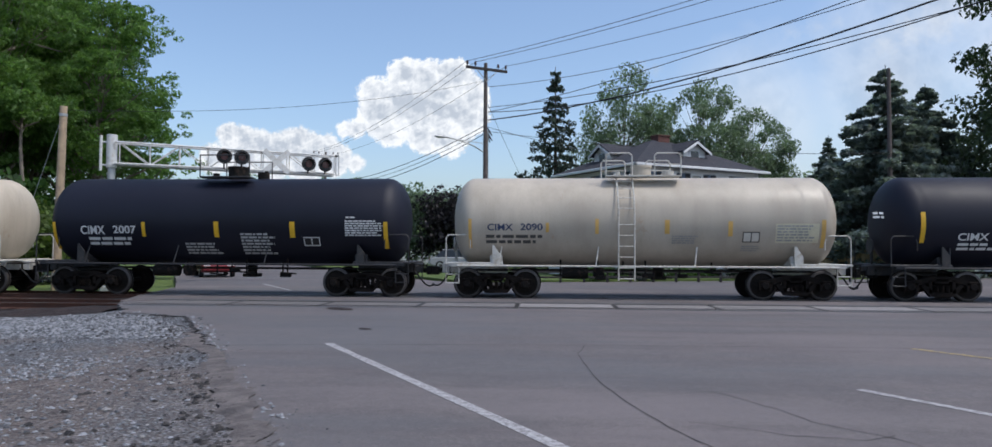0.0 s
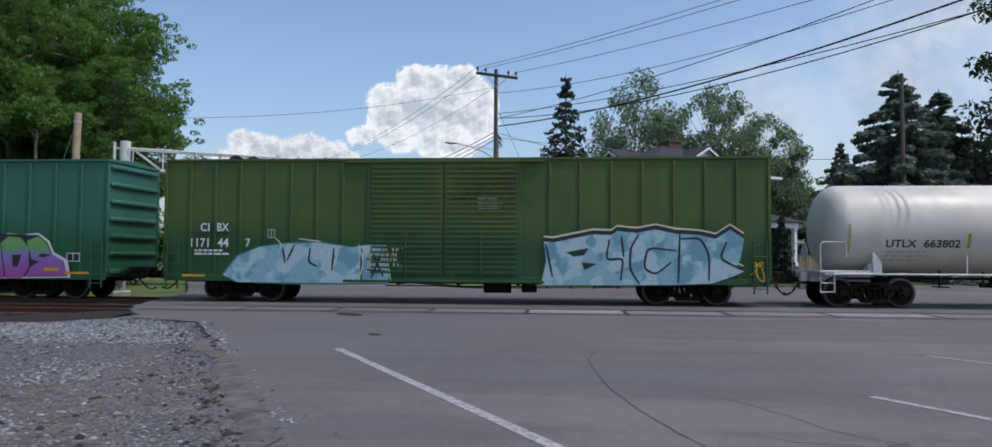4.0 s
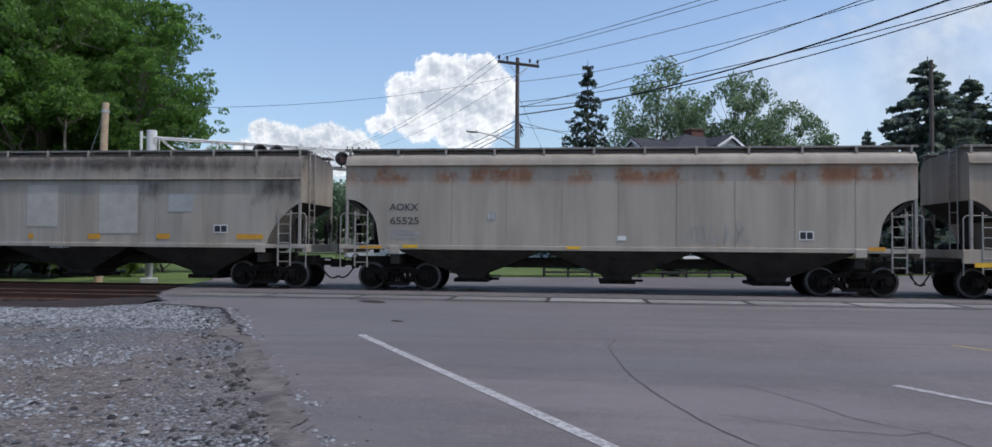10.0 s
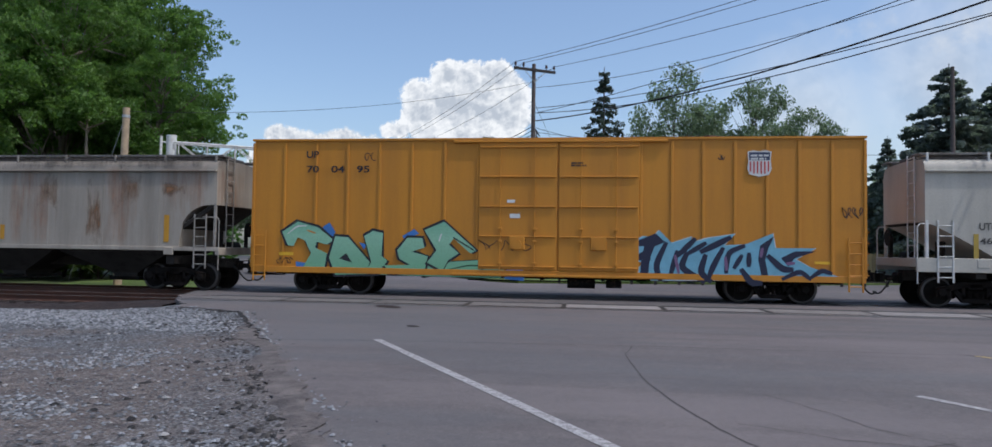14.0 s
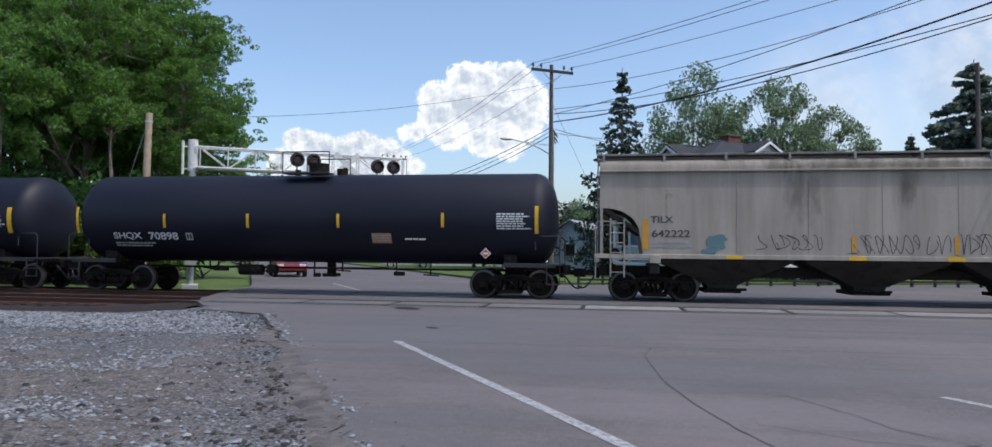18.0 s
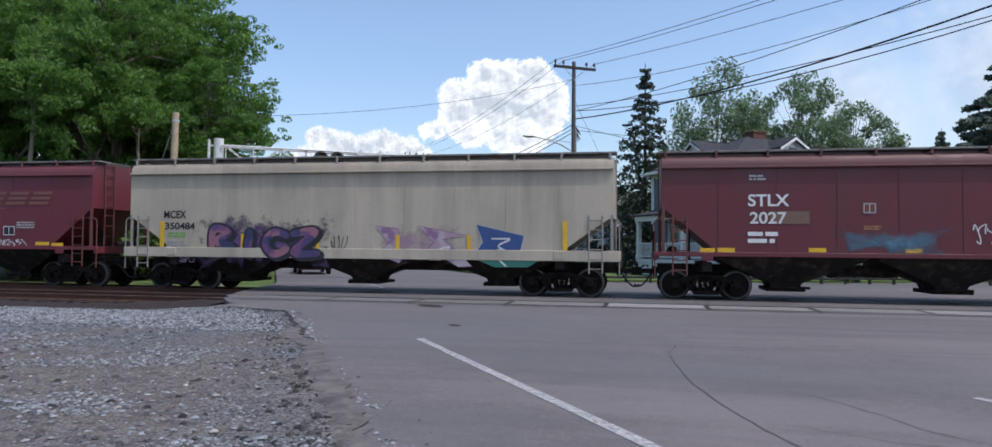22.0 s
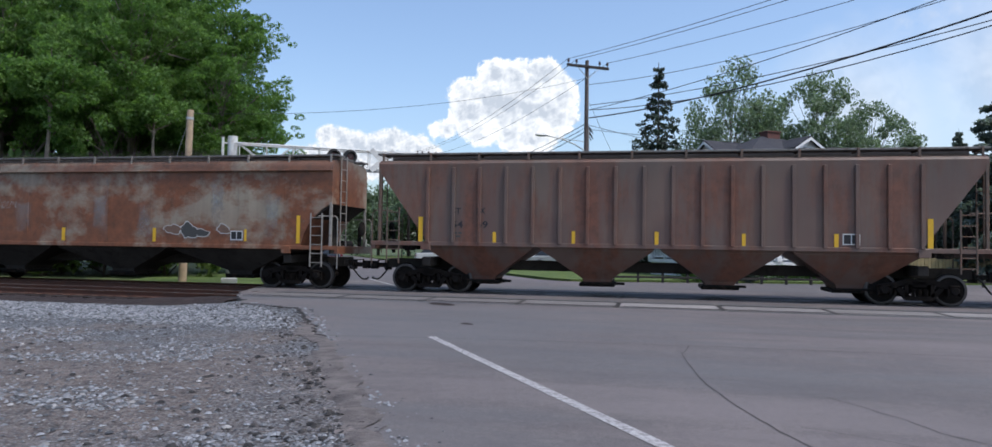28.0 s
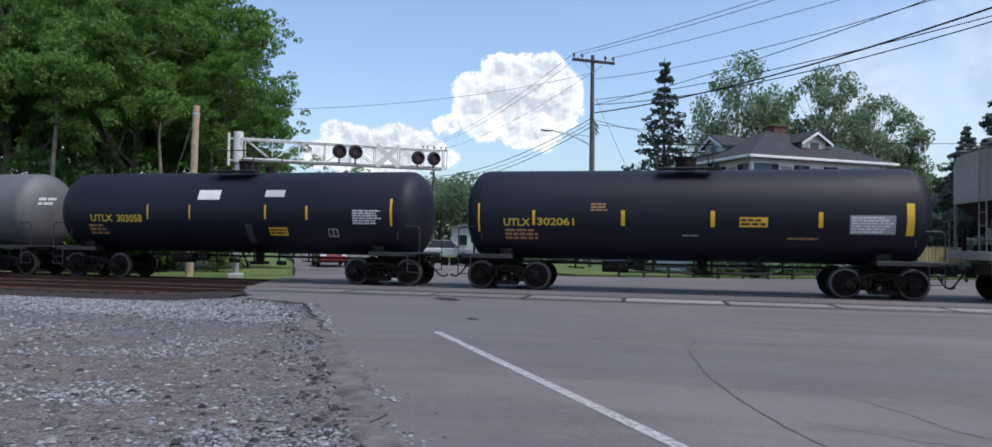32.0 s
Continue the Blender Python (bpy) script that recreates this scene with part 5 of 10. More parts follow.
# ---------------------------------------------------------------- covered hopper cars
def hopper_car(label, c, half, b, tx, paint, trim, items, bays=3, bay_f=0.49, top=4.28, board=4.68, cut=(3.0, 1.9, 2.2), sill_z=1.48, under=None, ribs=0, rail_posts=12, roofmat=None,
               lip=True, slope_top=None, sill_drop=0.0, sill_mat=None, bay_low=0.36, bay_mat=None, ladder_mat=None, bay_end=None, chord=None):
    """cut: height at the end, depth and roundness of the opening under the sloped ends. bay_end: where the bays begin."""
    car = car_root("covered_hopper_car", label, c, "covered hoppers of the train")
    running_gear(car, half, tx)
    W = 1.55
    cz, cd, cp = cut
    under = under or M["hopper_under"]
    roofmat = roofmat or paint
    sill_mat = sill_mat or paint
    ladder_mat = ladder_mat or trim

    def low(x):
        d = b - abs(x)
        if d >= cd:
            return sill_z
        u = 1 - d / cd
        if slope_top is not None and u < 1e-6:
            return sill_z
        return sill_z + (cz - sill_z) * (1 - (1 - u) ** cp) ** (1 / cp)

    xs = [-b + cd * (k / 14) ** 1.5 for k in range(15)]
    xs = xs + [-b + cd + (2 * b - 2 * cd) * k / 6 for k in range(1, 6)] + [-x for x in reversed(xs)]
    sh = []
    for x in xs:
        z0 = low(x)
        t = top
        if lip:
            side = [(-W, z0 + (t - 0.17 - z0) * k / 4) for k in range(5)]
            roof = [(-W + 0.015, t - 0.06), (-W + 0.05, t + 0.05), (-W + 0.11, t + 0.14), (-W + 0.24, t + 0.21), (-0.9, t + 0.25), (0, t + 0.27)]
        else:
            side = [(-W, z0 + (t + 0.02 - z0) * k / 4) for k in range(5)]
            roof = [(-W + 0.07, t + 0.1), (-W + 0.25, t + 0.16), (-0.75, t + 0.22), (0, t + 0.24)]
        prof = side + roof
        prof = prof + [(-y, z) for y, z in reversed(prof[:-1])]
        sh.append([(x, y, z) for y, z in prof])
    part("body_shell", MB().loft(sh), paint, car, smooth=30)
    # the sloped floor sheets inside the end openings
    for s in (-1, 1):
        mb = MB()
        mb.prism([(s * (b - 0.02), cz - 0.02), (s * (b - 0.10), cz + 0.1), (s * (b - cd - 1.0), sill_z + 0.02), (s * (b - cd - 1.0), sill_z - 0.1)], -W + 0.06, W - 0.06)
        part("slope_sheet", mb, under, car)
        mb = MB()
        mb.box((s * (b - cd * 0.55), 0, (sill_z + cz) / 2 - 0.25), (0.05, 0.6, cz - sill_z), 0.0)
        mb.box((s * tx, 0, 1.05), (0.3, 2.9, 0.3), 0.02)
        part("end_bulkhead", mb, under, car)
    # lip along the top of the side
    if lip:
        for e in (-1, 1):
            mb = MB().box((0, e * (W + 0.04), chord or top - 0.17), (2 * b, 0.11, 0.06), 0.012)
            part("top_chord", mb, paint, car)
    for e in (-1, 1):
        mb = MB().box((0, e * (W - 0.02), sill_z - 0.04 - sill_drop / 2), (2 * (half - 0.55), 0.1, 0.14 + sill_drop), 0.012)
        part("side_sill", mb, sill_mat, car)
    mb = MB().box((0, 0, 0.95), (2 * (half - 0.7), 0.42, 0.34), 0.02)
    part("centre_sill", mb, under, car)
    # weld seams or outside posts
    if ribs:
        for k in range(ribs):
            x = -b + cd + (2 * b - 2 * cd) * k / (ribs - 1)
            mb = MB().box((x, -W - 0.035, (low(x) + top) / 2 - 0.06), (0.11, 0.08, top - low(x) - 0.12), 0.012)
            part("side_post", mb, paint, car)
        mb = MB()
        for k in range(ribs):
            x = -b + cd + (2 * b - 2 * cd) * k / (ribs - 1)
            mb.box((x, W + 0.035, (low(x) + top) / 2 - 0.06), (0.11, 0.08, top - low(x) - 0.12), 0.012)
        part("far_posts", mb, paint, car)
    else:
        nseam = 10
        for k in range(1, nseam):
            x = -b + 2 * b * k / nseam
            z0 = low(x) + 0.02
            mb = MB().box((x, -W - 0.002, (z0 + top - 0.25) / 2), (0.022, 0.016, top - 0.25 - z0))
            part("weld_seam", mb, paint, car)
    # bays under the floor
    span = 2 * (b - (bay_end or cd)) + 0.5
    bw = span / bays
    for k in range(bays):
        x = -span / 2 + bw * (k + 0.5)
        w0, w1 = bw * bay_f, 0.42
        zt = sill_z - 0.02
        rings = []
        for z, w, d in ((zt, w0, W - 0.12), (zt - 0.18, w0 * 0.93, W - 0.16), (bay_low + 0.2, w1 + 0.06, 0.72), (bay_low + 0.05, w1, 0.66)):
            rings.append([(x - w, -d, z), (x + w, -d, z), (x + w, d, z), (x - w, d, z)])
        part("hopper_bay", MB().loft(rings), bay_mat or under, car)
        mb = MB()
        mb.box((x, 0, bay_low), (1.15, 1.55, 0.12), 0.02)
        mb.box((x + 0.62, 0, bay_low + 0.02), (0.5, 0.18, 0.08), 0.01)
        mb.tube((x - 0.5, -0.85, bay_low + 0.06), (x + 0.5, -0.85, bay_low + 0.06), 0.035, 8)
        part("outlet_gate", mb, M["steel_dark"], car)
    # ends: platform, posts, ladders, brake gear
    for s in (-1, 1):
        mb = MB()
        mb.box((s * (half - 0.62), 0, sill_z - 0.11), (0.16, 2 * W, 0.26), 0.015)
        mb.box((s * (half - 1.25), -0.95, sill_z - 0.02), (1.3, 0.6, 0.05), 0.01)
        mb.box((s * (half - 1.25), 0.95, sill_z - 0.02), (1.3, 0.6, 0.05), 0.01)
        part("end_platform", mb, sill_mat, car)
        for e in (-1, 1):
            mb = MB().box((s * (b - 0.05), e * (W - 0.04), (sill_z + cz) / 2), (0.09, 0.09, cz - sill_z + 0.1), 0.012)
            part("corner_post", mb, trim, car)
            mb = MB().path([(s * (half - 0.58), e * (W - 0.02), sill_z - 0.75), (s * (half - 0.58), e * (W - 0.02), sill_z + 0.95), (s * (half - 0.66), e * (W - 0.02), sill_z + 1.05),
                            (s * (b - 0.5), e * (W - 0.02), sill_z + 1.05)], 0.02, 6)
            part("end_handrail", mb, trim, car)
        ladder(car, s * (b - 0.55 if s > 0 else b - 0.55), -W - 0.03, sill_z - 0.7, sill_z + 1.15, 0.42, ladder_mat, 6)
        mb = MB()
        for e in (-1, 1):
            mb.box((s * (b + 0.07), e * 0.24 - 0.75, (1.3 + board) / 2), (0.03, 0.05, board - 1.3), 0.006)
        for k in range(9):
            z = 1.5 + (board - 1.6) * k / 8
            mb.tube((s * (b + 0.07), -0.99, z), (s * (b + 0.07), -0.51, z), 0.016, 6)
        part("end_ladder", mb, ladder_mat, car)
        mb = MB()
        mb.tube((s * (half - 0.55), 0.5, 2.15), (s * (half - 0.51), 0.5, 2.15), 0.27, 20)
        mb.box((s * (half - 0.62), 0.5, 1.75), (0.1, 0.14, 0.9), 0.01)
        mb.tube((s * (half - 1.2), 0.2, 1.55), (s * (half - 1.2), 0.95, 1.55), 0.16, 12)
        part("brake_gear", mb, M["steel_dark"], car)
        mb = MB()
        mb.box((s * (tx), -W + 0.0, sill_z - 0.12), (0.34, 0.09, 0.26), 0.015)
        part("jacking_pad", mb, sill_mat, car)
    # running board on brackets, hatches
    for e in (-1, 1):
        mb = MB().box((0, e * 1.1, board - 0.03), (2 * b + 0.2, 0.6, 0.06), 0.006)
        part("running_board", mb, M["board"], car)
    for k in range(rail_posts):
        x = -b + 0.12 + (2 * b - 0.24) * k / (rail_posts - 1)
        mb = MB()
        mb.box((x, -1.43, (board + top) / 2 - 0.02), (0.07, 0.04, board - top + 0.04), 0.006)
        mb.box((x, -1.1, board - 0.08), (0.06, 0.68, 0.05), 0.006)
        part("board_bracket", mb, trim, car)
    mb = MB()
    for k in range(rail_posts):
        x = -b + 0.12 + (2 * b - 0.24) * k / (rail_posts - 1)
        mb.box((x, 1.43, (board + top) / 2 - 0.02), (0.07, 0.04, board - top + 0.04), 0.006)
    part("far_brackets", mb, trim, car)
    # Dark hatch box stands for the shade beneath the running boards.
    mb = MB()
    mb.box((0, 0, (top + board) / 2 + 0.1), (2 * b - 0.3, 1.3, 0.25), 0.03)
    part("roof_trough", mb, M["board_shade"], car)
    surf = lambda px, pz: -W
    write(car, surf, items, 0.012 if not ribs else 0.012)
    return car


# ---------------------------------------------------------------- box cars
def box_car(label, c, half, b, tx, paint, items, top, low=0.72, posts=16, door=(-1.8, 1.9), split=0.0, door_ribs=9, trim=None, roof=None, end_ribs=7, rib_off=0.05, body_paint=None, plug=False):
    car = car_root("box_car", label, c, "boxcars of the train")
    running_gear(car, half, tx)
    W = 1.5
    trim = trim or paint
    mb = MB()
    mb.box((0, 0, (low + top) / 2 + 0.03), (2 * b, 2 * W, top - low - 0.06), 0.02)
    part("body_shell", mb, paint, car)
    rings = [[(x, -W - 0.06, top - 0.07), (x, -W - 0.06, top), (x, 0, top + 0.09), (x, W + 0.06, top), (x, W + 0.06, top - 0.07)] for x in (-b - 0.05, b + 0.05)]
    part("roof", MB().loft(rings), roof or paint, car)
    for e in (-1, 1):
        mb = MB().box((0, e * (W + 0.02), low + 0.07), (2 * b, 0.08, 0.2), 0.01)
        part("side_sill", mb, trim, car)
    d0, d1 = door
    for e in (-1, 1):
        for side in (-1, 1):
            a0, a1 = (-b, d0) if side < 0 else (d1, b)
            k = posts // 2
            for i in range(k + 1):
                x = a0 + (a1 - a0) * i / k
                mb = MB().box((x, e * (W + rib_off / 2), (low + top) / 2), (0.09, rib_off, top - low - 0.25), 0.01)
                if e < 0:
                    part("side_post", mb, paint, car)
    mb = MB()
    for i in range(posts + 1):
        mb.box((-b + 2 * b * i / posts, W + rib_off / 2, (low + top) / 2), (0.09, rib_off, top - low - 0.25), 0.01)
    part("far_posts", mb, paint, car)
    # two door leaves
    for a0, a1 in ((d0 + 0.05, split - 0.03), (split + 0.03, d1 - 0.05)):
        leaf = part("door", MB().box(((a0 + a1) / 2, -W - 0.03, (low + top) / 2 + 0.02), (a1 - a0, 0.06, top - low - 0.34), 0.012), paint, car)
        for k in range(door_ribs):
            z = low + 0.3 + (top - low - 0.6) * k / (door_ribs - 1)
            mb = MB().box(((a0 + a1) / 2, -W - (0.075 if not plug else 0.085), z), (a1 - a0 - 0.1, 0.035 if not plug else 0.06, 0.06 if not plug else 0.045), 0.01)
            part("door_rib", mb, paint, leaf)
        for f in (0.28, 0.72) if plug else (0.5,):
            xx = a0 + (a1 - a0) * f
            mb = MB()
            mb.tube((xx, -W - 0.12, low + 0.15), (xx, -W - 0.12, top - 0.25 if plug else low + 1.6), 0.022 if not plug else 0.013, 8)
            for z in (low + 0.4, low + 1.1, low + 1.5):
                mb.box((xx, -W - 0.1, z), (0.12, 0.08, 0.08), 0.01)
            part("lock_bar", mb, paint, leaf)
        if plug:
            mb = MB().box(((a0 + a1) / 2, -W - 0.09, low + 1.05), (0.5, 0.06, 0.42), 0.02)
            mb.tube(((a0 + a1) / 2, -W - 0.16, low + 1.0), ((a0 + a1) / 2, -W - 0.12, low + 1.0), 0.16, 14)
            part("door_lock", mb, paint, leaf)
    for z in (low + 0.02, top - 0.12):
        mb = MB().box(((d0 + d1) / 2, -W - 0.08, z), (d1 - d0 + 1.6, 0.07, 0.07), 0.01)
        part("door_track", mb, trim, car)
    for s in (-1, 1):
        for k in range(end_ribs):
            z = low + 0.25 + (top - low - 0.5) * k / (end_ribs - 1)
            part("end_rib", MB().box((s * (b + 0.05), 0, z), (0.12, 2 * W - 0.2, 0.17), 0.05), paint, car)
        mb = MB().box((s * (half - 0.75), 0, 0.92), (1.2, 0.6, 0.36), 0.02)
        part("draft_sill", mb, M["steel_dark"], car)
        # corner ladders and grab irons
        ladder(car, s * (b - 0.3), -W - 0.09, low - 0.3, low + 1.35, 0.4, paint, 5)
        mb = MB()
        for k in range(5):
            z = low + 0.2 + 0.33 * k
            mb.tube((s * (b + 0.14), -W + 0.1, z), (s * (b + 0.14), -W + 0.55, z), 0.015, 6)
        part("grab_iron", mb, paint, car)
        mb = MB()
        mb.tube((s * (b + 0.16), 0.55, 1.6), (s * (b + 0.2), 0.55, 1.6), 0.25, 18)
        if s < 0:
            part("brake_wheel", mb, M["steel_dark"], car)
    mb = MB()
    mb.box((0, 0, 0.72), (2 * (half - 1.0), 0.4, 0.22), 0.02)
    for k in range(-4, 5):
        mb.box((k * b / 5, 0, 0.66), (0.12, 2.6, 0.1), 0.01)
    part("centre_sill", mb, M["steel_dark"], car)
    mb = MB()
    mb.tube((0.8, -0.7, 0.52), (1.7, -0.7, 0.52), 0.18, 14)
    mb.box((2.3, -0.75, 0.5), (0.5, 0.3, 0.25), 0.03)
    mb.tube((-2.5, -0.8, 0.56), (2.5, -0.8, 0.56), 0.02, 6)
    part("brake_gear", mb, M["steel_dark"], car)
    surf = lambda px, pz: -W
    write(car, surf, items, rib_off + 0.012)
    return car
# ---------------------------------------------------------------- the cars of the train, from the front to the rear
M["board"] = surface("galvanised_running_board", (0.20, 0.19, 0.18), 0.6, 0.3, 0.2, 2, 40, 0.2, stain=(0.1, 0.07, 0.05))
# Shade beneath the hoppers is put into these dark underside colours.
M["hopper_under"] = surface("dusty_shaded_underside", (0.042, 0.037, 0.033), 0.85, 0, 0.3, 1.2, 24, 0.2, stain=(0.024, 0.02, 0.018))
M["dark_under"] = surface("dirty_shaded_underside", (0.022, 0.019, 0.018), 0.8, 0, 0.3, 1.2, 24, 0.2, stain=(0.07, 0.05, 0.04))
for k in ("truck", "wheel", "steel_dark", "hopper_under", "dark_under"):
    M[k].node_tree.nodes["Principled BSDF"].inputs["Specular IOR Level"].default_value = 0.12
M["placard_red"] = plain("red_placard", (0.42, 0.09, 0.06), 0.5)
M["tank_trim_dark"] = surface("black_painted_steel", (0.022, 0.022, 0.024), 0.55, 0, 0.2, 3, 30, 0.15, stain=(0.05, 0.04, 0.035))
M["tank_trim_light"] = surface("ivory_painted_steel", (0.55, 0.53, 0.48), 0.5, 0, 0.12, 3, 30, 0.1, stain=(0.35, 0.28, 0.2))
BLACK = [car_paint("black_tank_paint_%d" % k, (0.0085, 0.0095, 0.0185), 0.5, 0.15, (0.013, 0.013, 0.017), seed=3.0 * k, fade=0.25) for k in range(3)]
for m in BLACK:
    m.node_tree.nodes["Principled BSDF"].inputs["Specular IOR Level"].default_value = 0.28
IVORY = [car_paint("ivory_tank_paint_%d" % k, c, 0.45, g, (0.22, 0.17, 0.12), seed=11.0 * k + 2, rust=r, rust_col=(0.35, 0.2, 0.1), rust_size=0.8)
         for k, (c, g, r) in enumerate((((0.47, 0.415, 0.335), 0.30, 0.25), ((0.48, 0.42, 0.33), 0.34, 0.3), ((0.60, 0.56, 0.49), 0.16, 0.1)))]
GREEN_A = car_paint("olive_green_boxcar_paint", (0.066, 0.105, 0.016), 0.6, 0.3, (0.03, 0.04, 0.012), seed=5, second=(0.045, 0.095, 0.018), rust=0.2, low=(2.3, (0.011, 0.065, 0.014)), fade=0.04)
GREEN_B = car_paint("faded_green_boxcar_paint", (0.030, 0.130, 0.090), 0.6, 0.25, (0.012, 0.055, 0.033), seed=8, second=(0.04, 0.15, 0.108), low=(2.5, (0.010, 0.085, 0.032)), rust=0.15, fade=0.05)
YELLOW = car_paint("armour_yellow_paint", (0.53, 0.215, 0.014), 0.5, 0.3, (0.27, 0.10, 0.012), seed=2, fade=0.06)


def grey(name, base, seed, grime=0.4, rust=0.0, band=None, second=None, size=0.5, col=(0.24, 0.10, 0.045), soot=0.55, run=0.75, rust_max=1.0):
    return car_paint(name, base, 0.6, grime, (0.13, 0.11, 0.09), rust, col, size, band, seed, 0.1, second, soot, run, rust_max)


HOPPER = {
    "H": grey("warm_grey_hopper_paint", (0.356, 0.312, 0.262), 1, 0.45),
    "I": grey("stained_grey_hopper_paint", (0.385, 0.326, 0.262), 4, 0.6, 0.35, (1.4, 4.7), (0.345, 0.270, 0.200), soot=0.7, run=0.3, rust_max=0.6),
    "J": grey("rust_stained_grey_paint", (0.356, 0.312, 0.258), 7, 0.4, 0.80, (3.5, 4.1), size=1.0, col=(0.27, 0.105, 0.036), rust_max=0.9, soot=0.25),
    "K": grey("sooty_grey_hopper_paint", (0.327, 0.298, 0.258), 12, 0.6, 0.1, None, (0.36, 0.31, 0.25), soot=0.9),
    "L": grey("pale_grey_hopper_paint", (0.515, 0.484, 0.421), 15, 0.2, soot=0.3),
    "N": grey("rust_streaked_grey_paint", (0.376, 0.330, 0.275), 18, 0.5, 0.55, (1.6, 4.2), run=0.12, rust_max=0.8),
    "O": grey("dusty_grey_hopper_paint", (0.366, 0.321, 0.267), 21, 0.5, 0.15),
    "S": grey("cream_grey_hopper_paint", (0.45, 0.385, 0.30), 25, 0.3),
    "V": grey("light_grey_hopper_paint", (0.455, 0.419, 0.361), 28, 0.3),
    "X": grey("heavily_rusted_hopper_paint", (0.33, 0.285, 0.215), 31, 0.5, 0.93, None, (0.30, 0.235, 0.175), size=0.42, col=(0.175, 0.055, 0.020), soot=0.6, run=1.3, rust_max=0.95),
    "Y": grey("clean_grey_hopper_paint", (0.436, 0.391, 0.331), 35, 0.2, soot=0.3),
    "U": grey("brown_grey_rusted_paint", (0.20, 0.125, 0.075), 38, 0.45, 0.78, None, (0.25, 0.185, 0.125), 0.7, (0.17, 0.052, 0.022), run=0.14, rust_max=0.85),
    "W": grey("dark_brown_rusted_paint", (0.120, 0.072, 0.060), 41, 0.5, 0.75, None, (0.150, 0.092, 0.072), 0.7, (0.15, 0.052, 0.028), run=0.2, rust_max=0.8),
    "R": car_paint("oxide_red_paint_dull", (0.112, 0.018, 0.027), 0.55, 0.28, (0.09, 0.025, 0.025), seed=44, fade=0.05, soot=0.4),
    "T": car_paint("oxide_red_paint_bright", (0.132, 0.019, 0.031), 0.55, 0.2, (0.11, 0.027, 0.03), seed=47, fade=0.05, soot=0.3),
}
M["grey_trim"] = surface("grey_painted_steel", (0.28, 0.26, 0.235), 0.6, 0, 0.15, 3, 30, 0.15, stain=(0.17, 0.13, 0.10))
M["red_trim"] = surface("oxide_red_steel", (0.13, 0.04, 0.032), 0.6, 0, 0.2, 3, 30, 0.15, stain=(0.06, 0.03, 0.025))
M["brown_trim"] = surface("rusty_brown_steel", (0.12, 0.085, 0.065), 0.7, 0, 0.25, 3, 30, 0.2, stain=(0.16, 0.07, 0.04))
M["rust_top"] = surface("rust_brown_roof", (0.17, 0.075, 0.045), 0.8, 0, 0.3, 1.5, 24, 0.2, stain=(0.1, 0.08, 0.07))

# each car at the start: left and right end of its body, and the distance between its trucks
BODY = dict(A=(10.9, 23.3, 9.5), B=(-3.03, 9.38, 9.48), C=(-16.88, -4.6, 9.5), D=(-30.75, -18.55, 9.5), E=(-48.65, -32.3, 13.45), F=(-70, -50.45, 14.71),
            G=(-91.44, -72.05, 14.4), H=(-111.25, -93.21, 14.5), I=(-129.95, -112.83, 14.31), J=(-149.2, -131.41, 14.5), K=(-167.65, -150.72, 14.15), L=(-188.25, -169.17, 15.9),
            M=(-209.46, -189.92, 14.36), N=(-231.66, -210.76, 17.5), O=(-253.98, -233.08, 17.48), P=(-272.75, -255.4, 14.4), Q=(-291.7, -274.4, 14.51), R=(-310.4, -293.36, 14.3),
            S=(-329.05, -311.88, 13.75), T=(-347.6, -330.63, 14.34), U=(-367.4, -349.14, 15.25), V=(-385.3, -368.4, 14), W=(-405.2, -386.75, 15.06), X=(-424.4, -406.87, 14.19),
            Y=(-443.75, -425.9, 14.38), Z=(-459.55, -445.1, 11.39), a=(-475.5, -461, 11.5), b=(-490.4, -476.6, 10.6))
ORDER = "ABCDEFGHIJKLMNOPQRSTUVWXYZab"


def gap(k):
    """The middle, half the length over the couplers, half the body and the truck's place of car k."""
    l, r, sp = BODY[k]
    i = ORDER.index(k)
    front = BODY[ORDER[i - 1]][0] if i else r + 1.6
    rear = BODY[ORDER[i + 1]][1] if i + 1 < len(ORDER) else l - 1.6
    return (l + r) / 2, ((front + r) / 2 - (rear + l) / 2) / 2, (r - l) / 2, sp / 2


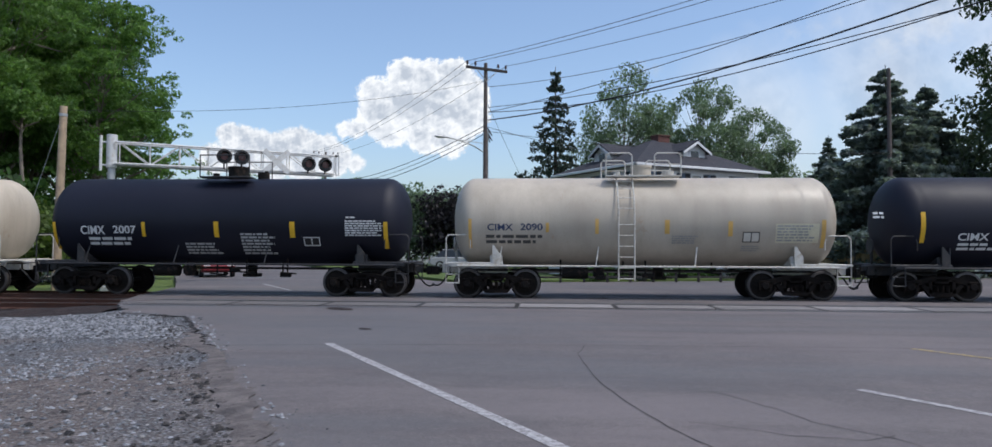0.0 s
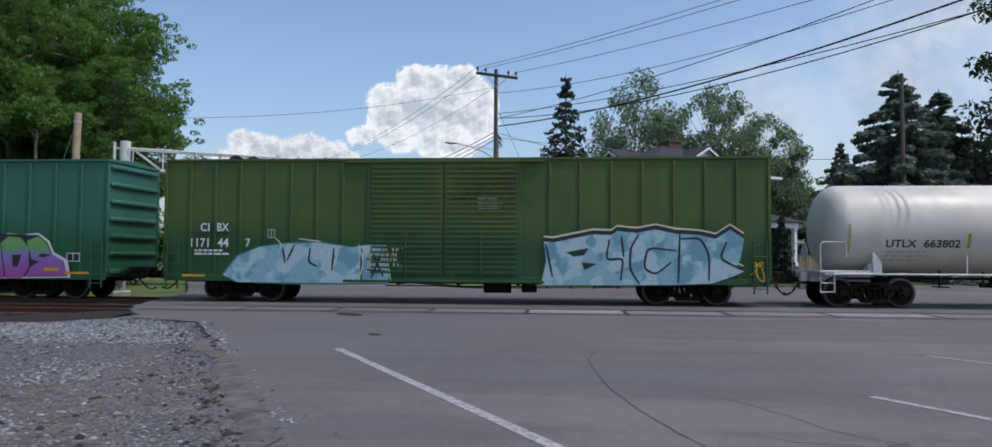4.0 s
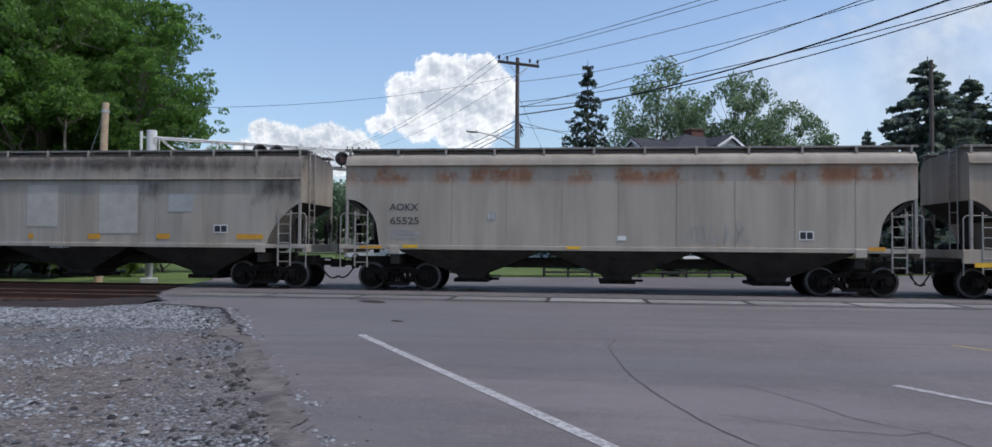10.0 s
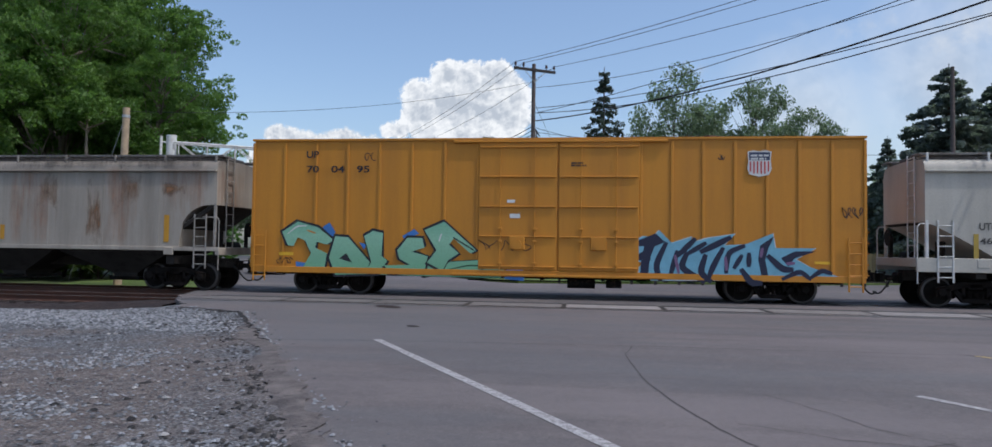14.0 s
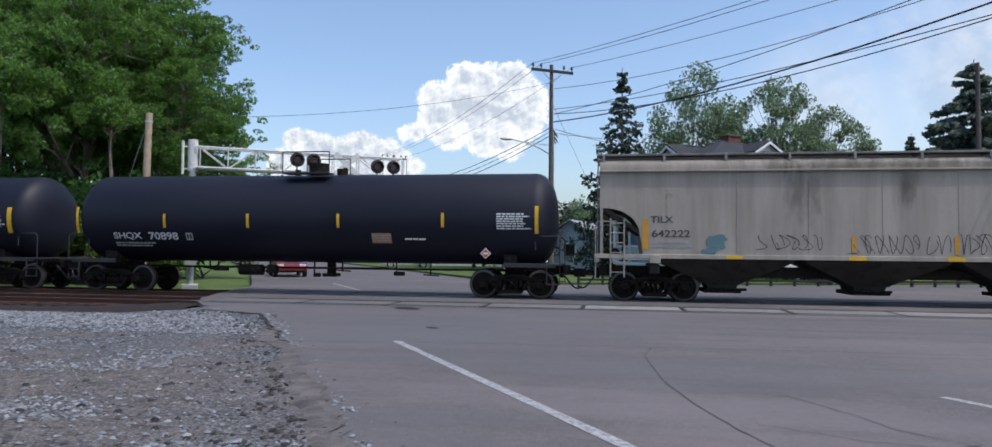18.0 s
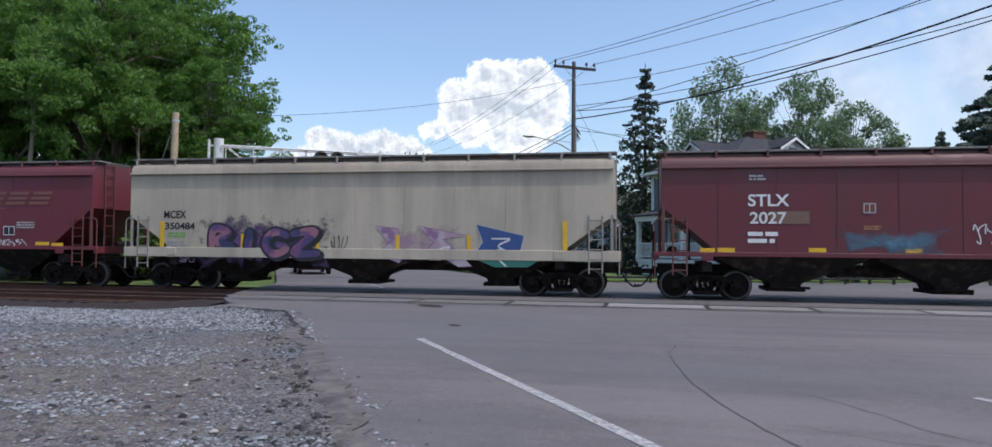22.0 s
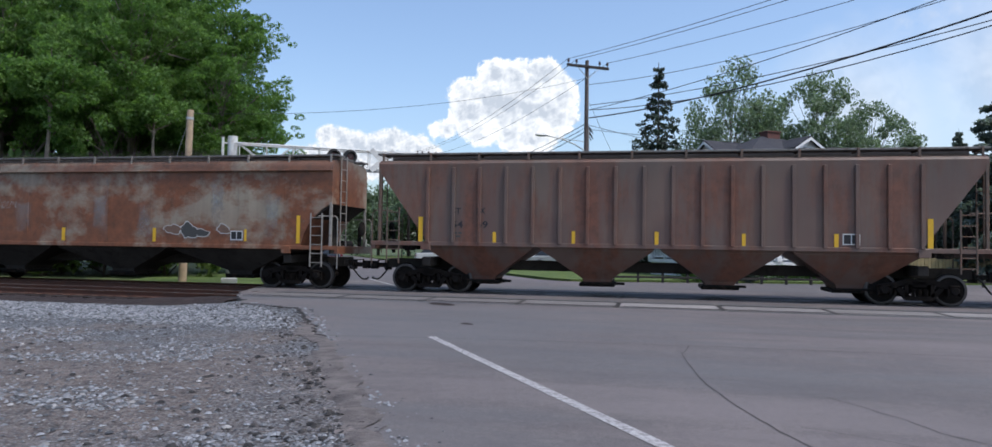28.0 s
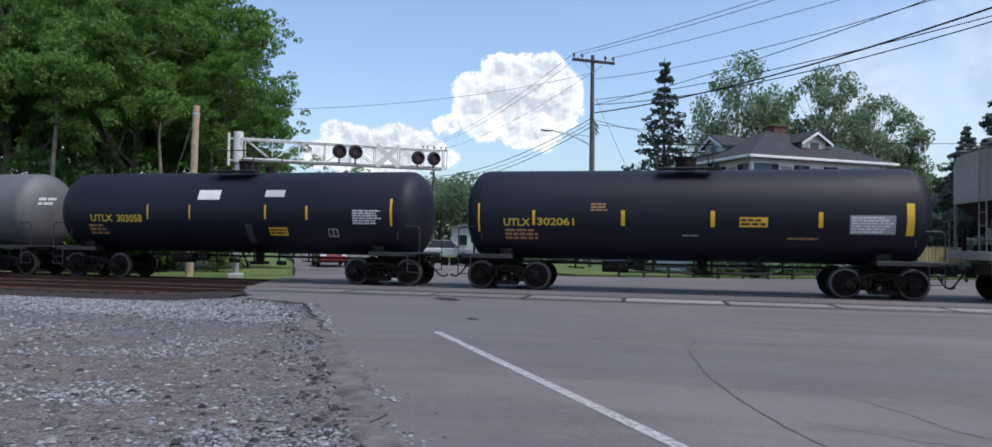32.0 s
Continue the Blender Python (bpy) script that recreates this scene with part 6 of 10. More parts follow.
DECALS = {
    "A": [
        ("text", "CIMX", -4.39, 1.92, -3.47, 2.15, "white_paint"), ("lines", -4.35, 1.6, -3.14, 1.87, 2, "white_paint"), ("lines", -6.96, 2.58, -6.61, 2.82, 2, "white_paint"),
        ("rect", -5.52, 1.85, -5.38, 2.8, "yellow_tape"),
    ],
    "B": [
        ("text", "CIMX", -5.01, 2.19, -4.19, 2.41, "navy"), ("text", "2090", -3.95, 2.2, -3.24, 2.42, "navy"), ("lines", -5.06, 1.75, -3.24, 2.09, 2, "grey_dark"),
        ("rect", -5.62, 1.62, -5.52, 2.57, "orange_faded"), ("rect", -3.14, 2.14, -3.04, 2.44, "orange_faded"), ("rect", -1.57, 2.09, -1.46, 2.57, "orange_faded"),
        ("rect", 0.61, 2.1, 0.76, 2.54, "orange_faded"), ("rect", 2.58, 2.03, 2.72, 2.5, "orange_faded"), ("rect", 5.43, 1.67, 5.56, 2.55, "orange_faded"),
        ("frame", 3.03, 1.84, 3.56, 2.17, "black_paint", "ivory"), ("panel", 4.04, 1.83, 5.36, 2.43, "cream", "grey_stencil", 6), ("lines", 3.02, 1.55, 3.66, 1.75, 3, "grey_stencil"),
        ("lines", 0.84, 1.78, 1.71, 2.06, 4, "grey_stencil"),
    ],
    "C": [
        ("text", "CIMX", -4.72, 2.03, -3.89, 2.32, "white_paint"), ("text", "2007", -3.6, 2.06, -2.81, 2.32, "white_paint"), ("lines", -4.48, 1.65, -2.84, 1.97, 2, "white_paint"),
        ("rect", -5.68, 1.54, -5.58, 2.44, "yellow_tape"), ("rect", -2.61, 1.96, -2.49, 2.44, "yellow_tape"), ("rect", -0.14, 1.94, 0.02, 2.46, "yellow_tape"),
        ("rect", 2.41, 1.94, 2.58, 2.46, "yellow_tape"), ("rect", 5.52, 1.59, 5.66, 2.46, "yellow_tape"), ("lines", -1.2, 1.37, 0.03, 1.78, 4, "grey_light"),
        ("lines", 0.74, 1.37, 1.91, 2.1, 7, "grey_light"), ("frame", 2.85, 1.67, 3.39, 1.96, "white_paint", "black_paint"), ("lines", 4.25, 1.99, 5.5, 2.52, 7, "white_paint"),
        ("lines", 4.28, 2.56, 4.67, 2.65, 1, "white_paint"),
    ],
    "D": [
        ("text", "CIMX", -4.45, 1.93, -3.64, 2.19, "black_paint"), ("text", "2035", -3.44, 1.95, -2.69, 2.19, "black_paint"), ("lines", -4.37, 1.63, -2.65, 1.86, 2, "grey_dark"),
        ("rect", -5.43, 1.57, -5.32, 2.46, "orange_faded"), ("rect", -2.42, 1.95, -2.3, 2.43, "orange_faded"), ("rect", -0.45, 1.97, -0.3, 2.44, "orange_faded"),
        ("rect", 1.19, 1.95, 1.35, 2.45, "orange_faded"), ("rect", 2.71, 1.96, 2.87, 2.45, "orange_faded"), ("rect", 5.55, 1.56, 5.69, 2.52, "orange_faded"),
        ("lines", -0.7, 1.5, 0.05, 1.94, 4, "grey_stencil"), ("lines", 1.31, 1.68, 2.45, 2.05, 4, "grey_stencil"), ("frame", 3.25, 1.67, 3.81, 1.94, "black_paint", "grey_dark"),
        ("lines", 2.83, 1.72, 3.08, 1.9, 2, "black_paint"), ("panel", 3.81, 1.82, 5.1, 2.4, "grey_light", "grey_stencil", 6),
    ],
    "E": [
        ("text", "UTLX", -6.44, 1.89, -5.53, 2.13, "black_paint"), ("text", "663802", -5.32, 1.89, -4.25, 2.13, "black_paint"), ("lines", -6.41, 1.44, -4.93, 1.82, 3, "grey_light"),
        ("rect", -7.55, 1.75, -7.51, 2.61, "dull_yellow"), ("rect", -4.05, 1.88, -3.96, 2.32, "dull_yellow"), ("rect", -1.43, 1.87, -1.32, 2.35, "dull_yellow"),
        ("rect", 1.48, 1.87, 1.61, 2.36, "dull_yellow"), ("rect", 4.27, 1.88, 4.42, 2.35, "dull_yellow"), ("rect", 7.23, 1.73, 7.49, 2.62, "dull_yellow"),
        ("panel", 2.21, 1.9, 3.04, 2.17, "yellow_tape", "black_paint", 2), ("scrawl", -1.88, 1.3, -0.08, 1.85, "black_paint", 3, 7, 0.07),
        ("scrawl", 4.31, 1.21, 6.77, 1.68, "black_paint", 5, 8, 0.07), ("scrawl", 2.42, 1.39, 2.67, 1.71, "black_paint", 6, 1, 0.05),
        ("panel", 5.95, 2.15, 7.12, 2.63, "grey_light", "grey_stencil", 5), ("diamond", 6.89, 1.44, 0.21),
    ],
    "F": [
        ("haze", -0.19, 2.98, 2.55, 4.69, "rust_dark", 0.5), ("haze", -0.61, 3.23, 1.21, 3.62, "rust_dark", 0.6),
        ("lines", 0.68, 3.04, 1.55, 3.51, 3, "grey_light"), ("scrawl", 9.17, 0.81, 9.58, 1.42, "yellow_tape", 8, 2, 0.06), ("rect", -8.61, 2.29, -8.17, 2.64, "deep_green"),
        ("rect", -8.04, 2.29, -7.51, 2.64, "deep_green"), ("text", "CI", -8.54, 2.33, -8.23, 2.6, "white_paint"), ("text", "BX", -7.97, 2.33, -7.57, 2.6, "white_paint"),
        ("text", "1171", -8.86, 1.81, -8.25, 2.09, "white_paint"), ("text", "44", -7.95, 1.81, -7.57, 2.1, "white_paint"), ("text", "7", -7.0, 1.82, -6.83, 2.09, "white_paint"),
        ("lines", -8.73, 1.53, -7.54, 1.75, 2, "white_paint"), ("frame", -6.25, 2.11, -6.0, 2.4, "grey_light", "deep_green"), ("rect", -9.15, 0.83, -8.36, 0.91, "orange_tape"),
        ("slab", "cream", [(2.78, 2.22), (3.07, 2.19), (4.34, 2.45), (4.91, 2.43), (5.08, 2.56), (5.70, 2.50), (6.27, 2.61), (6.89, 2.48), (7.62, 2.43), (8.13, 2.32), (8.57, 2.61), (8.99, 2.33), (8.88, 1.76), (8.75, 1.43), (8.97, 1.31), (8.63, 0.94), (8.02, 0.72), (6.91, 0.66), (5.10, 0.64), (2.69, 0.62), (2.85, 1.56)], "", 0),
        ("slab", "ink", [(2.78, 2.16), (3.07, 2.13), (4.34, 2.39), (4.91, 2.37), (5.08, 2.51), (5.70, 2.44), (6.27, 2.56), (6.89, 2.42), (7.62, 2.38), (8.13, 2.27), (8.57, 2.56), (8.99, 2.27), (8.88, 1.71), (8.75, 1.37), (8.97, 1.25), (8.63, 0.94), (8.02, 0.72), (6.91, 0.66), (5.10, 0.64), (2.69, 0.62), (2.85, 1.51)], "", 0),
        ("slab", "spray_ice", [(2.79, 2.03), (3.08, 2.00), (4.34, 2.26), (4.91, 2.24), (5.08, 2.37), (5.71, 2.31), (6.27, 2.42), (6.89, 2.29), (7.62, 2.25), (8.13, 2.13), (8.57, 2.42), (8.99, 2.14), (8.89, 1.57), (8.75, 1.24), (8.98, 1.12), (8.63, 0.96), (8.02, 0.74), (6.91, 0.69), (5.10, 0.66), (2.69, 0.64), (2.86, 1.37)], "", 0),
        ("slab", "ink", [(3.48, 1.69), (4.20, 1.83), (4.06, 1.60), (3.72, 1.55)], "", 0),
        ("slab", "ink", [(3.97, 1.38), (4.46, 1.33), (4.07, 1.13)], "", 0),
        ("brush", "ink", 0.075, [(4.85, 2.11), (4.73, 1.44), (5.29, 1.52), (5.19, 0.81)]),
        ("brush", "ink", 0.075, [(5.22, 2.19), (5.29, 1.55)]),
        ("brush", "ink", 0.075, [(5.76, 2.26), (5.50, 1.83), (5.48, 1.16), (5.78, 0.70)]),
        ("brush", "ink", 0.075, [(6.92, 1.75), (6.02, 1.86), (5.91, 1.19), (6.28, 1.00), (6.77, 1.40)]),
        ("brush", "ink", 0.075, [(7.03, 2.27), (6.97, 0.73)]),
        ("brush", "ink", 0.075, [(7.01, 2.12), (7.66, 2.16), (7.93, 1.62), (7.91, 0.83)]),
        ("brush", "ink", 0.075, [(8.46, 2.05), (8.24, 1.51), (8.93, 1.17)]),
        ("brush", "ink", 0.075, [(2.85, 1.94), (3.06, 0.90)]),
        ("slab", "spray_ice", [(-7.73, 0.90), (-7.26, 1.52), (-6.53, 1.81), (-5.67, 1.93), (-4.57, 1.97), (-3.48, 1.82), (-3.00, 1.89), (-2.39, 1.89), (-2.19, 0.89), (-2.24, 0.66), (-4.78, 0.66), (-7.23, 0.67)], "graf_forest", 0.07),
        ("brush", "ink", 0.07, [(-5.73, 1.79), (-5.65, 1.30)]),
        ("brush", "ink", 0.07, [(-5.35, 1.88), (-5.58, 1.38)]),
        ("brush", "ink", 0.07, [(-4.81, 1.79), (-4.87, 1.33), (-4.57, 1.19)]),
        ("brush", "ink", 0.07, [(-4.02, 1.79), (-4.08, 1.08)]),
        ("brush", "ink", 0.07, [(-3.11, 1.78), (-3.11, 0.74)]),
        ("brush", "ink", 0.07, [(-2.81, 1.78), (-2.39, 0.88)]),
        ("brush", "ink", 0.07, [(-2.39, 1.78), (-2.79, 0.81)]),
        ("brush", "ink", 0.07, [(-2.96, 1.45), (-2.29, 1.40)]),
        ("brush", "ink", 0.07, [(-2.95, 1.09), (-2.25, 1.04)]),
        ("brush", "cream", 0.04, [(-3.21, 1.91), (-3.03, 1.34), (-3.20, 0.67)]),
        ("brush", "cream", 0.04, [(-2.32, 1.90), (-2.13, 0.70)]),
        ("brush", "cream", 0.04, [(-3.86, 1.70), (-4.06, 1.03)]),
        ("brush", "cream", 0.04, [(-5.98, 2.11), (-5.77, 1.91), (-5.88, 1.55)]),
        ("brush", "cream", 0.04, [(-5.19, 2.09), (-4.45, 2.00)]),
        ("scrawl", -2.9, 1.15, -1.75, 1.85, "cream", 28, 6, 0.035),
    ],
    "G": [
        ("rect", -8.99, 2.71, -7.54, 3.91, "deep_green"), ("rect", -8.79, 2.24, -8.3, 2.62, "black_paint"), ("rect", -8.16, 2.25, -7.58, 2.62, "black_paint"),
        ("text", "CI", -8.73, 2.31, -8.37, 2.56, "white_paint"), ("text", "BX", -8.09, 2.31, -7.62, 2.56, "white_paint"), ("text", "150", -8.89, 1.85, -8.31, 2.07, "white_paint"),
        ("text", "27", -7.99, 1.85, -7.59, 2.08, "white_paint"), ("lines", -8.86, 1.45, -8.3, 1.78, 2, "white_paint"), ("haze", -8.42, 0.58, -2.54, 2.56, "graf_orange", 1.0),
        ("haze", -8.04, 0.78, -2.86, 2.44, "graf_orange", 1.0), ("haze", -7.82, 0.96, -4.87, 2.35, "graf_yellow", 0.9), ("splash", -7.82, 1.84, -3.19, 2.27, 33, "graf_orange", 6),
        
        ("slab", "ink", [(-7.76, 0.86), (-7.56, 2.07), (-7.14, 2.15), (-6.45, 2.14), (-6.10, 2.12), (-5.07, 2.17), (-3.88, 2.03), (-3.37, 1.81), (-2.96, 0.74), (-6.43, 0.74)], "", 0),
        ("slab", "graf_lime", [(-7.43, 2.02), (-7.10, 2.03), (-7.00, 1.66), (-7.07, 0.82), (-7.67, 0.82)], "", 0),
        ("slab", "graf_iris", [(-7.05, 1.83), (-6.24, 2.03), (-6.16, 0.79), (-6.73, 0.72), (-6.91, 1.40)], "", 0),
        ("slab", "graf_lime", [(-6.17, 2.07), (-5.84, 2.03), (-5.32, 1.34), (-5.07, 1.46), (-4.68, 1.42), (-4.21, 0.72), (-5.51, 0.70), (-5.35, 1.24), (-5.70, 1.58), (-6.15, 1.25)], "", 0),
        ("slab", "graf_jade", [(-5.70, 2.13), (-5.20, 2.13), (-5.10, 1.52), (-5.39, 1.45)], "", 0),
        ("slab", "graf_iris", [(-4.96, 1.50), (-4.43, 2.04), (-4.15, 1.97), (-4.62, 1.46)], "", 0),
        ("slab", "graf_jade", [(-6.16, 0.98), (-5.85, 1.31), (-5.51, 1.14), (-5.57, 0.69), (-6.16, 0.72)], "", 0),
        ("slab", "graf_jade", [(-4.54, 1.42), (-4.34, 1.83), (-4.03, 1.87), (-3.96, 0.75), (-4.45, 0.99)], "", 0),
        ("slab", "graf_iris", [(-4.18, 1.83), (-3.71, 1.92), (-3.24, 1.09), (-3.01, 0.76), (-3.96, 0.71), (-3.90, 1.42)], "", 0),
        ("brush", "cream", 0.03, [(-6.96, 1.79), (-6.85, 1.40), (-6.71, 0.73)]),
        ("brush", "cream", 0.03, [(-6.19, 2.05), (-6.12, 0.74)]),
        ("brush", "cream", 0.03, [(-5.71, 2.08), (-5.36, 1.40)]),
        ("brush", "cream", 0.03, [(-4.67, 1.44), (-4.19, 0.73)]),
        ("brush", "cream", 0.03, [(-4.18, 1.83), (-3.96, 1.47), (-3.96, 0.76)]),
        ("slab", "ink", [(-5.96, 1.24), (-5.84, 1.45), (-5.75, 1.24)], "", 0),
        ("slab", "ink", [(-4.04, 1.30), (-3.94, 1.51), (-3.89, 1.21)], "", 0),
        ("slab", "graf_white", [(2.84, 0.66), (2.84, 1.57), (3.10, 2.12), (3.67, 2.30), (4.06, 2.20), (4.53, 2.23), (5.08, 2.31), (5.54, 2.13), (5.93, 2.12), (6.24, 2.24), (6.73, 2.20), (7.31, 2.26), (7.71, 2.00), (7.89, 1.61), (8.38, 1.35), (8.50, 0.76)], "", 0),
        ("slab", "ink", [(2.92, 0.70), (2.95, 1.58), (3.16, 2.04), (3.74, 2.22), (5.15, 2.24), (7.31, 2.19), (7.65, 1.93), (7.83, 1.56), (8.42, 0.80)], "", 0),
        ("slab", "fade_bubble", [(3.05, 0.71), (3.11, 1.58), (3.28, 2.03), (3.68, 2.20), (4.04, 2.07), (4.33, 1.59), (4.42, 0.71)], "", 0),
        ("slab", "fade_bubble", [(4.18, 2.06), (4.65, 2.12), (4.80, 1.75), (4.67, 1.38), (5.06, 1.24), (5.30, 0.72), (4.48, 0.71), (4.43, 1.51)], "", 0),
        ("slab", "fade_bubble", [(4.84, 2.00), (5.07, 2.19), (5.40, 2.05), (5.50, 1.68), (5.52, 0.72), (5.38, 0.72), (5.09, 1.20), (4.79, 1.59)], "", 0),
        ("slab", "fade_bubble", [(5.58, 1.98), (5.94, 2.00), (6.14, 0.73), (5.60, 0.72)], "", 0),
        ("slab", "fade_bubble", [(5.98, 1.91), (6.25, 2.13), (6.68, 2.09), (6.99, 1.77), (7.01, 1.12), (6.79, 0.74), (6.20, 0.73)], "", 0),
        ("slab", "fade_bubble", [(6.92, 1.98), (7.31, 2.14), (7.61, 1.92), (7.80, 1.55), (8.25, 1.31), (8.39, 0.82), (6.90, 0.79), (7.08, 1.12), (7.37, 1.29), (7.10, 1.37)], "", 0),
        ("slab", "ink", [(3.68, 1.30), (3.80, 1.58), (3.97, 1.55), (4.06, 1.31)], "", 0),
        ("slab", "graf_white", [(3.73, 0.70), (3.81, 0.98), (3.90, 0.70)], "", 0),
        ("slab", "ink", [(6.41, 1.52), (6.73, 1.52), (6.62, 1.12), (6.43, 1.12)], "", 0),
        ("slab", "ink", [(7.33, 1.46), (7.45, 1.57), (7.81, 1.53), (7.52, 1.43)], "", 0),
        ("brush", "ink", 0.05, [(4.68, 1.59), (4.75, 1.41), (4.60, 1.36)]),
        ("lines", 0.88, 3.13, 1.76, 3.56, 3, "grey_light"), ("frame", 8.34, 1.3, 8.81, 1.59, "white_paint", "black_paint"), ("rect", -9.21, 0.8, -7.78, 0.91, "orange_tape"),
        ("rect", -0.32, 0.77, 0.15, 0.87, "orange_tape"), ("rect", 7.55, 0.98, 8.08, 1.09, "orange_tape"), ("rect", 8.28, 0.88, 9.15, 0.96, "orange_tape"),
        ("haze", -10.0, 2.39, -8.99, 3.55, "pale_blue", 1.0), ("haze", -2.69, 2.62, -0.22, 3.27, "rust_dark", 0.8), ("haze", -0.02, 2.64, 2.75, 3.28, "rust_dark", 0.8),
        ("haze", -2.68, 4.29, -0.21, 4.66, "rust_dark", 0.5), ("haze", 0.08, 4.32, 2.76, 4.65, "rust_dark", 0.5),
    ],
    "H": [
        ("text", "TILX", -7.63, 2.64, -6.93, 2.85, "grey_dark"), ("text", "55459", -7.58, 2.21, -6.69, 2.43, "grey_dark"), ("lines", -7.6, 1.72, -6.72, 2.1, 3, "grey_stencil"),
        ("rect", -7.78, 1.68, -7.63, 2.62, "orange_tape"), ("rect", -4.97, 1.69, -4.83, 2.15, "orange_tape"), ("rect", -1.74, 1.65, -1.53, 2.18, "orange_tape"),
        ("rect", 1.43, 1.72, 1.54, 2.17, "orange_tape"), ("rect", 4.53, 1.72, 4.7, 2.18, "orange_tape"), ("rect", 7.54, 1.67, 7.69, 2.64, "orange_tape"),
        ("haze", -5.23, 1.59, -1.22, 2.77, "pale_tag", 0.45), ("scrawl", -5.02, 1.7, -3.1, 2.67, "faded_purple", 41, 4, 0.04),
        ("scrawl", -3.27, 1.54, -2.26, 2.11, "faded_red", 42, 4, 0.05), ("scrawl", 0.01, 1.86, 0.72, 2.57, "faded_blue", 43, 3, 0.05),
        ("scrawl", 5.8, 1.79, 6.61, 2.58, "faded_blue", 44, 3, 0.05), ("scrawl", 1.63, 1.65, 3.34, 2.47, "grey_stencil", 45, 5, 0.05),
        ("scrawl", 2.14, 1.69, 2.74, 2.21, "faded_purple", 46, 2, 0.05), ("frame", 5.6, 1.76, 6.03, 2.04, "white_paint", "black_paint"),
    ],
    "I": [
        ("text", "AEX", -6.85, 2.48, -6.3, 2.69, "grey_dark"), ("text", "8974", -7.09, 2.16, -6.04, 2.37, "grey_dark"), ("rect", -7.05, 1.5, -6.15, 2.07, "pale_tag"),
        ("scrawl", -5.99, 1.52, -2.32, 2.16, "ink", 51, 17, 0.028), ("scrawl", -5.58, 1.55, -3.64, 1.95, "faded_brown", 52, 9, 0.07),
        ("scrawl", 1.1, 1.52, 2.9, 2.27, "faded_red", 53, 11, 0.028), ("scrawl", -0.49, 1.67, 0.9, 1.99, "faded_blue", 54, 9, 0.028),
        ("scrawl", 4.04, 1.62, 4.96, 1.86, "faded_brown", 55, 4, 0.04), ("frame", 5.0, 1.58, 5.45, 1.84, "black_paint", "grey_dark"), ("sill", -8.46, 0.98, -7.54, 1.12, "yellow_tape"),
        ("sill", -4.62, 1.0, -3.84, 1.11, "yellow_tape"), ("sill", -1.81, 0.98, -1.29, 1.1, "yellow_tape"), ("sill", 1.33, 1.02, 1.86, 1.14, "yellow_tape"),
        ("sill", 3.94, 1.03, 4.4, 1.12, "yellow_tape"), ("sill", 7.5, 0.99, 8.51, 1.14, "yellow_tape"), ("haze", 0.11, 2.85, 2.67, 4.37, "soot", 0.45),
        ("haze", -4.71, 3.47, -2.04, 4.38, "soot", 0.4), ("haze", 2.65, 3.9, 8.08, 4.44, "rust_dark", 0.7), ("haze", -8.03, 1.23, -1.77, 1.85, "soot", 0.4),
        ("haze", -5.77, 1.48, -1.99, 2.04, "soot", 0.5), ("haze", -0.92, 0.97, -0.26, 1.9, "soot", 0.4),
    ],
    "J": [
        ("text", "AOKX", -7.42, 2.63, -6.45, 2.86, "grey_dark"), ("text", "65525", -7.39, 2.18, -6.43, 2.42, "grey_dark"), ("lines", -7.35, 1.71, -6.34, 2.07, 3, "grey_stencil"),
        ("frame", 5.44, 1.76, 5.87, 2.03, "white_paint", "black_paint"), ("scrawl", 2.01, 1.67, 4.02, 2.28, "grey_stencil", 61, 7, 0.04), ("rect", -0.06, 1.71, 0.21, 1.85, "white_paint"),
        ("frame", -4.2, 2.34, -3.93, 2.58, "grey_stencil", "grey_light"), ("sill", -8.4, 1.39, -7.65, 1.48, "orange_tape"), ("sill", -6.96, 1.42, -6.46, 1.52, "yellow_tape"),
        ("sill", -1.65, 1.42, -1.21, 1.51, "yellow_tape"), ("sill", 7.45, 1.44, 7.94, 1.56, "orange_tape"),
    ],
    "K": [
        ("rect", -3.58, 2.08, -2.72, 2.7, "patch_grey"), ("rect", 3.81, 2.57, 4.7, 3.17, "patch_grey"), ("rect", 1.3, 1.83, 2.72, 3.48, "patch_pale"),
        ("rect", -1.37, 2.05, -0.22, 3.48, "patch_pale"), ("text", "CEFX", -5.63, 2.61, -4.76, 2.86, "grey_dark"), ("text", "12306", -5.67, 2.15, -4.71, 2.42, "grey_dark"),
        ("rect", -7.26, 1.6, -6.27, 1.76, "orange_tape"), ("rect", -3.95, 1.6, -3.57, 1.78, "orange_tape"), ("rect", -1.3, 1.62, -1.11, 1.8, "orange_tape"),
        ("rect", 0.91, 1.63, 1.36, 1.81, "orange_tape"), ("rect", 3.42, 1.65, 3.88, 1.83, "orange_tape"), ("rect", 6.25, 1.66, 7.17, 1.83, "orange_tape"),
        ("frame", 5.44, 1.87, 5.93, 2.14, "white_paint", "black_paint"), ("lines", -0.48, 1.3, 0.3, 1.4, 1, "grey_stencil"), ("haze", -8.76, 3.89, 8.73, 4.67, "soot", 0.85),
        ("haze", -4.14, 2.45, -2.41, 4.32, "soot", 0.5), ("haze", 2.71, 2.67, 4.11, 4.18, "soot", 0.55), ("haze", 6.64, 2.68, 8.73, 4.16, "soot", 0.6),
        ("haze", -6.95, 1.78, -4.1, 3.28, "soot", 0.35),
    ],
    "L": [
        ("rect", -7.17, 1.43, 0.33, 2.2, "patch_grey"), ("text", "UTCX", -8.05, 2.35, -7.34, 2.57, "grey_dark"), ("text", "46466", -8.04, 1.94, -7.16, 2.13, "grey_dark"),
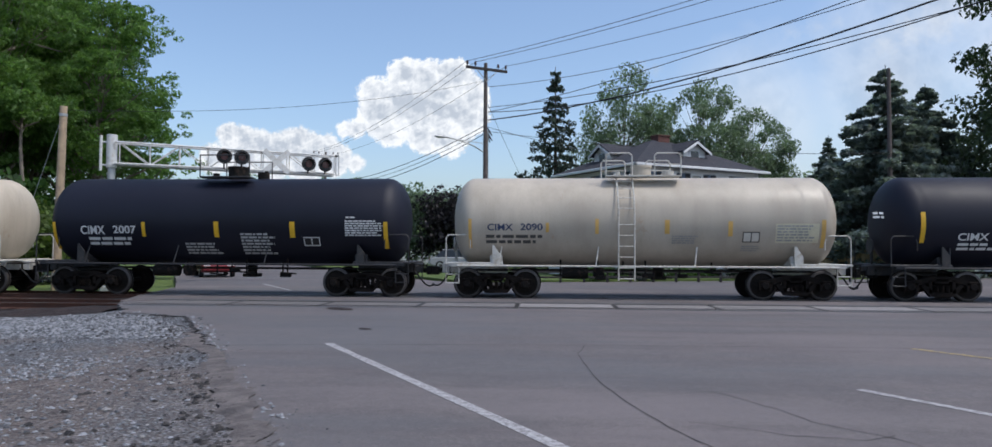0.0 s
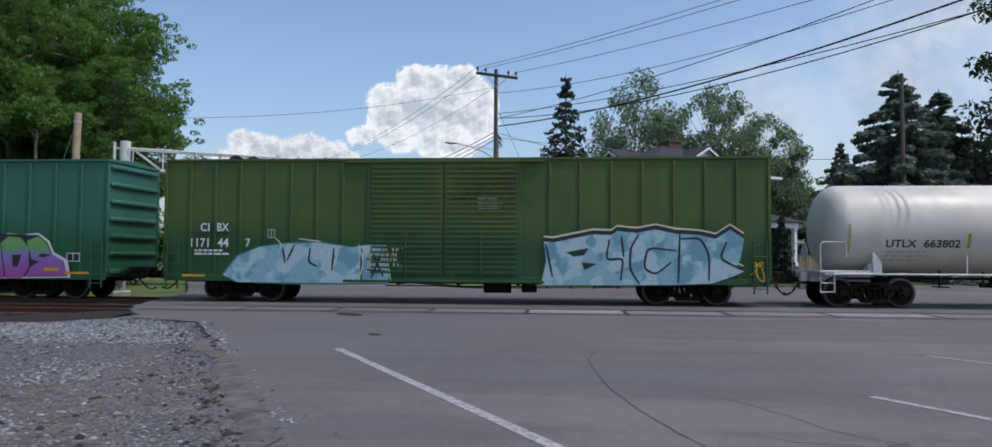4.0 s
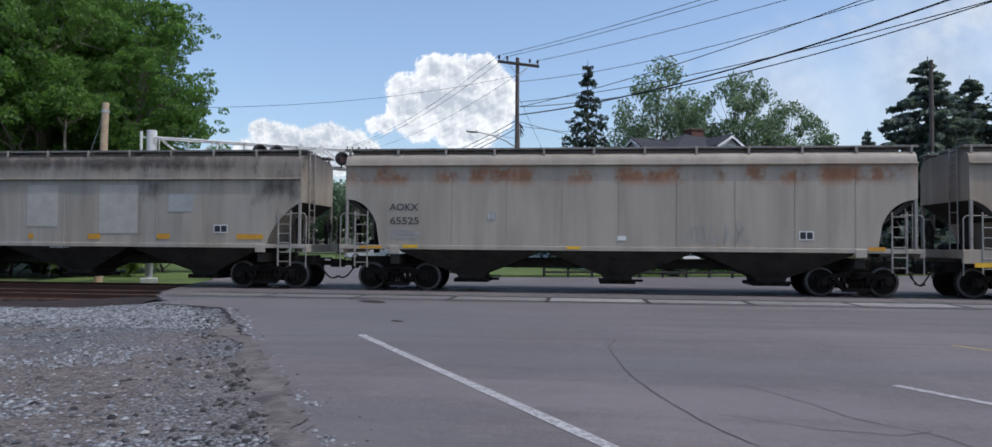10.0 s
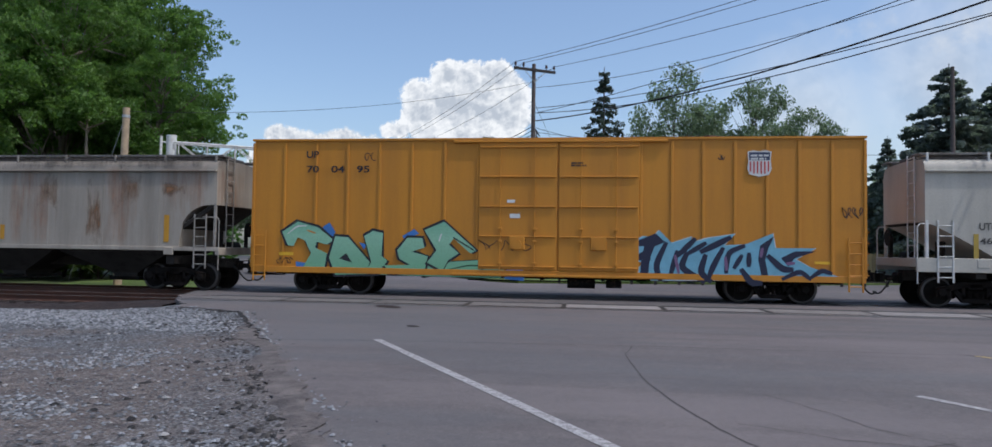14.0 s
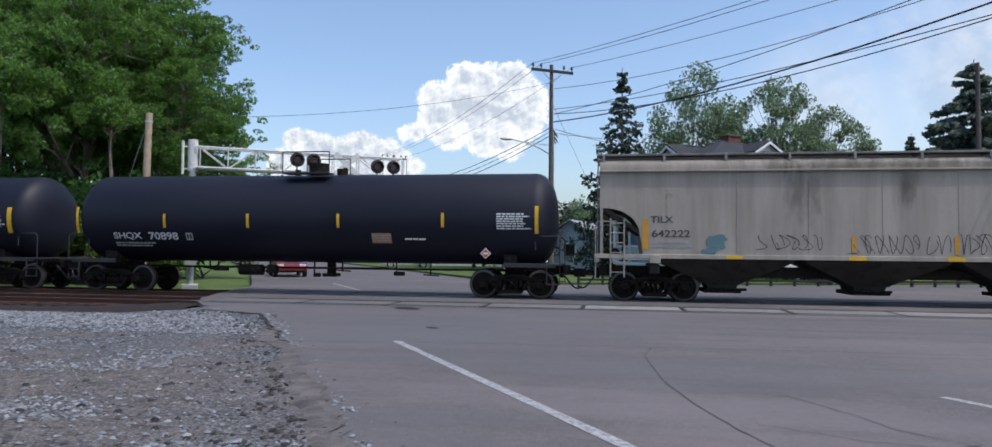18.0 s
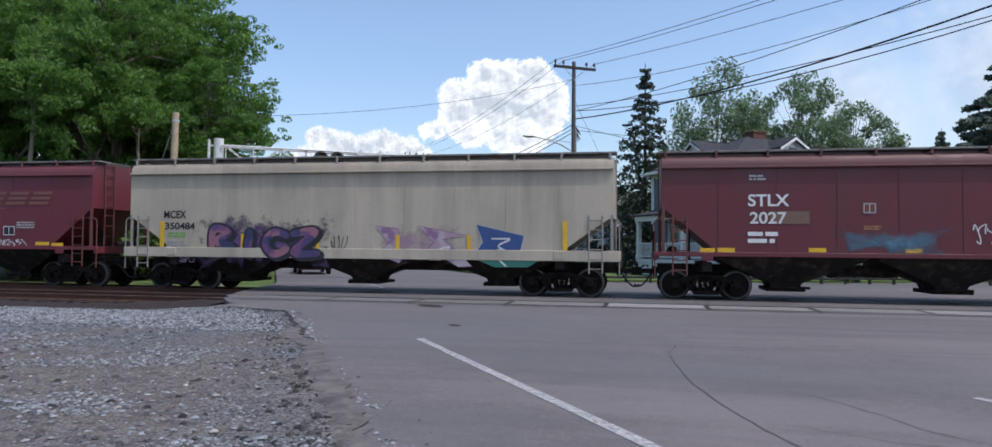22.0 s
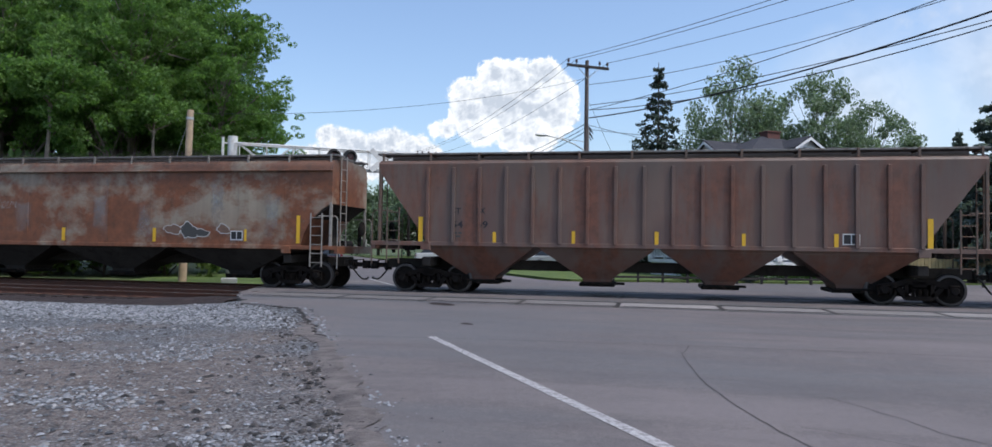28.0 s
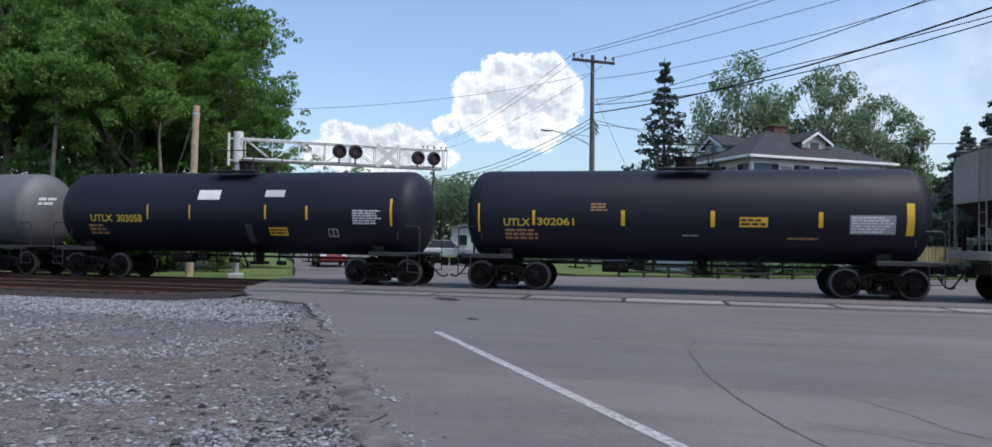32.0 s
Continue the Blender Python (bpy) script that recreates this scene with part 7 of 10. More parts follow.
        ("rect", -8.21, 1.37, -8.07, 2.24, "dull_yellow"), ("rect", -5.53, 1.43, -5.4, 1.82, "dull_yellow"), ("rect", -2.79, 1.42, -2.67, 1.88, "dull_yellow"),
        ("rect", -0.04, 1.45, 0.09, 1.9, "dull_yellow"), ("rect", 2.78, 1.37, 2.91, 1.84, "orange_tape"), ("rect", 5.43, 1.38, 5.54, 1.88, "orange_tape"),
        ("rect", 7.97, 1.4, 8.09, 2.33, "orange_tape"), ("scrawl", 2.31, 1.45, 3.2, 1.84, "faded_purple", 71, 5, 0.05), ("scrawl", -2.01, 1.51, -1.56, 1.89, "pale_tag", 72, 2, 0.05),
        ("frame", 7.45, 1.66, 7.89, 1.92, "white_paint", "black_paint"), ("rect", 7.18, 1.7, 7.41, 2.0, "grey_stencil"), ("lines", 4.57, 1.27, 5.19, 1.39, 1, "grey_stencil"),
    ],
    "M": [
        ("text", "UP", -7.91, 4.54, -7.48, 4.77, "ink"), ("text", "70", -7.89, 4.05, -7.47, 4.28, "ink"), ("text", "04", -7.04, 4.05, -6.59, 4.28, "ink"),
        ("text", "95", -6.16, 4.05, -5.73, 4.28, "ink"), ("shield", 6.32, 3.93, 7.04, 4.75),
        ("slab", "graf_blue", [(-7.30, 2.22), (-7.06, 2.39), (-6.85, 2.08), (-6.95, 1.86)], "", 0),
        ("slab", "graf_blue", [(-4.57, 1.97), (-4.17, 2.20), (-4.00, 2.05), (-4.50, 1.86)], "", 0),
        ("slab", "graf_blue", [(-8.20, 1.08), (-7.72, 1.02), (-7.87, 0.84), (-8.18, 0.81)], "", 0),
        ("slab", "graf_blue", [(-6.03, 1.74), (-5.78, 1.69), (-5.85, 1.50)], "", 0),
        ("slab", "graf_blue", [(-1.15, 1.03), (-0.61, 1.06), (-0.55, 0.58), (-1.18, 0.63)], "", 0),
        ("slab", "fade_mint", [(-5.35, 0.83), (-3.24, 1.13), (-2.01, 1.22), (-1.62, 1.33), (-1.17, 1.00), (-1.30, 0.66), (-5.35, 0.69)], "ink", 0.085),
        ("slab", "fade_mint", [(-8.70, 2.06), (-8.16, 2.41), (-7.45, 2.22), (-6.89, 1.80), (-7.14, 1.65), (-7.49, 1.74), (-7.54, 1.55), (-7.13, 1.36), (-7.20, 0.84), (-7.97, 0.85), (-7.68, 1.36), (-7.89, 1.78), (-8.15, 1.88), (-8.29, 1.59), (-8.49, 1.61)], "ink", 0.085),
        ("slab", "fade_mint", [(-6.85, 1.94), (-6.40, 1.90), (-5.65, 1.10), (-5.79, 0.70), (-6.82, 0.66), (-7.05, 1.22)], "ink", 0.085),
        ("slab", "fade_mint", [(-5.86, 1.95), (-5.57, 2.13), (-5.22, 2.06), (-5.26, 1.30), (-5.05, 1.16), (-5.35, 0.73), (-5.84, 0.70), (-5.60, 1.10)], "ink", 0.085),
        ("slab", "fade_mint", [(-4.73, 1.50), (-4.40, 1.91), (-3.90, 1.91), (-3.82, 1.60), (-4.25, 1.46), (-3.70, 1.32), (-3.81, 0.84), (-4.96, 0.72), (-5.16, 1.00), (-4.29, 1.03), (-4.65, 1.22)], "ink", 0.085),
        ("slab", "fade_mint", [(-3.83, 2.17), (-3.17, 2.45), (-2.11, 1.53), (-2.30, 1.43), (-2.85, 1.90), (-3.01, 1.71), (-2.68, 1.43), (-3.03, 1.20), (-3.21, 0.85), (-3.73, 1.12), (-3.42, 1.52)], "ink", 0.085),
        ("slab", "ink", [(-6.70, 1.20), (-6.46, 1.38), (-6.26, 1.07)], "", 0),
        ("brush", "ink", 0.05, [(-2.87, 1.94), (-2.16, 1.52)]),
        ("brush", "graf_white", 0.05, [(-8.50, 2.00), (-8.18, 2.26), (-7.85, 2.27)]),
        ("brush", "graf_white", 0.05, [(-3.35, 1.80), (-3.26, 2.06)]),
        ("brush", "graf_orange", 0.05, [(-7.83, 2.12), (-7.53, 2.03)]),
        ("brush", "deep_green", 0.04, [(-3.04, 0.89), (-2.29, 1.07), (-1.35, 0.97)]),
        ("brush", "deep_green", 0.04, [(-2.95, 0.76), (-2.10, 0.89), (-1.26, 0.83)]),
        ("brush", "deep_green", 0.04, [(-2.01, 1.17), (-1.82, 0.71)]),
        ("slab", "graf_sky", [(2.18, 1.40), (3.12, 1.50), (2.52, 1.69), (3.20, 2.07), (3.46, 2.01), (3.67, 2.25), (4.05, 1.86), (4.68, 2.06), (4.57, 1.85), (5.14, 2.02), (5.96, 2.16), (5.63, 1.80), (6.29, 1.85), (7.07, 2.19), (7.15, 1.74), (8.33, 1.75), (7.75, 1.41), (8.15, 1.18), (9.07, 0.87), (6.70, 0.75), (3.47, 0.68), (2.96, 0.98), (3.21, 1.23)], "graf_white", 0.025),
        ("slab", "graf_night", [(2.18, 1.41), (2.94, 1.45), (3.32, 1.66), (3.43, 1.31), (2.75, 1.29)], "", 0),
        ("slab", "graf_night", [(2.64, 1.74), (3.09, 1.95), (3.56, 2.15), (3.85, 1.88), (3.53, 1.74), (3.39, 1.38), (3.32, 0.70), (3.09, 0.81), (3.11, 1.24), (3.21, 1.74)], "", 0),
        ("slab", "graf_night", [(7.12, 2.11), (6.70, 1.81), (6.64, 1.38), (6.77, 0.74), (6.98, 0.69), (6.85, 1.38), (6.95, 1.74)], "", 0),
        ("slab", "graf_night", [(8.35, 1.66), (7.72, 1.65), (7.31, 1.44), (7.53, 1.18), (7.72, 1.44)], "", 0),
        ("brush", "graf_night", 0.19, [(3.89, 1.88), (3.56, 1.16), (3.71, 0.66)]),
        ("brush", "graf_night", 0.17, [(4.23, 1.63), (4.02, 0.86)]),
        ("brush", "graf_night", 0.18, [(4.78, 2.01), (4.23, 1.45)]),
        ("brush", "graf_night", 0.20, [(4.53, 1.59), (4.32, 1.09), (5.07, 0.66)]),
        ("brush", "graf_night", 0.16, [(5.10, 1.88), (4.53, 1.52)]),
        ("brush", "graf_night", 0.20, [(5.84, 2.06), (5.37, 1.81), (4.91, 1.58)]),
        ("brush", "graf_night", 0.18, [(5.61, 1.74), (5.31, 1.16), (5.14, 0.72)]),
        ("brush", "graf_night", 0.20, [(5.08, 1.52), (4.91, 0.96), (5.26, 0.66)]),
        ("brush", "graf_night", 0.17, [(6.26, 1.81), (5.75, 1.59), (5.69, 0.94)]),
        ("brush", "graf_night", 0.15, [(6.17, 1.52), (5.92, 1.09)]),
        ("brush", "graf_night", 0.20, [(6.13, 1.09), (6.43, 0.66), (6.77, 0.66)]),
        ("brush", "graf_night", 0.16, [(6.37, 1.59), (6.37, 1.15)]),
        ("brush", "graf_night", 0.20, [(6.91, 1.52), (7.36, 1.09), (7.68, 1.09)]),
        ("brush", "graf_night", 0.15, [(7.34, 0.79), (7.87, 1.06), (8.19, 0.79)]),
        ("brush", "graf_night", 0.15, [(8.19, 0.86), (8.50, 1.09), (8.80, 0.98)]),
        ("brush", "graf_plum", 0.10, [(4.15, 1.49), (4.27, 0.91)]),
        ("brush", "graf_plum", 0.10, [(6.77, 1.74), (6.72, 1.45)]),
        ("brush", "graf_plum", 0.10, [(7.46, 1.27), (7.72, 1.29)]),
        ("brush", "graf_plum", 0.10, [(5.67, 1.45), (5.71, 1.02)]),
        ("scrawl", -2.04, 1.55, -0.32, 1.87, "ink", 85, 5, 0.035), ("scrawl", 9.02, 2.67, 9.7, 2.99, "ink", 86, 4, 0.04),
        ("scrawl", -8.92, 1.01, -8.25, 1.21, "ink", 87, 4, 0.03), ("rect", -8.79, 1.28, -8.28, 1.38, "yellow_tape"), ("rect", 8.29, 1.27, 8.74, 1.35, "yellow_tape"),
        ("rect", -1.13, 3.08, -0.87, 3.18, "white_paint"), ("rect", -1.04, 2.59, -0.7, 2.73, "white_paint"), ("scrawl", -5.89, 4.45, -5.54, 4.7, "ink", 88, 2, 0.04),
        ("scrawl", 5.38, 4.47, 5.68, 4.71, "ink", 89, 2, 0.04), ("lines", 0.91, 4.24, 1.42, 4.4, 2, "ink"),
    ],
    "N": [
        ("text", "TILX", -8.8, 2.52, -8.13, 2.73, "grey_dark"), ("text", "640737", -8.82, 2.06, -7.66, 2.31, "grey_dark"), ("rect", -9.09, 1.64, -8.97, 2.58, "orange_tape"),
        ("rect", -6.32, 1.73, -6.23, 2.11, "orange_tape"), ("rect", -2.72, 1.71, -2.64, 2.12, "orange_tape"), ("lines", -8.8, 1.69, -7.98, 1.95, 2, "grey_stencil"),
        ("frame", -6.98, 2.28, -6.76, 2.55, "grey_stencil", "grey_light"), ("rect", 8.56, 1.66, 8.75, 2.59, "orange_tape"), ("rect", 2.34, 1.69, 2.51, 2.2, "orange_tape"),
        ("haze", 5.6, 1.37, 6.29, 3.89, "rust_streak", 0.95), ("haze", 8.33, 3.2, 9.51, 3.78, "rust_streak", 0.9), ("haze", 3.65, 2.56, 4.56, 4.11, "rust_streak", 0.7),
        ("haze", 6.78, 2.8, 7.78, 4.29, "rust_streak", 0.6), ("haze", 2.13, 4.16, 11.19, 4.78, "soot", 0.7),
    ],
    "O": [
        ("text", "TILX", -8.87, 2.49, -8.18, 2.7, "grey_dark"), ("text", "642222", -8.84, 2.04, -7.67, 2.27, "grey_dark"), ("lines", -8.81, 1.7, -7.57, 1.95, 2, "grey_stencil"),
        ("rect", -9.13, 1.67, -8.94, 2.59, "orange_tape"), ("rect", -2.97, 1.62, -2.85, 2.1, "orange_tape"), ("rect", -0.14, 1.58, -0.01, 2.11, "orange_tape"),
        ("rect", 2.55, 1.67, 2.67, 2.1, "orange_tape"), ("rect", 6.08, 1.69, 6.19, 2.12, "orange_tape"), ("rect", 8.74, 1.65, 8.98, 2.63, "orange_tape"),
        ("splash", -7.18, 1.49, -6.18, 2.13, 91, "faded_teal", 4), ("scrawl", -5.79, 1.68, -3.82, 2.13, "ink", 92, 6, 0.026), ("scrawl", -3.07, 1.58, -0.34, 2.14, "ink", 93, 8, 0.026),
        ("scrawl", -0.03, 1.59, 0.95, 2.19, "ink", 94, 4, 0.026), ("scrawl", 0.99, 1.7, 1.89, 2.08, "grey_dark", 95, 4, 0.026), ("scrawl", 2.29, 1.61, 3.61, 2.04, "ink", 96, 5, 0.026),
        ("scrawl", 4.02, 1.59, 5.35, 2.29, "grey_dark", 97, 7, 0.026), ("scrawl", 5.89, 1.64, 6.83, 2.37, "ink", 98, 5, 0.026), ("frame", 6.87, 1.66, 7.33, 2.03, "white_paint", "patch_grey"),
        ("rect", 5.73, 1.69, 6.0, 1.82, "white_paint"), ("sill", -6.6, 1.39, -6.11, 1.49, "yellow_tape"), ("sill", -3.07, 1.38, -2.57, 1.5, "yellow_tape"),
        ("sill", -0.34, 1.38, 0.13, 1.52, "yellow_tape"), ("sill", 2.35, 1.39, 2.83, 1.5, "yellow_tape"), ("sill", 5.89, 1.4, 6.36, 1.51, "yellow_tape"),
        ("haze", -5.0, 2.3, -3.6, 4.5, "soot", 0.42), ("haze", -1.82, 2.66, -1.03, 4.46, "soot", 0.42), ("haze", 0.87, 2.52, 1.59, 4.43, "soot", 0.42),
        ("haze", 7.31, 3.05, 8.59, 4.36, "soot", 0.6), ("haze", 3.18, 2.96, 3.96, 4.41, "soot", 0.5), ("haze", -8.32, 4.01, 9.06, 4.6, "soot", 0.6),
    ],
    "P": [
        ("text", "SHQX", -6.98, 1.84, -5.9, 2.1, "white_paint"), ("text", "70898", -5.62, 1.85, -4.5, 2.11, "white_paint"), ("lines", -7.0, 1.6, -5.3, 1.78, 2, "grey_light"), ("frame", -4.2, 1.85, -3.95, 2.09, "white_paint", "black_paint"),
        ("rect", -8.38, 2.07, -8.28, 2.99, "yellow_tape"), ("rect", -5, 2.27, -4.9, 2.75, "yellow_tape"), ("rect", -1.89, 2.28, -1.79, 2.76, "yellow_tape"),
        ("rect", 1.36, 2.3, 1.46, 2.76, "yellow_tape"), ("rect", 4.95, 2.32, 5.05, 2.79, "yellow_tape"), ("rect", 8.03, 2.13, 8.15, 3.02, "yellow_tape"),
        ("panel", 2.55, 1.79, 3.23, 2.12, "rust_panel", "grey_stencil", 3), ("lines", 6.79, 2.25, 7.93, 2.8, 7, "white_paint"), ("diamond", 6.43, 1.48, 0.18),
        ("lines", 3.72, 1.88, 4.6, 1.98, 1, "grey_light"),
    ],
    "Q": [
        ("text", "SHPX", -6.51, 1.83, -5.68, 2.08, "white_paint"), ("text", "215142", -5.51, 1.84, -4.43, 2.08, "white_paint"), ("lines", -6.5, 1.57, -4.49, 1.76, 2, "grey_light"),
        ("rect", -8.06, 2.02, -7.99, 2.95, "yellow_tape"), ("rect", -5.03, 2.17, -4.92, 2.68, "yellow_tape"), ("rect", -1.68, 2.18, -1.56, 2.67, "yellow_tape"),
        ("rect", 1.26, 2.2, 1.39, 2.69, "yellow_tape"), ("rect", 4.87, 2.2, 5.0, 2.7, "yellow_tape"), ("rect", 7.78, 2.05, 7.97, 2.98, "yellow_tape"),
        ("panel", 2.66, 1.74, 3.18, 2.03, "rust_panel", "grey_stencil", 3), ("lines", 6.47, 2.18, 7.7, 2.7, 7, "white_paint"), ("diamond", 6.58, 1.48, 0.21),
        ("frame", -3.96, 1.85, -3.69, 2.09, "white_paint", "black_paint"), ("lines", 3.07, 1.64, 4.47, 1.72, 1, "rust_panel"), ("lines", -0.31, 3.67, 0.03, 3.8, 1, "white_paint"),
    ],
    "R": [
        ("rect", -5.33, 2.38, -4.19, 2.76, "faded_brown"), ("text", "STLX", -5.95, 2.91, -4.76, 3.28, "white_paint"), ("text", "2027", -5.9, 2.38, -4.84, 2.74, "white_paint"),
        ("lines", -5.96, 1.76, -4.9, 2.18, 2, "white_paint"), ("rect", -7.37, 1.51, -6.92, 1.63, "yellow_tape"), ("rect", -6.85, 1.51, -6.34, 1.64, "yellow_tape"),
        ("rect", -4.22, 1.53, -3.73, 1.66, "yellow_tape"), ("rect", -1.56, 1.54, -1.09, 1.66, "yellow_tape"), ("rect", 1.08, 1.54, 1.57, 1.66, "yellow_tape"),
        ("rect", 3.73, 1.55, 4.2, 1.66, "yellow_tape"), ("rect", 6.27, 1.51, 6.75, 1.69, "yellow_tape"), ("rect", 6.81, 1.5, 7.29, 1.65, "yellow_tape"),
        ("haze", -3.56, 1.42, -0.3, 2.28, "faded_sky", 0.95), ("haze", -3.34, 1.5, -0.51, 2.15, "faded_sky", 0.9), ("scrawl", 0.11, 1.81, 1.67, 2.37, "white_paint", 102, 6, 0.045),
        ("lines", -2.68, 2.2, -2.13, 2.34, 2, "rust_panel"), ("lines", 1.94, 1.9, 2.79, 2.38, 4, "rust_panel"), ("frame", 4.75, 1.87, 5.22, 2.21, "white_paint", "black_paint"),
        ("lines", 5.31, 2.08, 6.12, 2.39, 3, "grey_light"), ("frame", -2.69, 2.7, -2.35, 3.0, "grey_light", "red_field"), ("lines", -5.92, 3.69, -5.39, 3.89, 2, "grey_light"),
        ("rect", 6.35, 1.84, 6.62, 1.96, "pale_tag"), ("lines", 3.19, 1.86, 3.69, 2.02, 2, "grey_light"),
    ],
    "S": [
        ("text", "MCEX", -7.23, 2.53, -6.35, 2.8, "black_paint"), ("text", "350484", -7.17, 2.13, -6.0, 2.38, "black_paint"), ("lines", -7.06, 1.84, -6.26, 2.06, 2, "graf_green"),
        ("lines", -7.1, 1.49, -6.25, 1.75, 2, "grey_stencil"), ("haze", -6.28, 0.73, -0.55, 2.76, "graf_night", 1.0), ("haze", -6.03, 0.83, -0.78, 2.65, "graf_violet", 1.0),
        ("wild", -5.48, 1.14, -1.33, 2.29, "BIGZ", "spray_violet", "ink", 21, 0.24), ("haze", 0.32, 0.96, 4.04, 2.44, "graf_pink", 0.6),
        ("slab", "spray_pink", [(0.70, 2.27), (1.52, 2.16), (1.43, 1.52), (1.80, 1.36), (1.53, 1.06), (0.81, 1.33), (1.20, 1.72)], "graf_plum", 0.03),
        ("slab", "spray_pink", [(2.20, 2.28), (3.81, 1.96), (3.03, 1.86), (3.39, 1.54), (4.02, 0.98), (3.57, 0.95), (2.90, 1.35), (2.27, 1.29), (2.76, 1.73)], "graf_plum", 0.03),
        ("slab", "graf_deep", [(4.17, 2.33), (5.74, 1.97), (5.61, 1.45), (4.89, 1.55), (4.68, 1.34), (4.10, 1.33), (4.39, 1.76)], "grey_light", 0.04),
        ("slab", "graf_forest", [(4.13, 1.33), (4.79, 1.34), (5.33, 1.50), (6.24, 1.19), (5.87, 0.96), (4.79, 0.95), (4.24, 1.16)], "", 0),
        ("brush", "graf_white", 0.06, [(4.67, 1.87), (5.38, 1.88), (4.81, 1.64), (5.49, 1.32)]),
        ("brush", "graf_white", 0.06, [(4.79, 1.31), (5.17, 0.98)]),
        ("brush", "graf_white", 0.05, [(2.95, 1.53), (3.34, 1.63), (3.01, 1.38)]),
        ("scrawl", -0.94, 1.33, -0.2, 1.96, "ink", 115, 3, 0.035), ("scrawl", -6.62, 0.98, -5.94, 1.26, "faded_purple", 116, 3, 0.04), ("rect", -7.37, 1.34, -7.19, 2.42, "yellow_tape"),
        ("rect", -4.22, 1.44, -4.06, 1.99, "yellow_tape"), ("rect", -1.42, 1.4, -1.29, 1.96, "yellow_tape"), ("rect", 1.42, 1.43, 1.56, 1.98, "yellow_tape"),
        ("rect", 3.86, 1.41, 3.99, 1.99, "yellow_tape"), ("rect", 6.99, 1.41, 7.14, 2.45, "yellow_tape"),
    ],
    "T": [
        ("rect", -4.98, 2.39, -4.21, 2.76, "faded_brown"), ("text", "STLX", -5.98, 2.96, -4.81, 3.28, "white_paint"), ("text", "2111", -5.93, 2.41, -5.02, 2.74, "white_paint"),
        ("lines", -5.99, 1.81, -5.04, 2.16, 2, "white_paint"), ("rect", -7.36, 1.53, -6.88, 1.65, "yellow_tape"), ("rect", -6.84, 1.53, -6.39, 1.66, "yellow_tape"),
        ("rect", -4.28, 1.53, -3.83, 1.65, "yellow_tape"), ("rect", -1.61, 1.53, -1.22, 1.65, "yellow_tape"), ("rect", 1.05, 1.54, 1.5, 1.65, "yellow_tape"),
        ("rect", 3.71, 1.54, 4.17, 1.65, "yellow_tape"), ("rect", 6.14, 1.53, 6.73, 1.65, "yellow_tape"), ("rect", 6.82, 1.49, 7.33, 1.62, "yellow_tape"),
        ("scrawl", -2.01, 1.75, -1.16, 2.2, "white_paint", 121, 6, 0.03), ("scrawl", -0.48, 1.82, 0.6, 2.15, "white_paint", 122, 7, 0.028), ("scrawl", 0.75, 1.86, 1.7, 2.1, "white_paint", 125, 6, 0.026),
        ("scrawl", 4.39, 1.5, 5.7, 1.73, "white_paint", 123, 6, 0.04), ("scrawl", -4.97, 1.51, -4.2, 1.75, "white_paint", 124, 4, 0.03),
        ("lines", -2.86, 1.87, -2.05, 2.35, 4, "rust_panel"), ("lines", 1.84, 1.89, 2.67, 2.35, 4, "rust_panel"), ("frame", 4.74, 1.89, 5.23, 2.23, "white_paint", "black_paint"),
        ("frame", -2.72, 2.73, -2.48, 2.99, "grey_light", "red_field"), ("slabs", 2.8, 3.03, 6.8, 3.51, "faded_logo"), ("lines", -5.98, 3.67, -5.47, 3.88, 2, "grey_light"),
        ("lines", 5.31, 2.14, 6.14, 2.41, 3, "grey_light"),
    ],
    "U": [
        ("text", "ST", -6.6, 2.63, -6.27, 2.84, "ink"), ("text", "LX", -5.7, 2.63, -5.35, 2.84, "ink"), ("text", "54", -6.61, 2.15, -6.19, 2.39, "ink"),
        ("text", "04", -5.76, 2.16, -5.34, 2.39, "ink"), ("lines", -6.61, 1.81, -6.19, 2.04, 2, "grey_dark"), ("lines", -5.75, 1.81, -5.34, 2.05, 2, "grey_dark"),
        ("rect", -7.77, 1.56, -7.58, 2.5, "yellow_tape"), ("rect", -5.18, 1.58, -5.04, 2.07, "yellow_tape"), ("rect", -2.64, 1.6, -2.51, 2.08, "yellow_tape"),
        ("rect", -0.08, 1.6, 0.07, 2.1, "yellow_tape"), ("rect", 2.48, 1.63, 2.6, 2.09, "yellow_tape"), ("rect", 5.07, 1.63, 5.2, 2.1, "yellow_tape"),
        ("rect", 7.58, 1.63, 7.73, 2.59, "yellow_tape"), ("frame", 5.36, 1.79, 5.81, 2.1, "white_paint", "black_paint"), ("rect", -7.31, 1.76, -7.02, 1.91, "grey_dark"),
        ("rect", -0.56, 1.77, -0.31, 1.91, "pale_tag"),
    ],
    "V": [
        ("text", "CAIX", -6.32, 2.74, -5.57, 2.98, "black_paint"), ("text", "520148", -6.34, 2.27, -5.23, 2.53, "black_paint"), ("lines", -6.34, 1.64, -5.51, 1.91, 2, "grey_stencil"),
        ("rect", -7.23, 1.66, -7.08, 2.62, "yellow_tape"), ("rect", -4.38, 1.64, -4.28, 2.13, "yellow_tape"), ("frame", -4.5, 2.5, -4.26, 2.76, "grey_stencil", "grey_light"),
        ("rect", 0.69, 1.61, 0.85, 2.04, "yellow_tape"), ("rect", 3.52, 1.63, 3.67, 2.12, "yellow_tape"), ("rect", 6.36, 1.63, 6.56, 2.54, "yellow_tape"),
        ("lines", 4.65, 1.74, 5.18, 2.14, 3, "grey_stencil"),
    ],
    "W": [
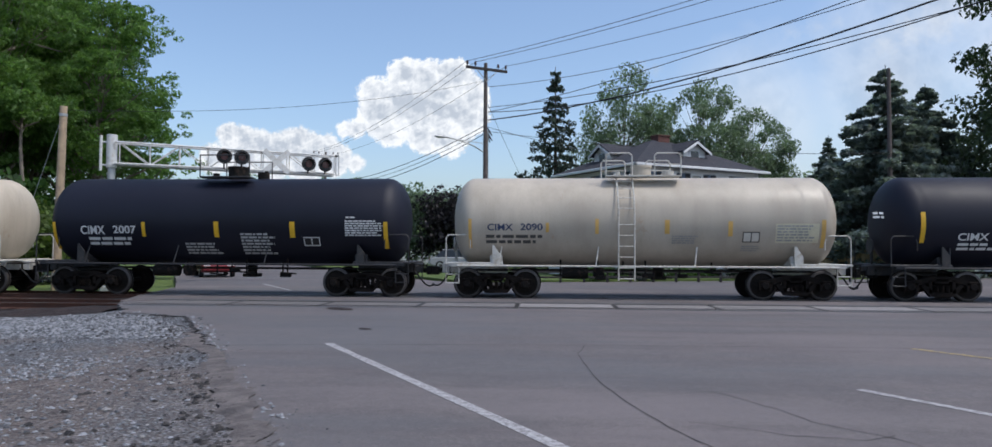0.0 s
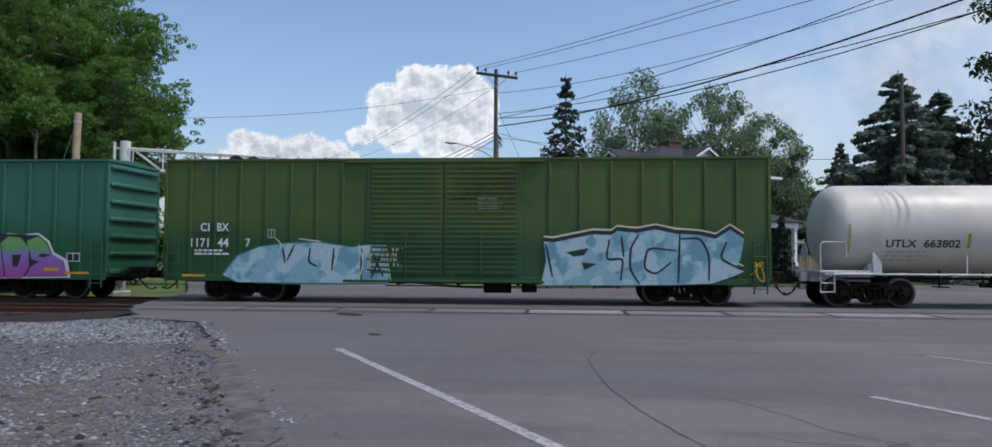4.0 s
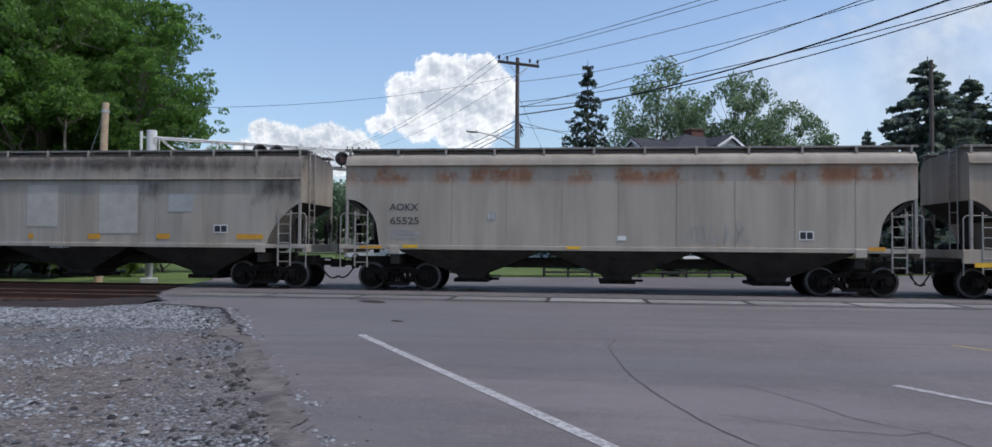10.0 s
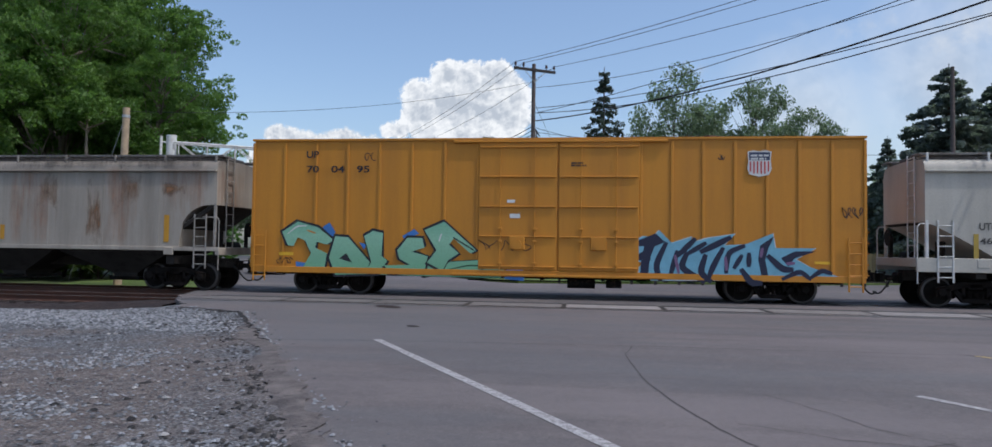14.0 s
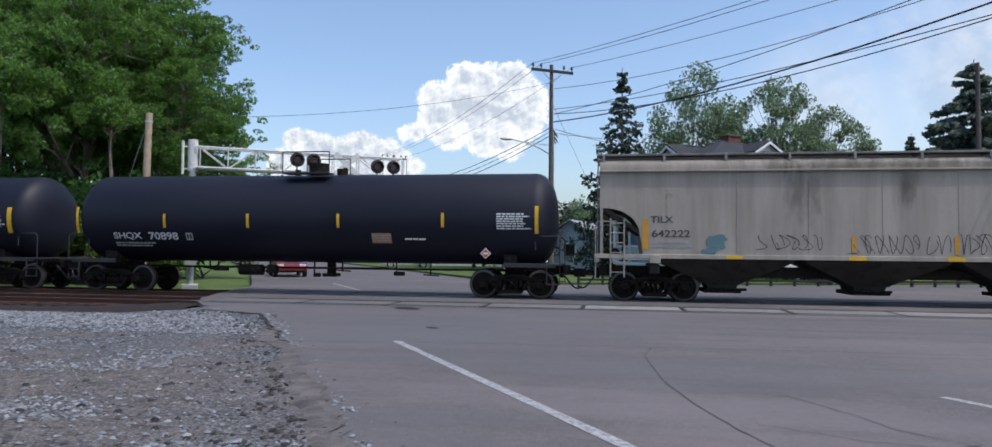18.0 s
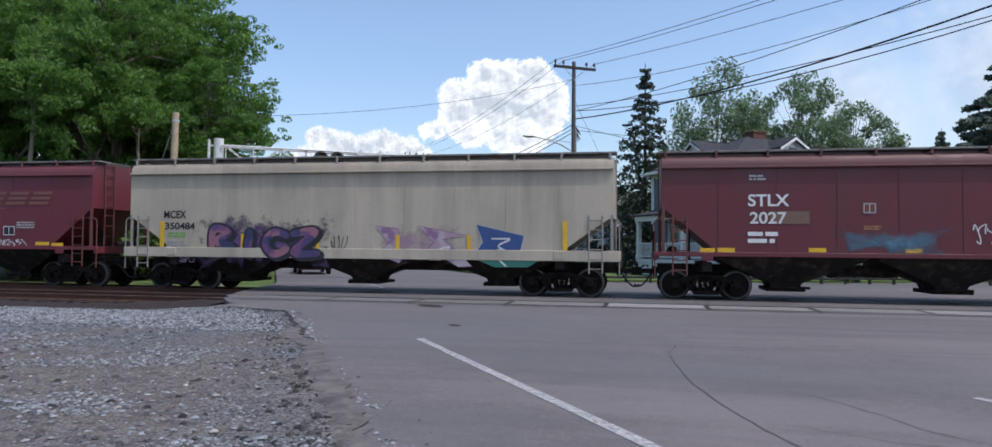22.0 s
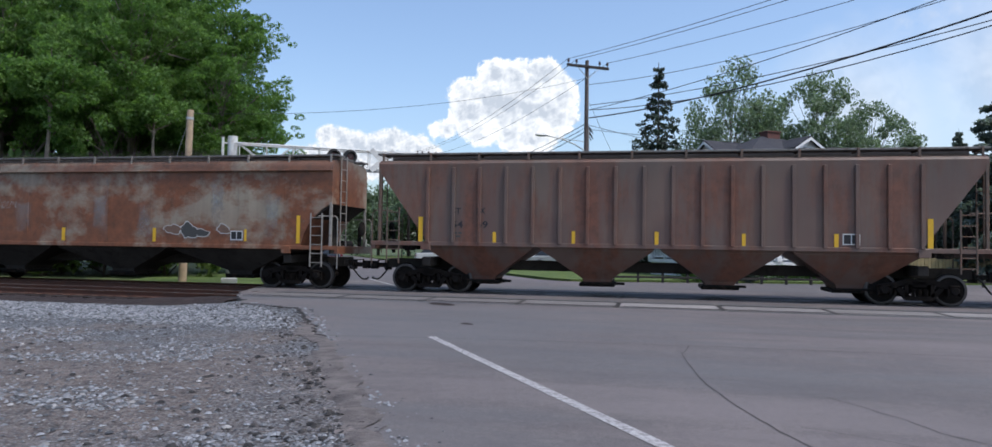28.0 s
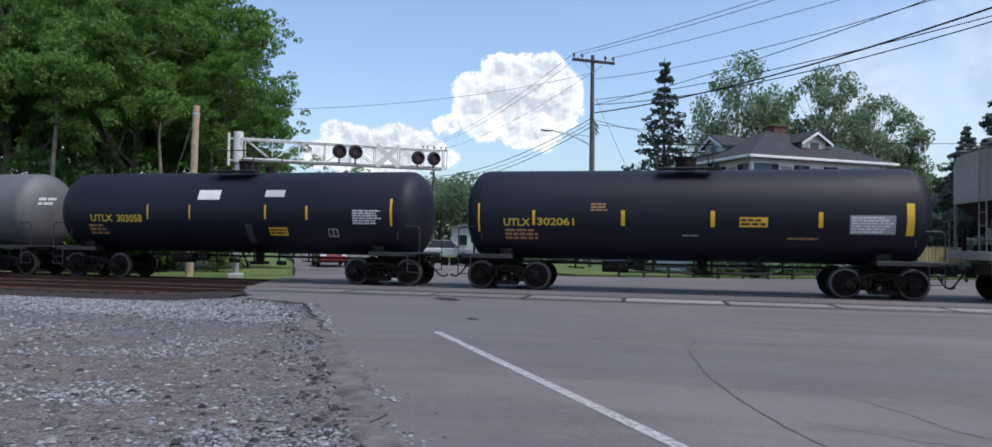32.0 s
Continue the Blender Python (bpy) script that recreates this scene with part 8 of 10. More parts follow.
        ("text", "ST", -6.64, 2.63, -6.34, 2.83, "ink"), ("text", "LX", -5.81, 2.63, -5.51, 2.84, "ink"), ("text", "54", -6.64, 2.17, -6.27, 2.4, "ink"),
        ("text", "69", -5.8, 2.18, -5.43, 2.4, "ink"), ("rect", -7.79, 1.61, -7.64, 2.53, "yellow_tape"), ("rect", -5.26, 1.6, -5.15, 2.05, "yellow_tape"),
        ("rect", -2.69, 1.64, -2.58, 2.1, "yellow_tape"), ("rect", -0.11, 1.64, 0.01, 2.11, "yellow_tape"), ("rect", 2.48, 1.58, 2.59, 2.08, "yellow_tape"),
        ("rect", 5.09, 1.62, 5.21, 2.1, "yellow_tape"), ("rect", 7.61, 1.59, 7.76, 2.57, "yellow_tape"), ("frame", 5.32, 1.78, 5.8, 2.11, "white_paint", "black_paint"),
        ("lines", -6.63, 1.84, -6.26, 2.06, 2, "grey_dark"),
    ],
    "X": [
        ("text", "STLX", -7.03, 2.46, -6.22, 2.69, "ink"), ("text", "6033", -7.0, 2.0, -6.14, 2.23, "ink"), ("rect", -7.68, 1.57, -7.49, 2.49, "yellow_tape"),
        ("rect", -5.62, 1.57, -5.47, 2.03, "yellow_tape"), ("rect", -1.98, 1.56, -1.83, 2.04, "yellow_tape"), ("rect", 1.85, 1.57, 1.98, 2.06, "yellow_tape"),
        ("rect", 5.49, 1.63, 5.58, 2.04, "yellow_tape"), ("rect", 7.47, 1.58, 7.6, 2.54, "yellow_tape"), ("frame", 4.96, 1.66, 5.43, 1.99, "white_paint", "black_paint"),
        ("blot", 2.38, 1.85, 2.97, 2.19, 131), ("blot", 3.02, 1.7, 3.61, 2.25, 132), ("blot", 3.57, 1.78, 4.1, 2.02, 134), ("blot", 4.45, 1.89, 4.91, 2.19, 133),
        ("scrawl", -4.7, 2.75, -4.0, 3.0, "patch_grey", 135, 4, 0.02), ("haze", -8.31, 4.15, 7.68, 4.96, "soot", 0.4),
        ("haze", -4.1, 1.6, -3.3, 3.7, "patch_grey", 0.4), ("haze", -0.75, 1.55, 0.05, 3.9, "patch_grey", 0.42), ("haze", 1.15, 1.55, 1.85, 3.2, "patch_grey", 0.42),
        ("haze", 4.1, 2.0, 4.8, 4.0, "patch_grey", 0.5), ("haze", 6.2, 1.6, 6.9, 3.6, "patch_grey", 0.5), ("haze", -6.1, 1.6, -5.6, 3.5, "patch_grey", 0.45),
    ],
    "Y": [
        ("text", "AOKX", -7.75, 2.64, -6.88, 2.84, "black_paint"), ("text", "65648", -7.7, 2.16, -6.76, 2.38, "black_paint"), ("lines", -7.64, 1.66, -6.75, 2.06, 3, "grey_stencil"),
        ("frame", 5.51, 1.71, 5.97, 2.02, "white_paint", "black_paint"), ("lines", 6.42, 2.04, 7.24, 2.27, 2, "grey_stencil"), ("lines", 0.91, 1.69, 1.48, 2.0, 4, "grey_stencil"),
        ("lines", -1.87, 1.69, -1.2, 1.99, 4, "grey_stencil"), ("frame", -4.56, 2.34, -4.23, 2.61, "grey_stencil", "grey_light"), ("sill", -7.05, 1.37, -6.07, 1.52, "yellow_tape"),
        ("sill", -4.03, 1.39, -3.54, 1.54, "yellow_tape"), ("sill", -1.5, 1.41, -1.03, 1.54, "yellow_tape"), ("sill", 0.92, 1.41, 1.42, 1.55, "yellow_tape"),
        ("sill", 3.36, 1.39, 3.86, 1.55, "yellow_tape"), ("sill", 5.81, 1.38, 6.82, 1.55, "yellow_tape"),
    ],
    "Z": [
        ("text", "UTLX", -5.75, 2.1, -4.88, 2.34, "yellow_paint"), ("text", "302061", -4.64, 2.13, -3.45, 2.37, "yellow_paint"), ("lines", -5.71, 1.65, -4.5, 2.03, 3, "rust_panel"),
        ("rect", -6.61, 1.9, -6.55, 2.83, "yellow_tape"), ("rect", -4.8, 2.14, -4.71, 2.61, "yellow_tape"), ("rect", -1.97, 2.13, -1.85, 2.62, "yellow_tape"),
        ("rect", 0.74, 2.12, 0.87, 2.62, "yellow_tape"), ("rect", 3.84, 2.13, 3.97, 2.6, "yellow_tape"), ("rect", 6.24, 1.92, 6.45, 2.87, "yellow_tape"),
        ("panel", 1.59, 2.13, 2.41, 2.43, "yellow_tape", "ink", 2), ("lines", -2.92, 2.58, -2.32, 2.86, 3, "rust_panel"),
        ("panel", 4.71, 1.95, 5.95, 2.51, "grey_stencil", "white_paint", 6), ("lines", 2.99, 1.75, 3.91, 1.85, 1, "rust_panel"), ("lines", -0.09, 1.82, 0.41, 1.89, 1, "grey_light"),
    ],
    "a": [
        ("text", "UTLX", -5.52, 2.11, -4.59, 2.36, "yellow_paint"), ("text", "303058", -4.4, 2.1, -3.35, 2.37, "yellow_paint"), ("lines", -5.64, 1.62, -4.85, 2.03, 3, "rust_panel"),
        ("rect", -6.49, 2.07, -6.49, 2.99, "yellow_tape"), ("rect", -3.12, 2.21, -3.07, 2.74, "yellow_tape"), ("rect", -1.4, 2.23, -1.34, 2.73, "yellow_tape"),
        ("rect", 1.59, 2.25, 1.66, 2.74, "yellow_tape"), ("rect", 3.16, 2.24, 3.24, 2.72, "yellow_tape"), ("rect", 6.25, 2.05, 6.33, 2.97, "yellow_tape"),
        ("rect", -1.09, 2.93, -0.21, 3.28, "white_paint"), ("rect", 1.55, 3.03, 2.3, 3.28, "pale_tag"), ("panel", 1.73, 1.68, 2.43, 1.96, "yellow_tape", "ink", 2),
        ("rect", 0.82, 1.39, 1.08, 2.07, "patch_dark"), ("frame", 3.97, 1.66, 4.33, 1.94, "grey_light", "black_paint"), ("lines", 4.9, 2.09, 5.99, 2.6, 6, "white_paint"),
    ],
    "b": [
        ("lines", 7.39, 2.68, 8.3, 3.02, 2, "white_paint"), ("splash", 5.32, 1.45, 5.16, 2.21, 141, "orange_tape", 3),
    ],
}

D = lambda k: DECALS.get(k, [])
tank_car("black tank car with white lettering", *gap("A"), 1.47, 2.53, BLACK[0], M["tank_trim_dark"], D("A"), top="dark", rungs=False)
tank_car("stained ivory tank car with a side ladder", *gap("B"), 1.47, 2.53, IVORY[0], M["tank_trim_light"], D("B"), lad=-0.6)
tank_car("black tank car with yellow reflectors", *gap("C"), 1.47, 2.53, BLACK[1], M["tank_trim_dark"], D("C"), top="dark", rungs=False)
tank_car("beige tank car with a side ladder", *gap("D"), 1.47, 2.53, IVORY[1], M["tank_trim_light"], D("D"))
tank_car("long white tank car with black tags", *gap("E"), 1.44, 2.48, IVORY[2], M["white_steel"], D("E"), rung_x=-0.3, lad=0.6)
box_car("olive green boxcar with pale blue graffiti", *gap("F"), GREEN_A, D("F"), 4.72, door=(-2.9, 2.0), split=-0.45, posts=16, door_ribs=22)
box_car("faded green boxcar with bright graffiti", *gap("G"), GREEN_B, D("G"), 4.75, door=(-2.8, 2.3), split=-0.25, posts=16, door_ribs=22)
hopper_car("grey covered hopper with faint graffiti", *gap("H"), HOPPER["H"], M["grey_trim"], D("H"), 3, rail_posts=12, cut=(3.0, 1.2, 2.6), bay_end=1.9)
hopper_car("stained grey covered hopper with four bays", *gap("I"), HOPPER["I"], M["grey_trim"], D("I"), 4, 0.34, cut=(3.0, 1.15, 1.7), sill_drop=0.28, bay_end=1.9)
hopper_car("grey covered hopper with rust along its shoulder", *gap("J"), HOPPER["J"], M["grey_trim"], D("J"), 3, cut=(3.0, 1.15, 2.2), bay_end=1.9)
hopper_car("sooty grey covered hopper", *gap("K"), HOPPER["K"], M["grey_trim"], D("K"), 3, cut=(2.9, 1.2, 1.35), bay_end=1.7, chord=3.68)
hopper_car("pale grey covered hopper with a painted-out patch", *gap("L"), HOPPER["L"], M["white_steel"], D("L"), 4, 0.3, cut=(2.6, 2.0, 1.05), sill_drop=0.28)
box_car("tall yellow boxcar with green and blue graffiti", *gap("M"), YELLOW, D("M"), 5.18, low=0.74, door=(-2.1, 3.1), split=0.5, posts=14, door_ribs=5, rib_off=0.035, plug=True)
hopper_car("grey covered hopper with rust streaks", *gap("N"), HOPPER["N"], M["grey_trim"], D("N"), 4, cut=(2.95, 1.35, 2.6), bay_end=1.9)
hopper_car("dusty grey covered hopper with tags", *gap("O"), HOPPER["O"], M["grey_trim"], D("O"), 4, cut=(2.95, 1.35, 2.6), bay_end=1.9)
tank_car("long black tank car with yellow reflectors", *gap("P"), 1.56, 2.66, BLACK[2], M["tank_trim_dark"], D("P"), top="dark", walk_rail=False, rungs=False)
tank_car("long black tank car with yellow reflectors", *gap("Q"), 1.56, 2.66, BLACK[0], M["tank_trim_dark"], D("Q"), top="dark", walk_rail=False, rungs=False)
hopper_car("oxide red covered hopper with white lettering", *gap("R"), HOPPER["R"], M["red_trim"], D("R"), 3, cut=(2.9, 1.7, 1.02), under=M["dark_under"], board=4.66)
hopper_car("cream covered hopper with purple and blue graffiti", *gap("S"), HOPPER["S"], M["grey_trim"], D("S"), 3, cut=(2.6, 1.6, 1.05), under=M["dark_under"], sill_drop=0.2)
hopper_car("oxide red covered hopper with white lettering", *gap("T"), HOPPER["T"], M["red_trim"], D("T"), 3, cut=(2.9, 1.7, 1.02), under=M["dark_under"], board=4.66)
hopper_car("rusty brown ribbed covered hopper", *gap("U"), HOPPER["U"], M["brown_trim"], D("U"), 4, cut=(4.1, 1.75, 1.0), ribs=18, lip=False, bay_mat=HOPPER["U"], bay_low=0.38, sill_z=1.68)
hopper_car("light grey covered hopper", *gap("V"), HOPPER["V"], M["grey_trim"], D("V"), 3, under=M["dark_under"], cut=(3.0, 1.25, 2.2), bay_end=1.9)
hopper_car("dark brown ribbed covered hopper", *gap("W"), HOPPER["W"], M["brown_trim"], D("W"), 4, cut=(4.1, 1.75, 1.0), ribs=18, lip=False, bay_mat=HOPPER["W"], bay_low=0.38, sill_z=1.68)
hopper_car("heavily rusted covered hopper", *gap("X"), HOPPER["X"], M["grey_trim"], D("X"), 3, cut=(2.95, 1.15, 1.5), bay_end=1.7)
hopper_car("clean grey covered hopper with yellow reflectors", *gap("Y"), HOPPER["Y"], M["grey_trim"], D("Y"), 3, 0.43, cut=(3.0, 1.1, 2.2), bay_end=1.9)
tank_car("black tank car with yellow lettering", *gap("Z"), 1.50, 2.52, BLACK[1], M["tank_trim_dark"], D("Z"), top="dark", walk_rail=False, rungs=False)
tank_car("black tank car with yellow lettering", *gap("a"), 1.50, 2.52, BLACK[2], M["tank_trim_dark"], D("a"), top="dark", walk_rail=False, rungs=False)
GREY_TANK = car_paint("dark_grey_tank_paint", (0.10, 0.105, 0.11), 0.5, 0.4, (0.06, 0.05, 0.04), seed=50)
tank_car("dark grey tank car", *gap("b"), 1.50, 2.52, GREY_TANK, M["tank_trim_dark"], D("b"), top="dark", walk_rail=False, rungs=False)
# ---------------------------------------------------------------- cantilever signal, poles and wires
DRIFT = []
M["black_lamp"] = plain("black_signal_housing", (0.012, 0.012, 0.013), 0.6)
M["red_lens"] = plain("dark_red_lens", (0.10, 0.012, 0.012), 0.25)
M["old_wood"] = surface("weathered_pole_wood", (0.125, 0.10, 0.09), 0.9, 0, 0.25, 2.5, 30, 0.4, 0.01, stain=(0.07, 0.057, 0.052))
M["pale_wood"] = surface("bare_pole_wood", (0.40, 0.30, 0.20), 0.85, 0, 0.2, 2.5, 30, 0.4, 0.01, stain=(0.25, 0.19, 0.14))
M["crossarm"] = surface("dark_crossarm_wood", (0.035, 0.031, 0.03), 0.9, 0, 0.25, 2.5, 30, 0.3)
M["cable"] = plain("black_cable", (0.02, 0.02, 0.022), 0.6)
M["glass_insulator"] = plain("brown_porcelain", (0.06, 0.035, 0.03), 0.25)

SIG = root("crossing_signal", Matrix.Translation((-18.75, 30.0, -0.3)) @ Matrix.Rotation(math.atan2(CROSS.y, CROSS.x), 4, "Z"))
tagged(SIG, "white cantilever level crossing signal with dark lamps", "railway signal")
mb = MB().tube((0, 0, 0), (0, 0, 6.55), 0.15, 18)
mb.tube((0, 0, 6.55), (0, 0, 6.75), 0.19, 18)
part("mast", mb, M["galv"], SIG, smooth=True)
part("mast_base", MB().box((0, 0, 0.12), (0.7, 0.7, 0.26), 0.03), M["galv"], SIG)
part("mast_sleeve", MB().tube((0, 0, 5.35), (0, 0, 6.78), 0.215, 18), M["white_steel"], SIG, smooth=True)
mb = MB()
mb.tube((-0.42, 0, 5.2), (-0.42, 0, 6.72), 0.06, 10)
for z in (5.45, 6.45):
    mb.tube((-0.42, 0, z), (0, 0, z), 0.04, 8)
part("back_strut", mb, M["white_steel"], SIG)
Z0, Z1, ARM = 5.52, 6.45, 9.67
for y in (-0.28, 0.28):
    for z in (Z0, Z1):
        part("arm_chord", MB().tube((0.1, y, z), (ARM, y, z - (0.02 if z > 6 else -0.03)), 0.045, 8), M["white_steel"], SIG)
for k in range(9):
    x0, x1 = 0.3 + 1.2 * k, 0.3 + 1.2 * (k + 1)
    for y in (-0.28, 0.28):
        part("arm_post", MB().tube((x0, y, Z0), (x0, y, Z1), 0.024, 6), M["white_steel"], SIG)
        if x1 < ARM + 0.2:
            zz = (Z0, Z1) if k % 2 else (Z1, Z0)
            part("arm_brace", MB().tube((x0, y, zz[0]), (min(x1, ARM), y, zz[1]), 0.02, 6), M["white_steel"], SIG)
    part("arm_spacer", MB().tube((x0, -0.28, Z1), (x0, 0.28, Z1), 0.02, 6).tube((x0, -0.28, Z0), (x0, 0.28, Z0), 0.02, 6), M["white_steel"], SIG)
part("arm_post", MB().tube((ARM, -0.28, Z0), (ARM, -0.28, Z1), 0.03, 6), M["white_steel"], SIG)
part("walkway", MB().box((ARM / 2, 0, Z0 - 0.06), (ARM, 0.5, 0.04), 0.005), M["galv"], SIG)


def lamp_head(x, z, y, lit):
    mb = MB()
    n = 28
    mb.loft([[(x + r * math.cos(2 * math.pi * k / n), yy, z + r * math.sin(2 * math.pi * k / n)) for k in range(n)] for r, yy in ((0.10, y + 0.22), (0.20, y + 0.18), (0.20, y + 0.02), (0.34, y), (0.34, y - 0.012), (0.19, y - 0.02))], caps=True)
    head = part("lamp_head", mb, M["black_lamp"], SIG, smooth=True)
    part("lens", MB().tube((x, y - 0.02, z), (x, y - 0.035, z), 0.165, 24), M["red_lens"], head, smooth=True)
    mb = MB()
    rings = []
    for yy, r in ((y - 0.02, 0.2), (y - 0.30, 0.215)):
        rings.append([(x + r * math.cos(a), yy, z + r * math.sin(a)) for a in [math.pi * (-0.12 + 1.24 * k / 14) for k in range(15)]])
    mb.loft(rings, closed=False, caps=False)
    part("visor", mb, M["black_lamp"], head)


for x in (4.54, 5.3, 8.36, 9.16):
    lamp_head(x, (Z0 + Z1) / 2 + (0.08 if x < 7 else -0.04), -0.55, False)
    mb = MB().tube((x, -0.5, Z0), (x, -0.3, Z0), 0.03, 8).tube((x, -0.42, Z0 - 0.02), (x, -0.42, Z0 + 0.3), 0.035, 8)
    part("lamp_bracket", mb, M["black_lamp"], SIG)
for s in (-1, 1):
    mb = MB().box((6.9, -0.36, (Z0 + Z1) / 2), (1.55, 0.03, 0.26), 0.004, Matrix.Rotation(s * radians(42), 3, "Y"))
    mb.v = [(x, y + 0.006 * s, z) for x, y, z in mb.v]
    part("crossbuck_board", mb, M["white_steel"], SIG)
part("control_box", MB().box((0.0, -0.32, 1.4), (0.5, 0.3, 0.7), 0.03), M["galv"], SIG)


def sag_wire(name, p, q, sag, r, label, n=22, group="overhead wires"):
    p, q = Vector(p), Vector(q)
    pts = [p.lerp(q, k / n) - Vector((0, 0, 4 * sag * (k / n) * (1 - k / n))) for k in range(n + 1)]
    mb = MB()
    rings = []
    for i, c in enumerate(pts):
        d = (pts[min(n, i + 1)] - pts[max(0, i - 1)]).normalized()
        a = d.cross(Vector((0, 0, 1))).normalized()
        b = d.cross(a)
        rings.append([tuple(c + (a * math.cos(t) + b * math.sin(t)) * r) for t in (0, 2.094, 4.189)])
    mb.loft(rings)
    return tagged(put(name, mb.data(name, M["cable"])), label, "cable", group)


POLE = Vector((-3.74, 45.0, 0.0))
P2 = Vector((24.5, 9.0, 0.0))
P3 = POLE + ROAD * 40


def utility_pole(at, h, arm_dir, label, arm=2.9, lamp=False, mat="old_wood"):
    ob = root("utility_pole", Matrix.Translation(at) @ Matrix.Rotation(math.atan2(arm_dir.y, arm_dir.x), 4, "Z"))
    tagged(ob, label, "utility pole", "utility poles")
    part("pole", MB().tube((0, 0, -0.4), (0, 0, h), 0.17, 16, 0.115), M[mat], ob, smooth=True)
    if arm:
        part("crossarm", MB().box((0, -0.16, h - 0.42), (arm, 0.12, 0.17), 0.012), M["crossarm"], ob)
        for s in (-1, 1):
            part("arm_brace", MB().tube((s * 0.75, -0.2, h - 0.46), (0, -0.16, h - 1.2), 0.018, 6), M["galv"], ob)
        for x in (-arm / 2 + 0.1, -arm / 2 + 0.65, arm / 2 - 0.65, arm / 2 - 0.1):
            mb = MB().tube((x, -0.16, h - 0.35), (x, -0.16, h - 0.2), 0.025, 8)
            mb.tube((x, -0.16, h - 0.22), (x, -0.16, h - 0.02), 0.085, 10, 0.06)
            part("insulator", mb, M["glass_insulator"], ob, smooth=True)
    return ob


pole = utility_pole(POLE, 13.3, CROSS, "tall wooden utility pole with a crossarm and a street lamp")
# street lamp on a curved arm, over the far road
inv = Matrix.Rotation(-math.atan2(CROSS.y, CROSS.x), 3, "Z")
tip = Vector((-3.35, 0.0, 0.6))
pts = [Vector((-0.1, 0, 7.65)), Vector((-0.8, 0, 8.0)), Vector((-1.7, 0, 8.28)), Vector((-2.7, 0, 8.42))]
part("lamp_arm", MB().path([tuple(p) for p in pts], 0.04, 8), M["galv"], pole)
part("lamp_arm_brace", MB().tube((-0.1, 0, 8.2), (-1.8, 0, 8.32), 0.02, 6), M["galv"], pole)
mb = MB()
rings = []
for x, r in ((-2.62, 0.06), (-2.85, 0.15), (-3.15, 0.17), (-3.4, 0.09), (-3.45, 0.02)):
    rings.append([(x, r * math.cos(2 * math.pi * k / 12), 8.42 + 0.55 * r * math.sin(2 * math.pi * k / 12)) for k in range(12)])
part("lamp_head", mb.loft(rings), M["galv"], pole, smooth=True)
mb = MB()
for k in range(7):
    mb.tube((0.16, 0, 9.2 - 0.09 * k), (0.3 + 0.07 * (k % 3), -0.1, 8.95 - 0.11 * k), 0.03, 6)
part("cable_splice", mb, M["cable"], pole)
part("riser", MB().tube((0.15, -0.1, 0), (0.13, -0.1, 9.0), 0.035, 8), M["galv"], pole)
AX = CROSS
H0 = 13.3 - 0.05
for off in (-1.38, -0.82, 1.38):
    o = AX * off - ROAD * 0.16
    sag_wire("power_line", POLE + o + Vector((0, 0, H0)), P2 + AX * off * 1.1 + Vector((0, 0, H0 - 1.4)), 0.75, 0.018, "thin black power line strung over the road")
    sag_wire("power_line", POLE + o + Vector((0, 0, H0)), P3 + AX * off + Vector((0, 0, 12.3)), 0.8, 0.016, "thin black power line strung along the road")
for z, r, sg, z1 in ((9.7, 0.042, 1.72, 12.72), (10.5, 0.022, 1.3, 10.61), (10.2, 0.026, 2.1, 12.08), (11.8, 0.018, 1.83, 12.67), (10.2, 0.022, 1.31, 13.53)):
    sag_wire("telephone_cable", POLE + Vector((0.15, 0, z)), P2 + Vector((0, 0, z1)), sg, r, "thick black cable strung over the road")
for z, r, sg in ((9.3, 0.03, 0.9), (9.05, 0.022, 1.0), (8.8, 0.03, 1.1)):
    sag_wire("telephone_cable", POLE + Vector((-0.1, 0, z)), P3 + Vector((0, 0, z - 0.3)), sg, r, "thick black cable strung along the road")
utility_pole(P3, 12.4, CROSS, "distant wooden utility pole with a crossarm")
utility_pole(P2, 14.0, CROSS, "wooden utility pole beside the near road")
# guy wire and service drop
sag_wire("guy_wire", POLE + Vector((0, 0, 11.0)), POLE + Vector((5.0, 2.0, 0.1)), 0.0, 0.012, "steel guy wire of the utility pole", 4)
sag_wire("service_wire", POLE + Vector((0, 0, 9.3)), (9.5, 44.0, 6.6), 0.35, 0.018, "service wire from the pole to the house")
sag_wire("service_wire", POLE + Vector((0, 0, 9.0)), (22.2, 48.0, 7.9), 0.5, 0.018, "wire from pole to pole")
sag_wire("span_wire", (-21.2, 30.0, 7.6), POLE + Vector((0, 0, 12.2)), 0.7, 0.012, "thin wire from the short pole to the tall pole")
stub = root("pole_stub", pose(-21.15, 30.0, -0.3, 0, 1.2, 0))
tagged(stub, "short bare wooden pole beside the tracks", "utility pole")
part("pole", MB().tube((0, 0, -0.2), (0, 0, 8.05), 0.19, 16, 0.15), M["pale_wood"], stub, smooth=True)
part("anchor_wire", MB().tube((0, 0, 7.8), (-3.2, 1.0, 0.1), 0.014, 5), M["galv"], stub)
part("pole_clamp", MB().tube((0, 0, 7.6), (0, 0, 7.72), 0.17, 14), M["galv"], stub)
utility_pole(Vector((22.2, 48.0, 0.0)), 13.4, ROAD, "dark wooden utility pole before the spruces", 0, False, "old_wood")

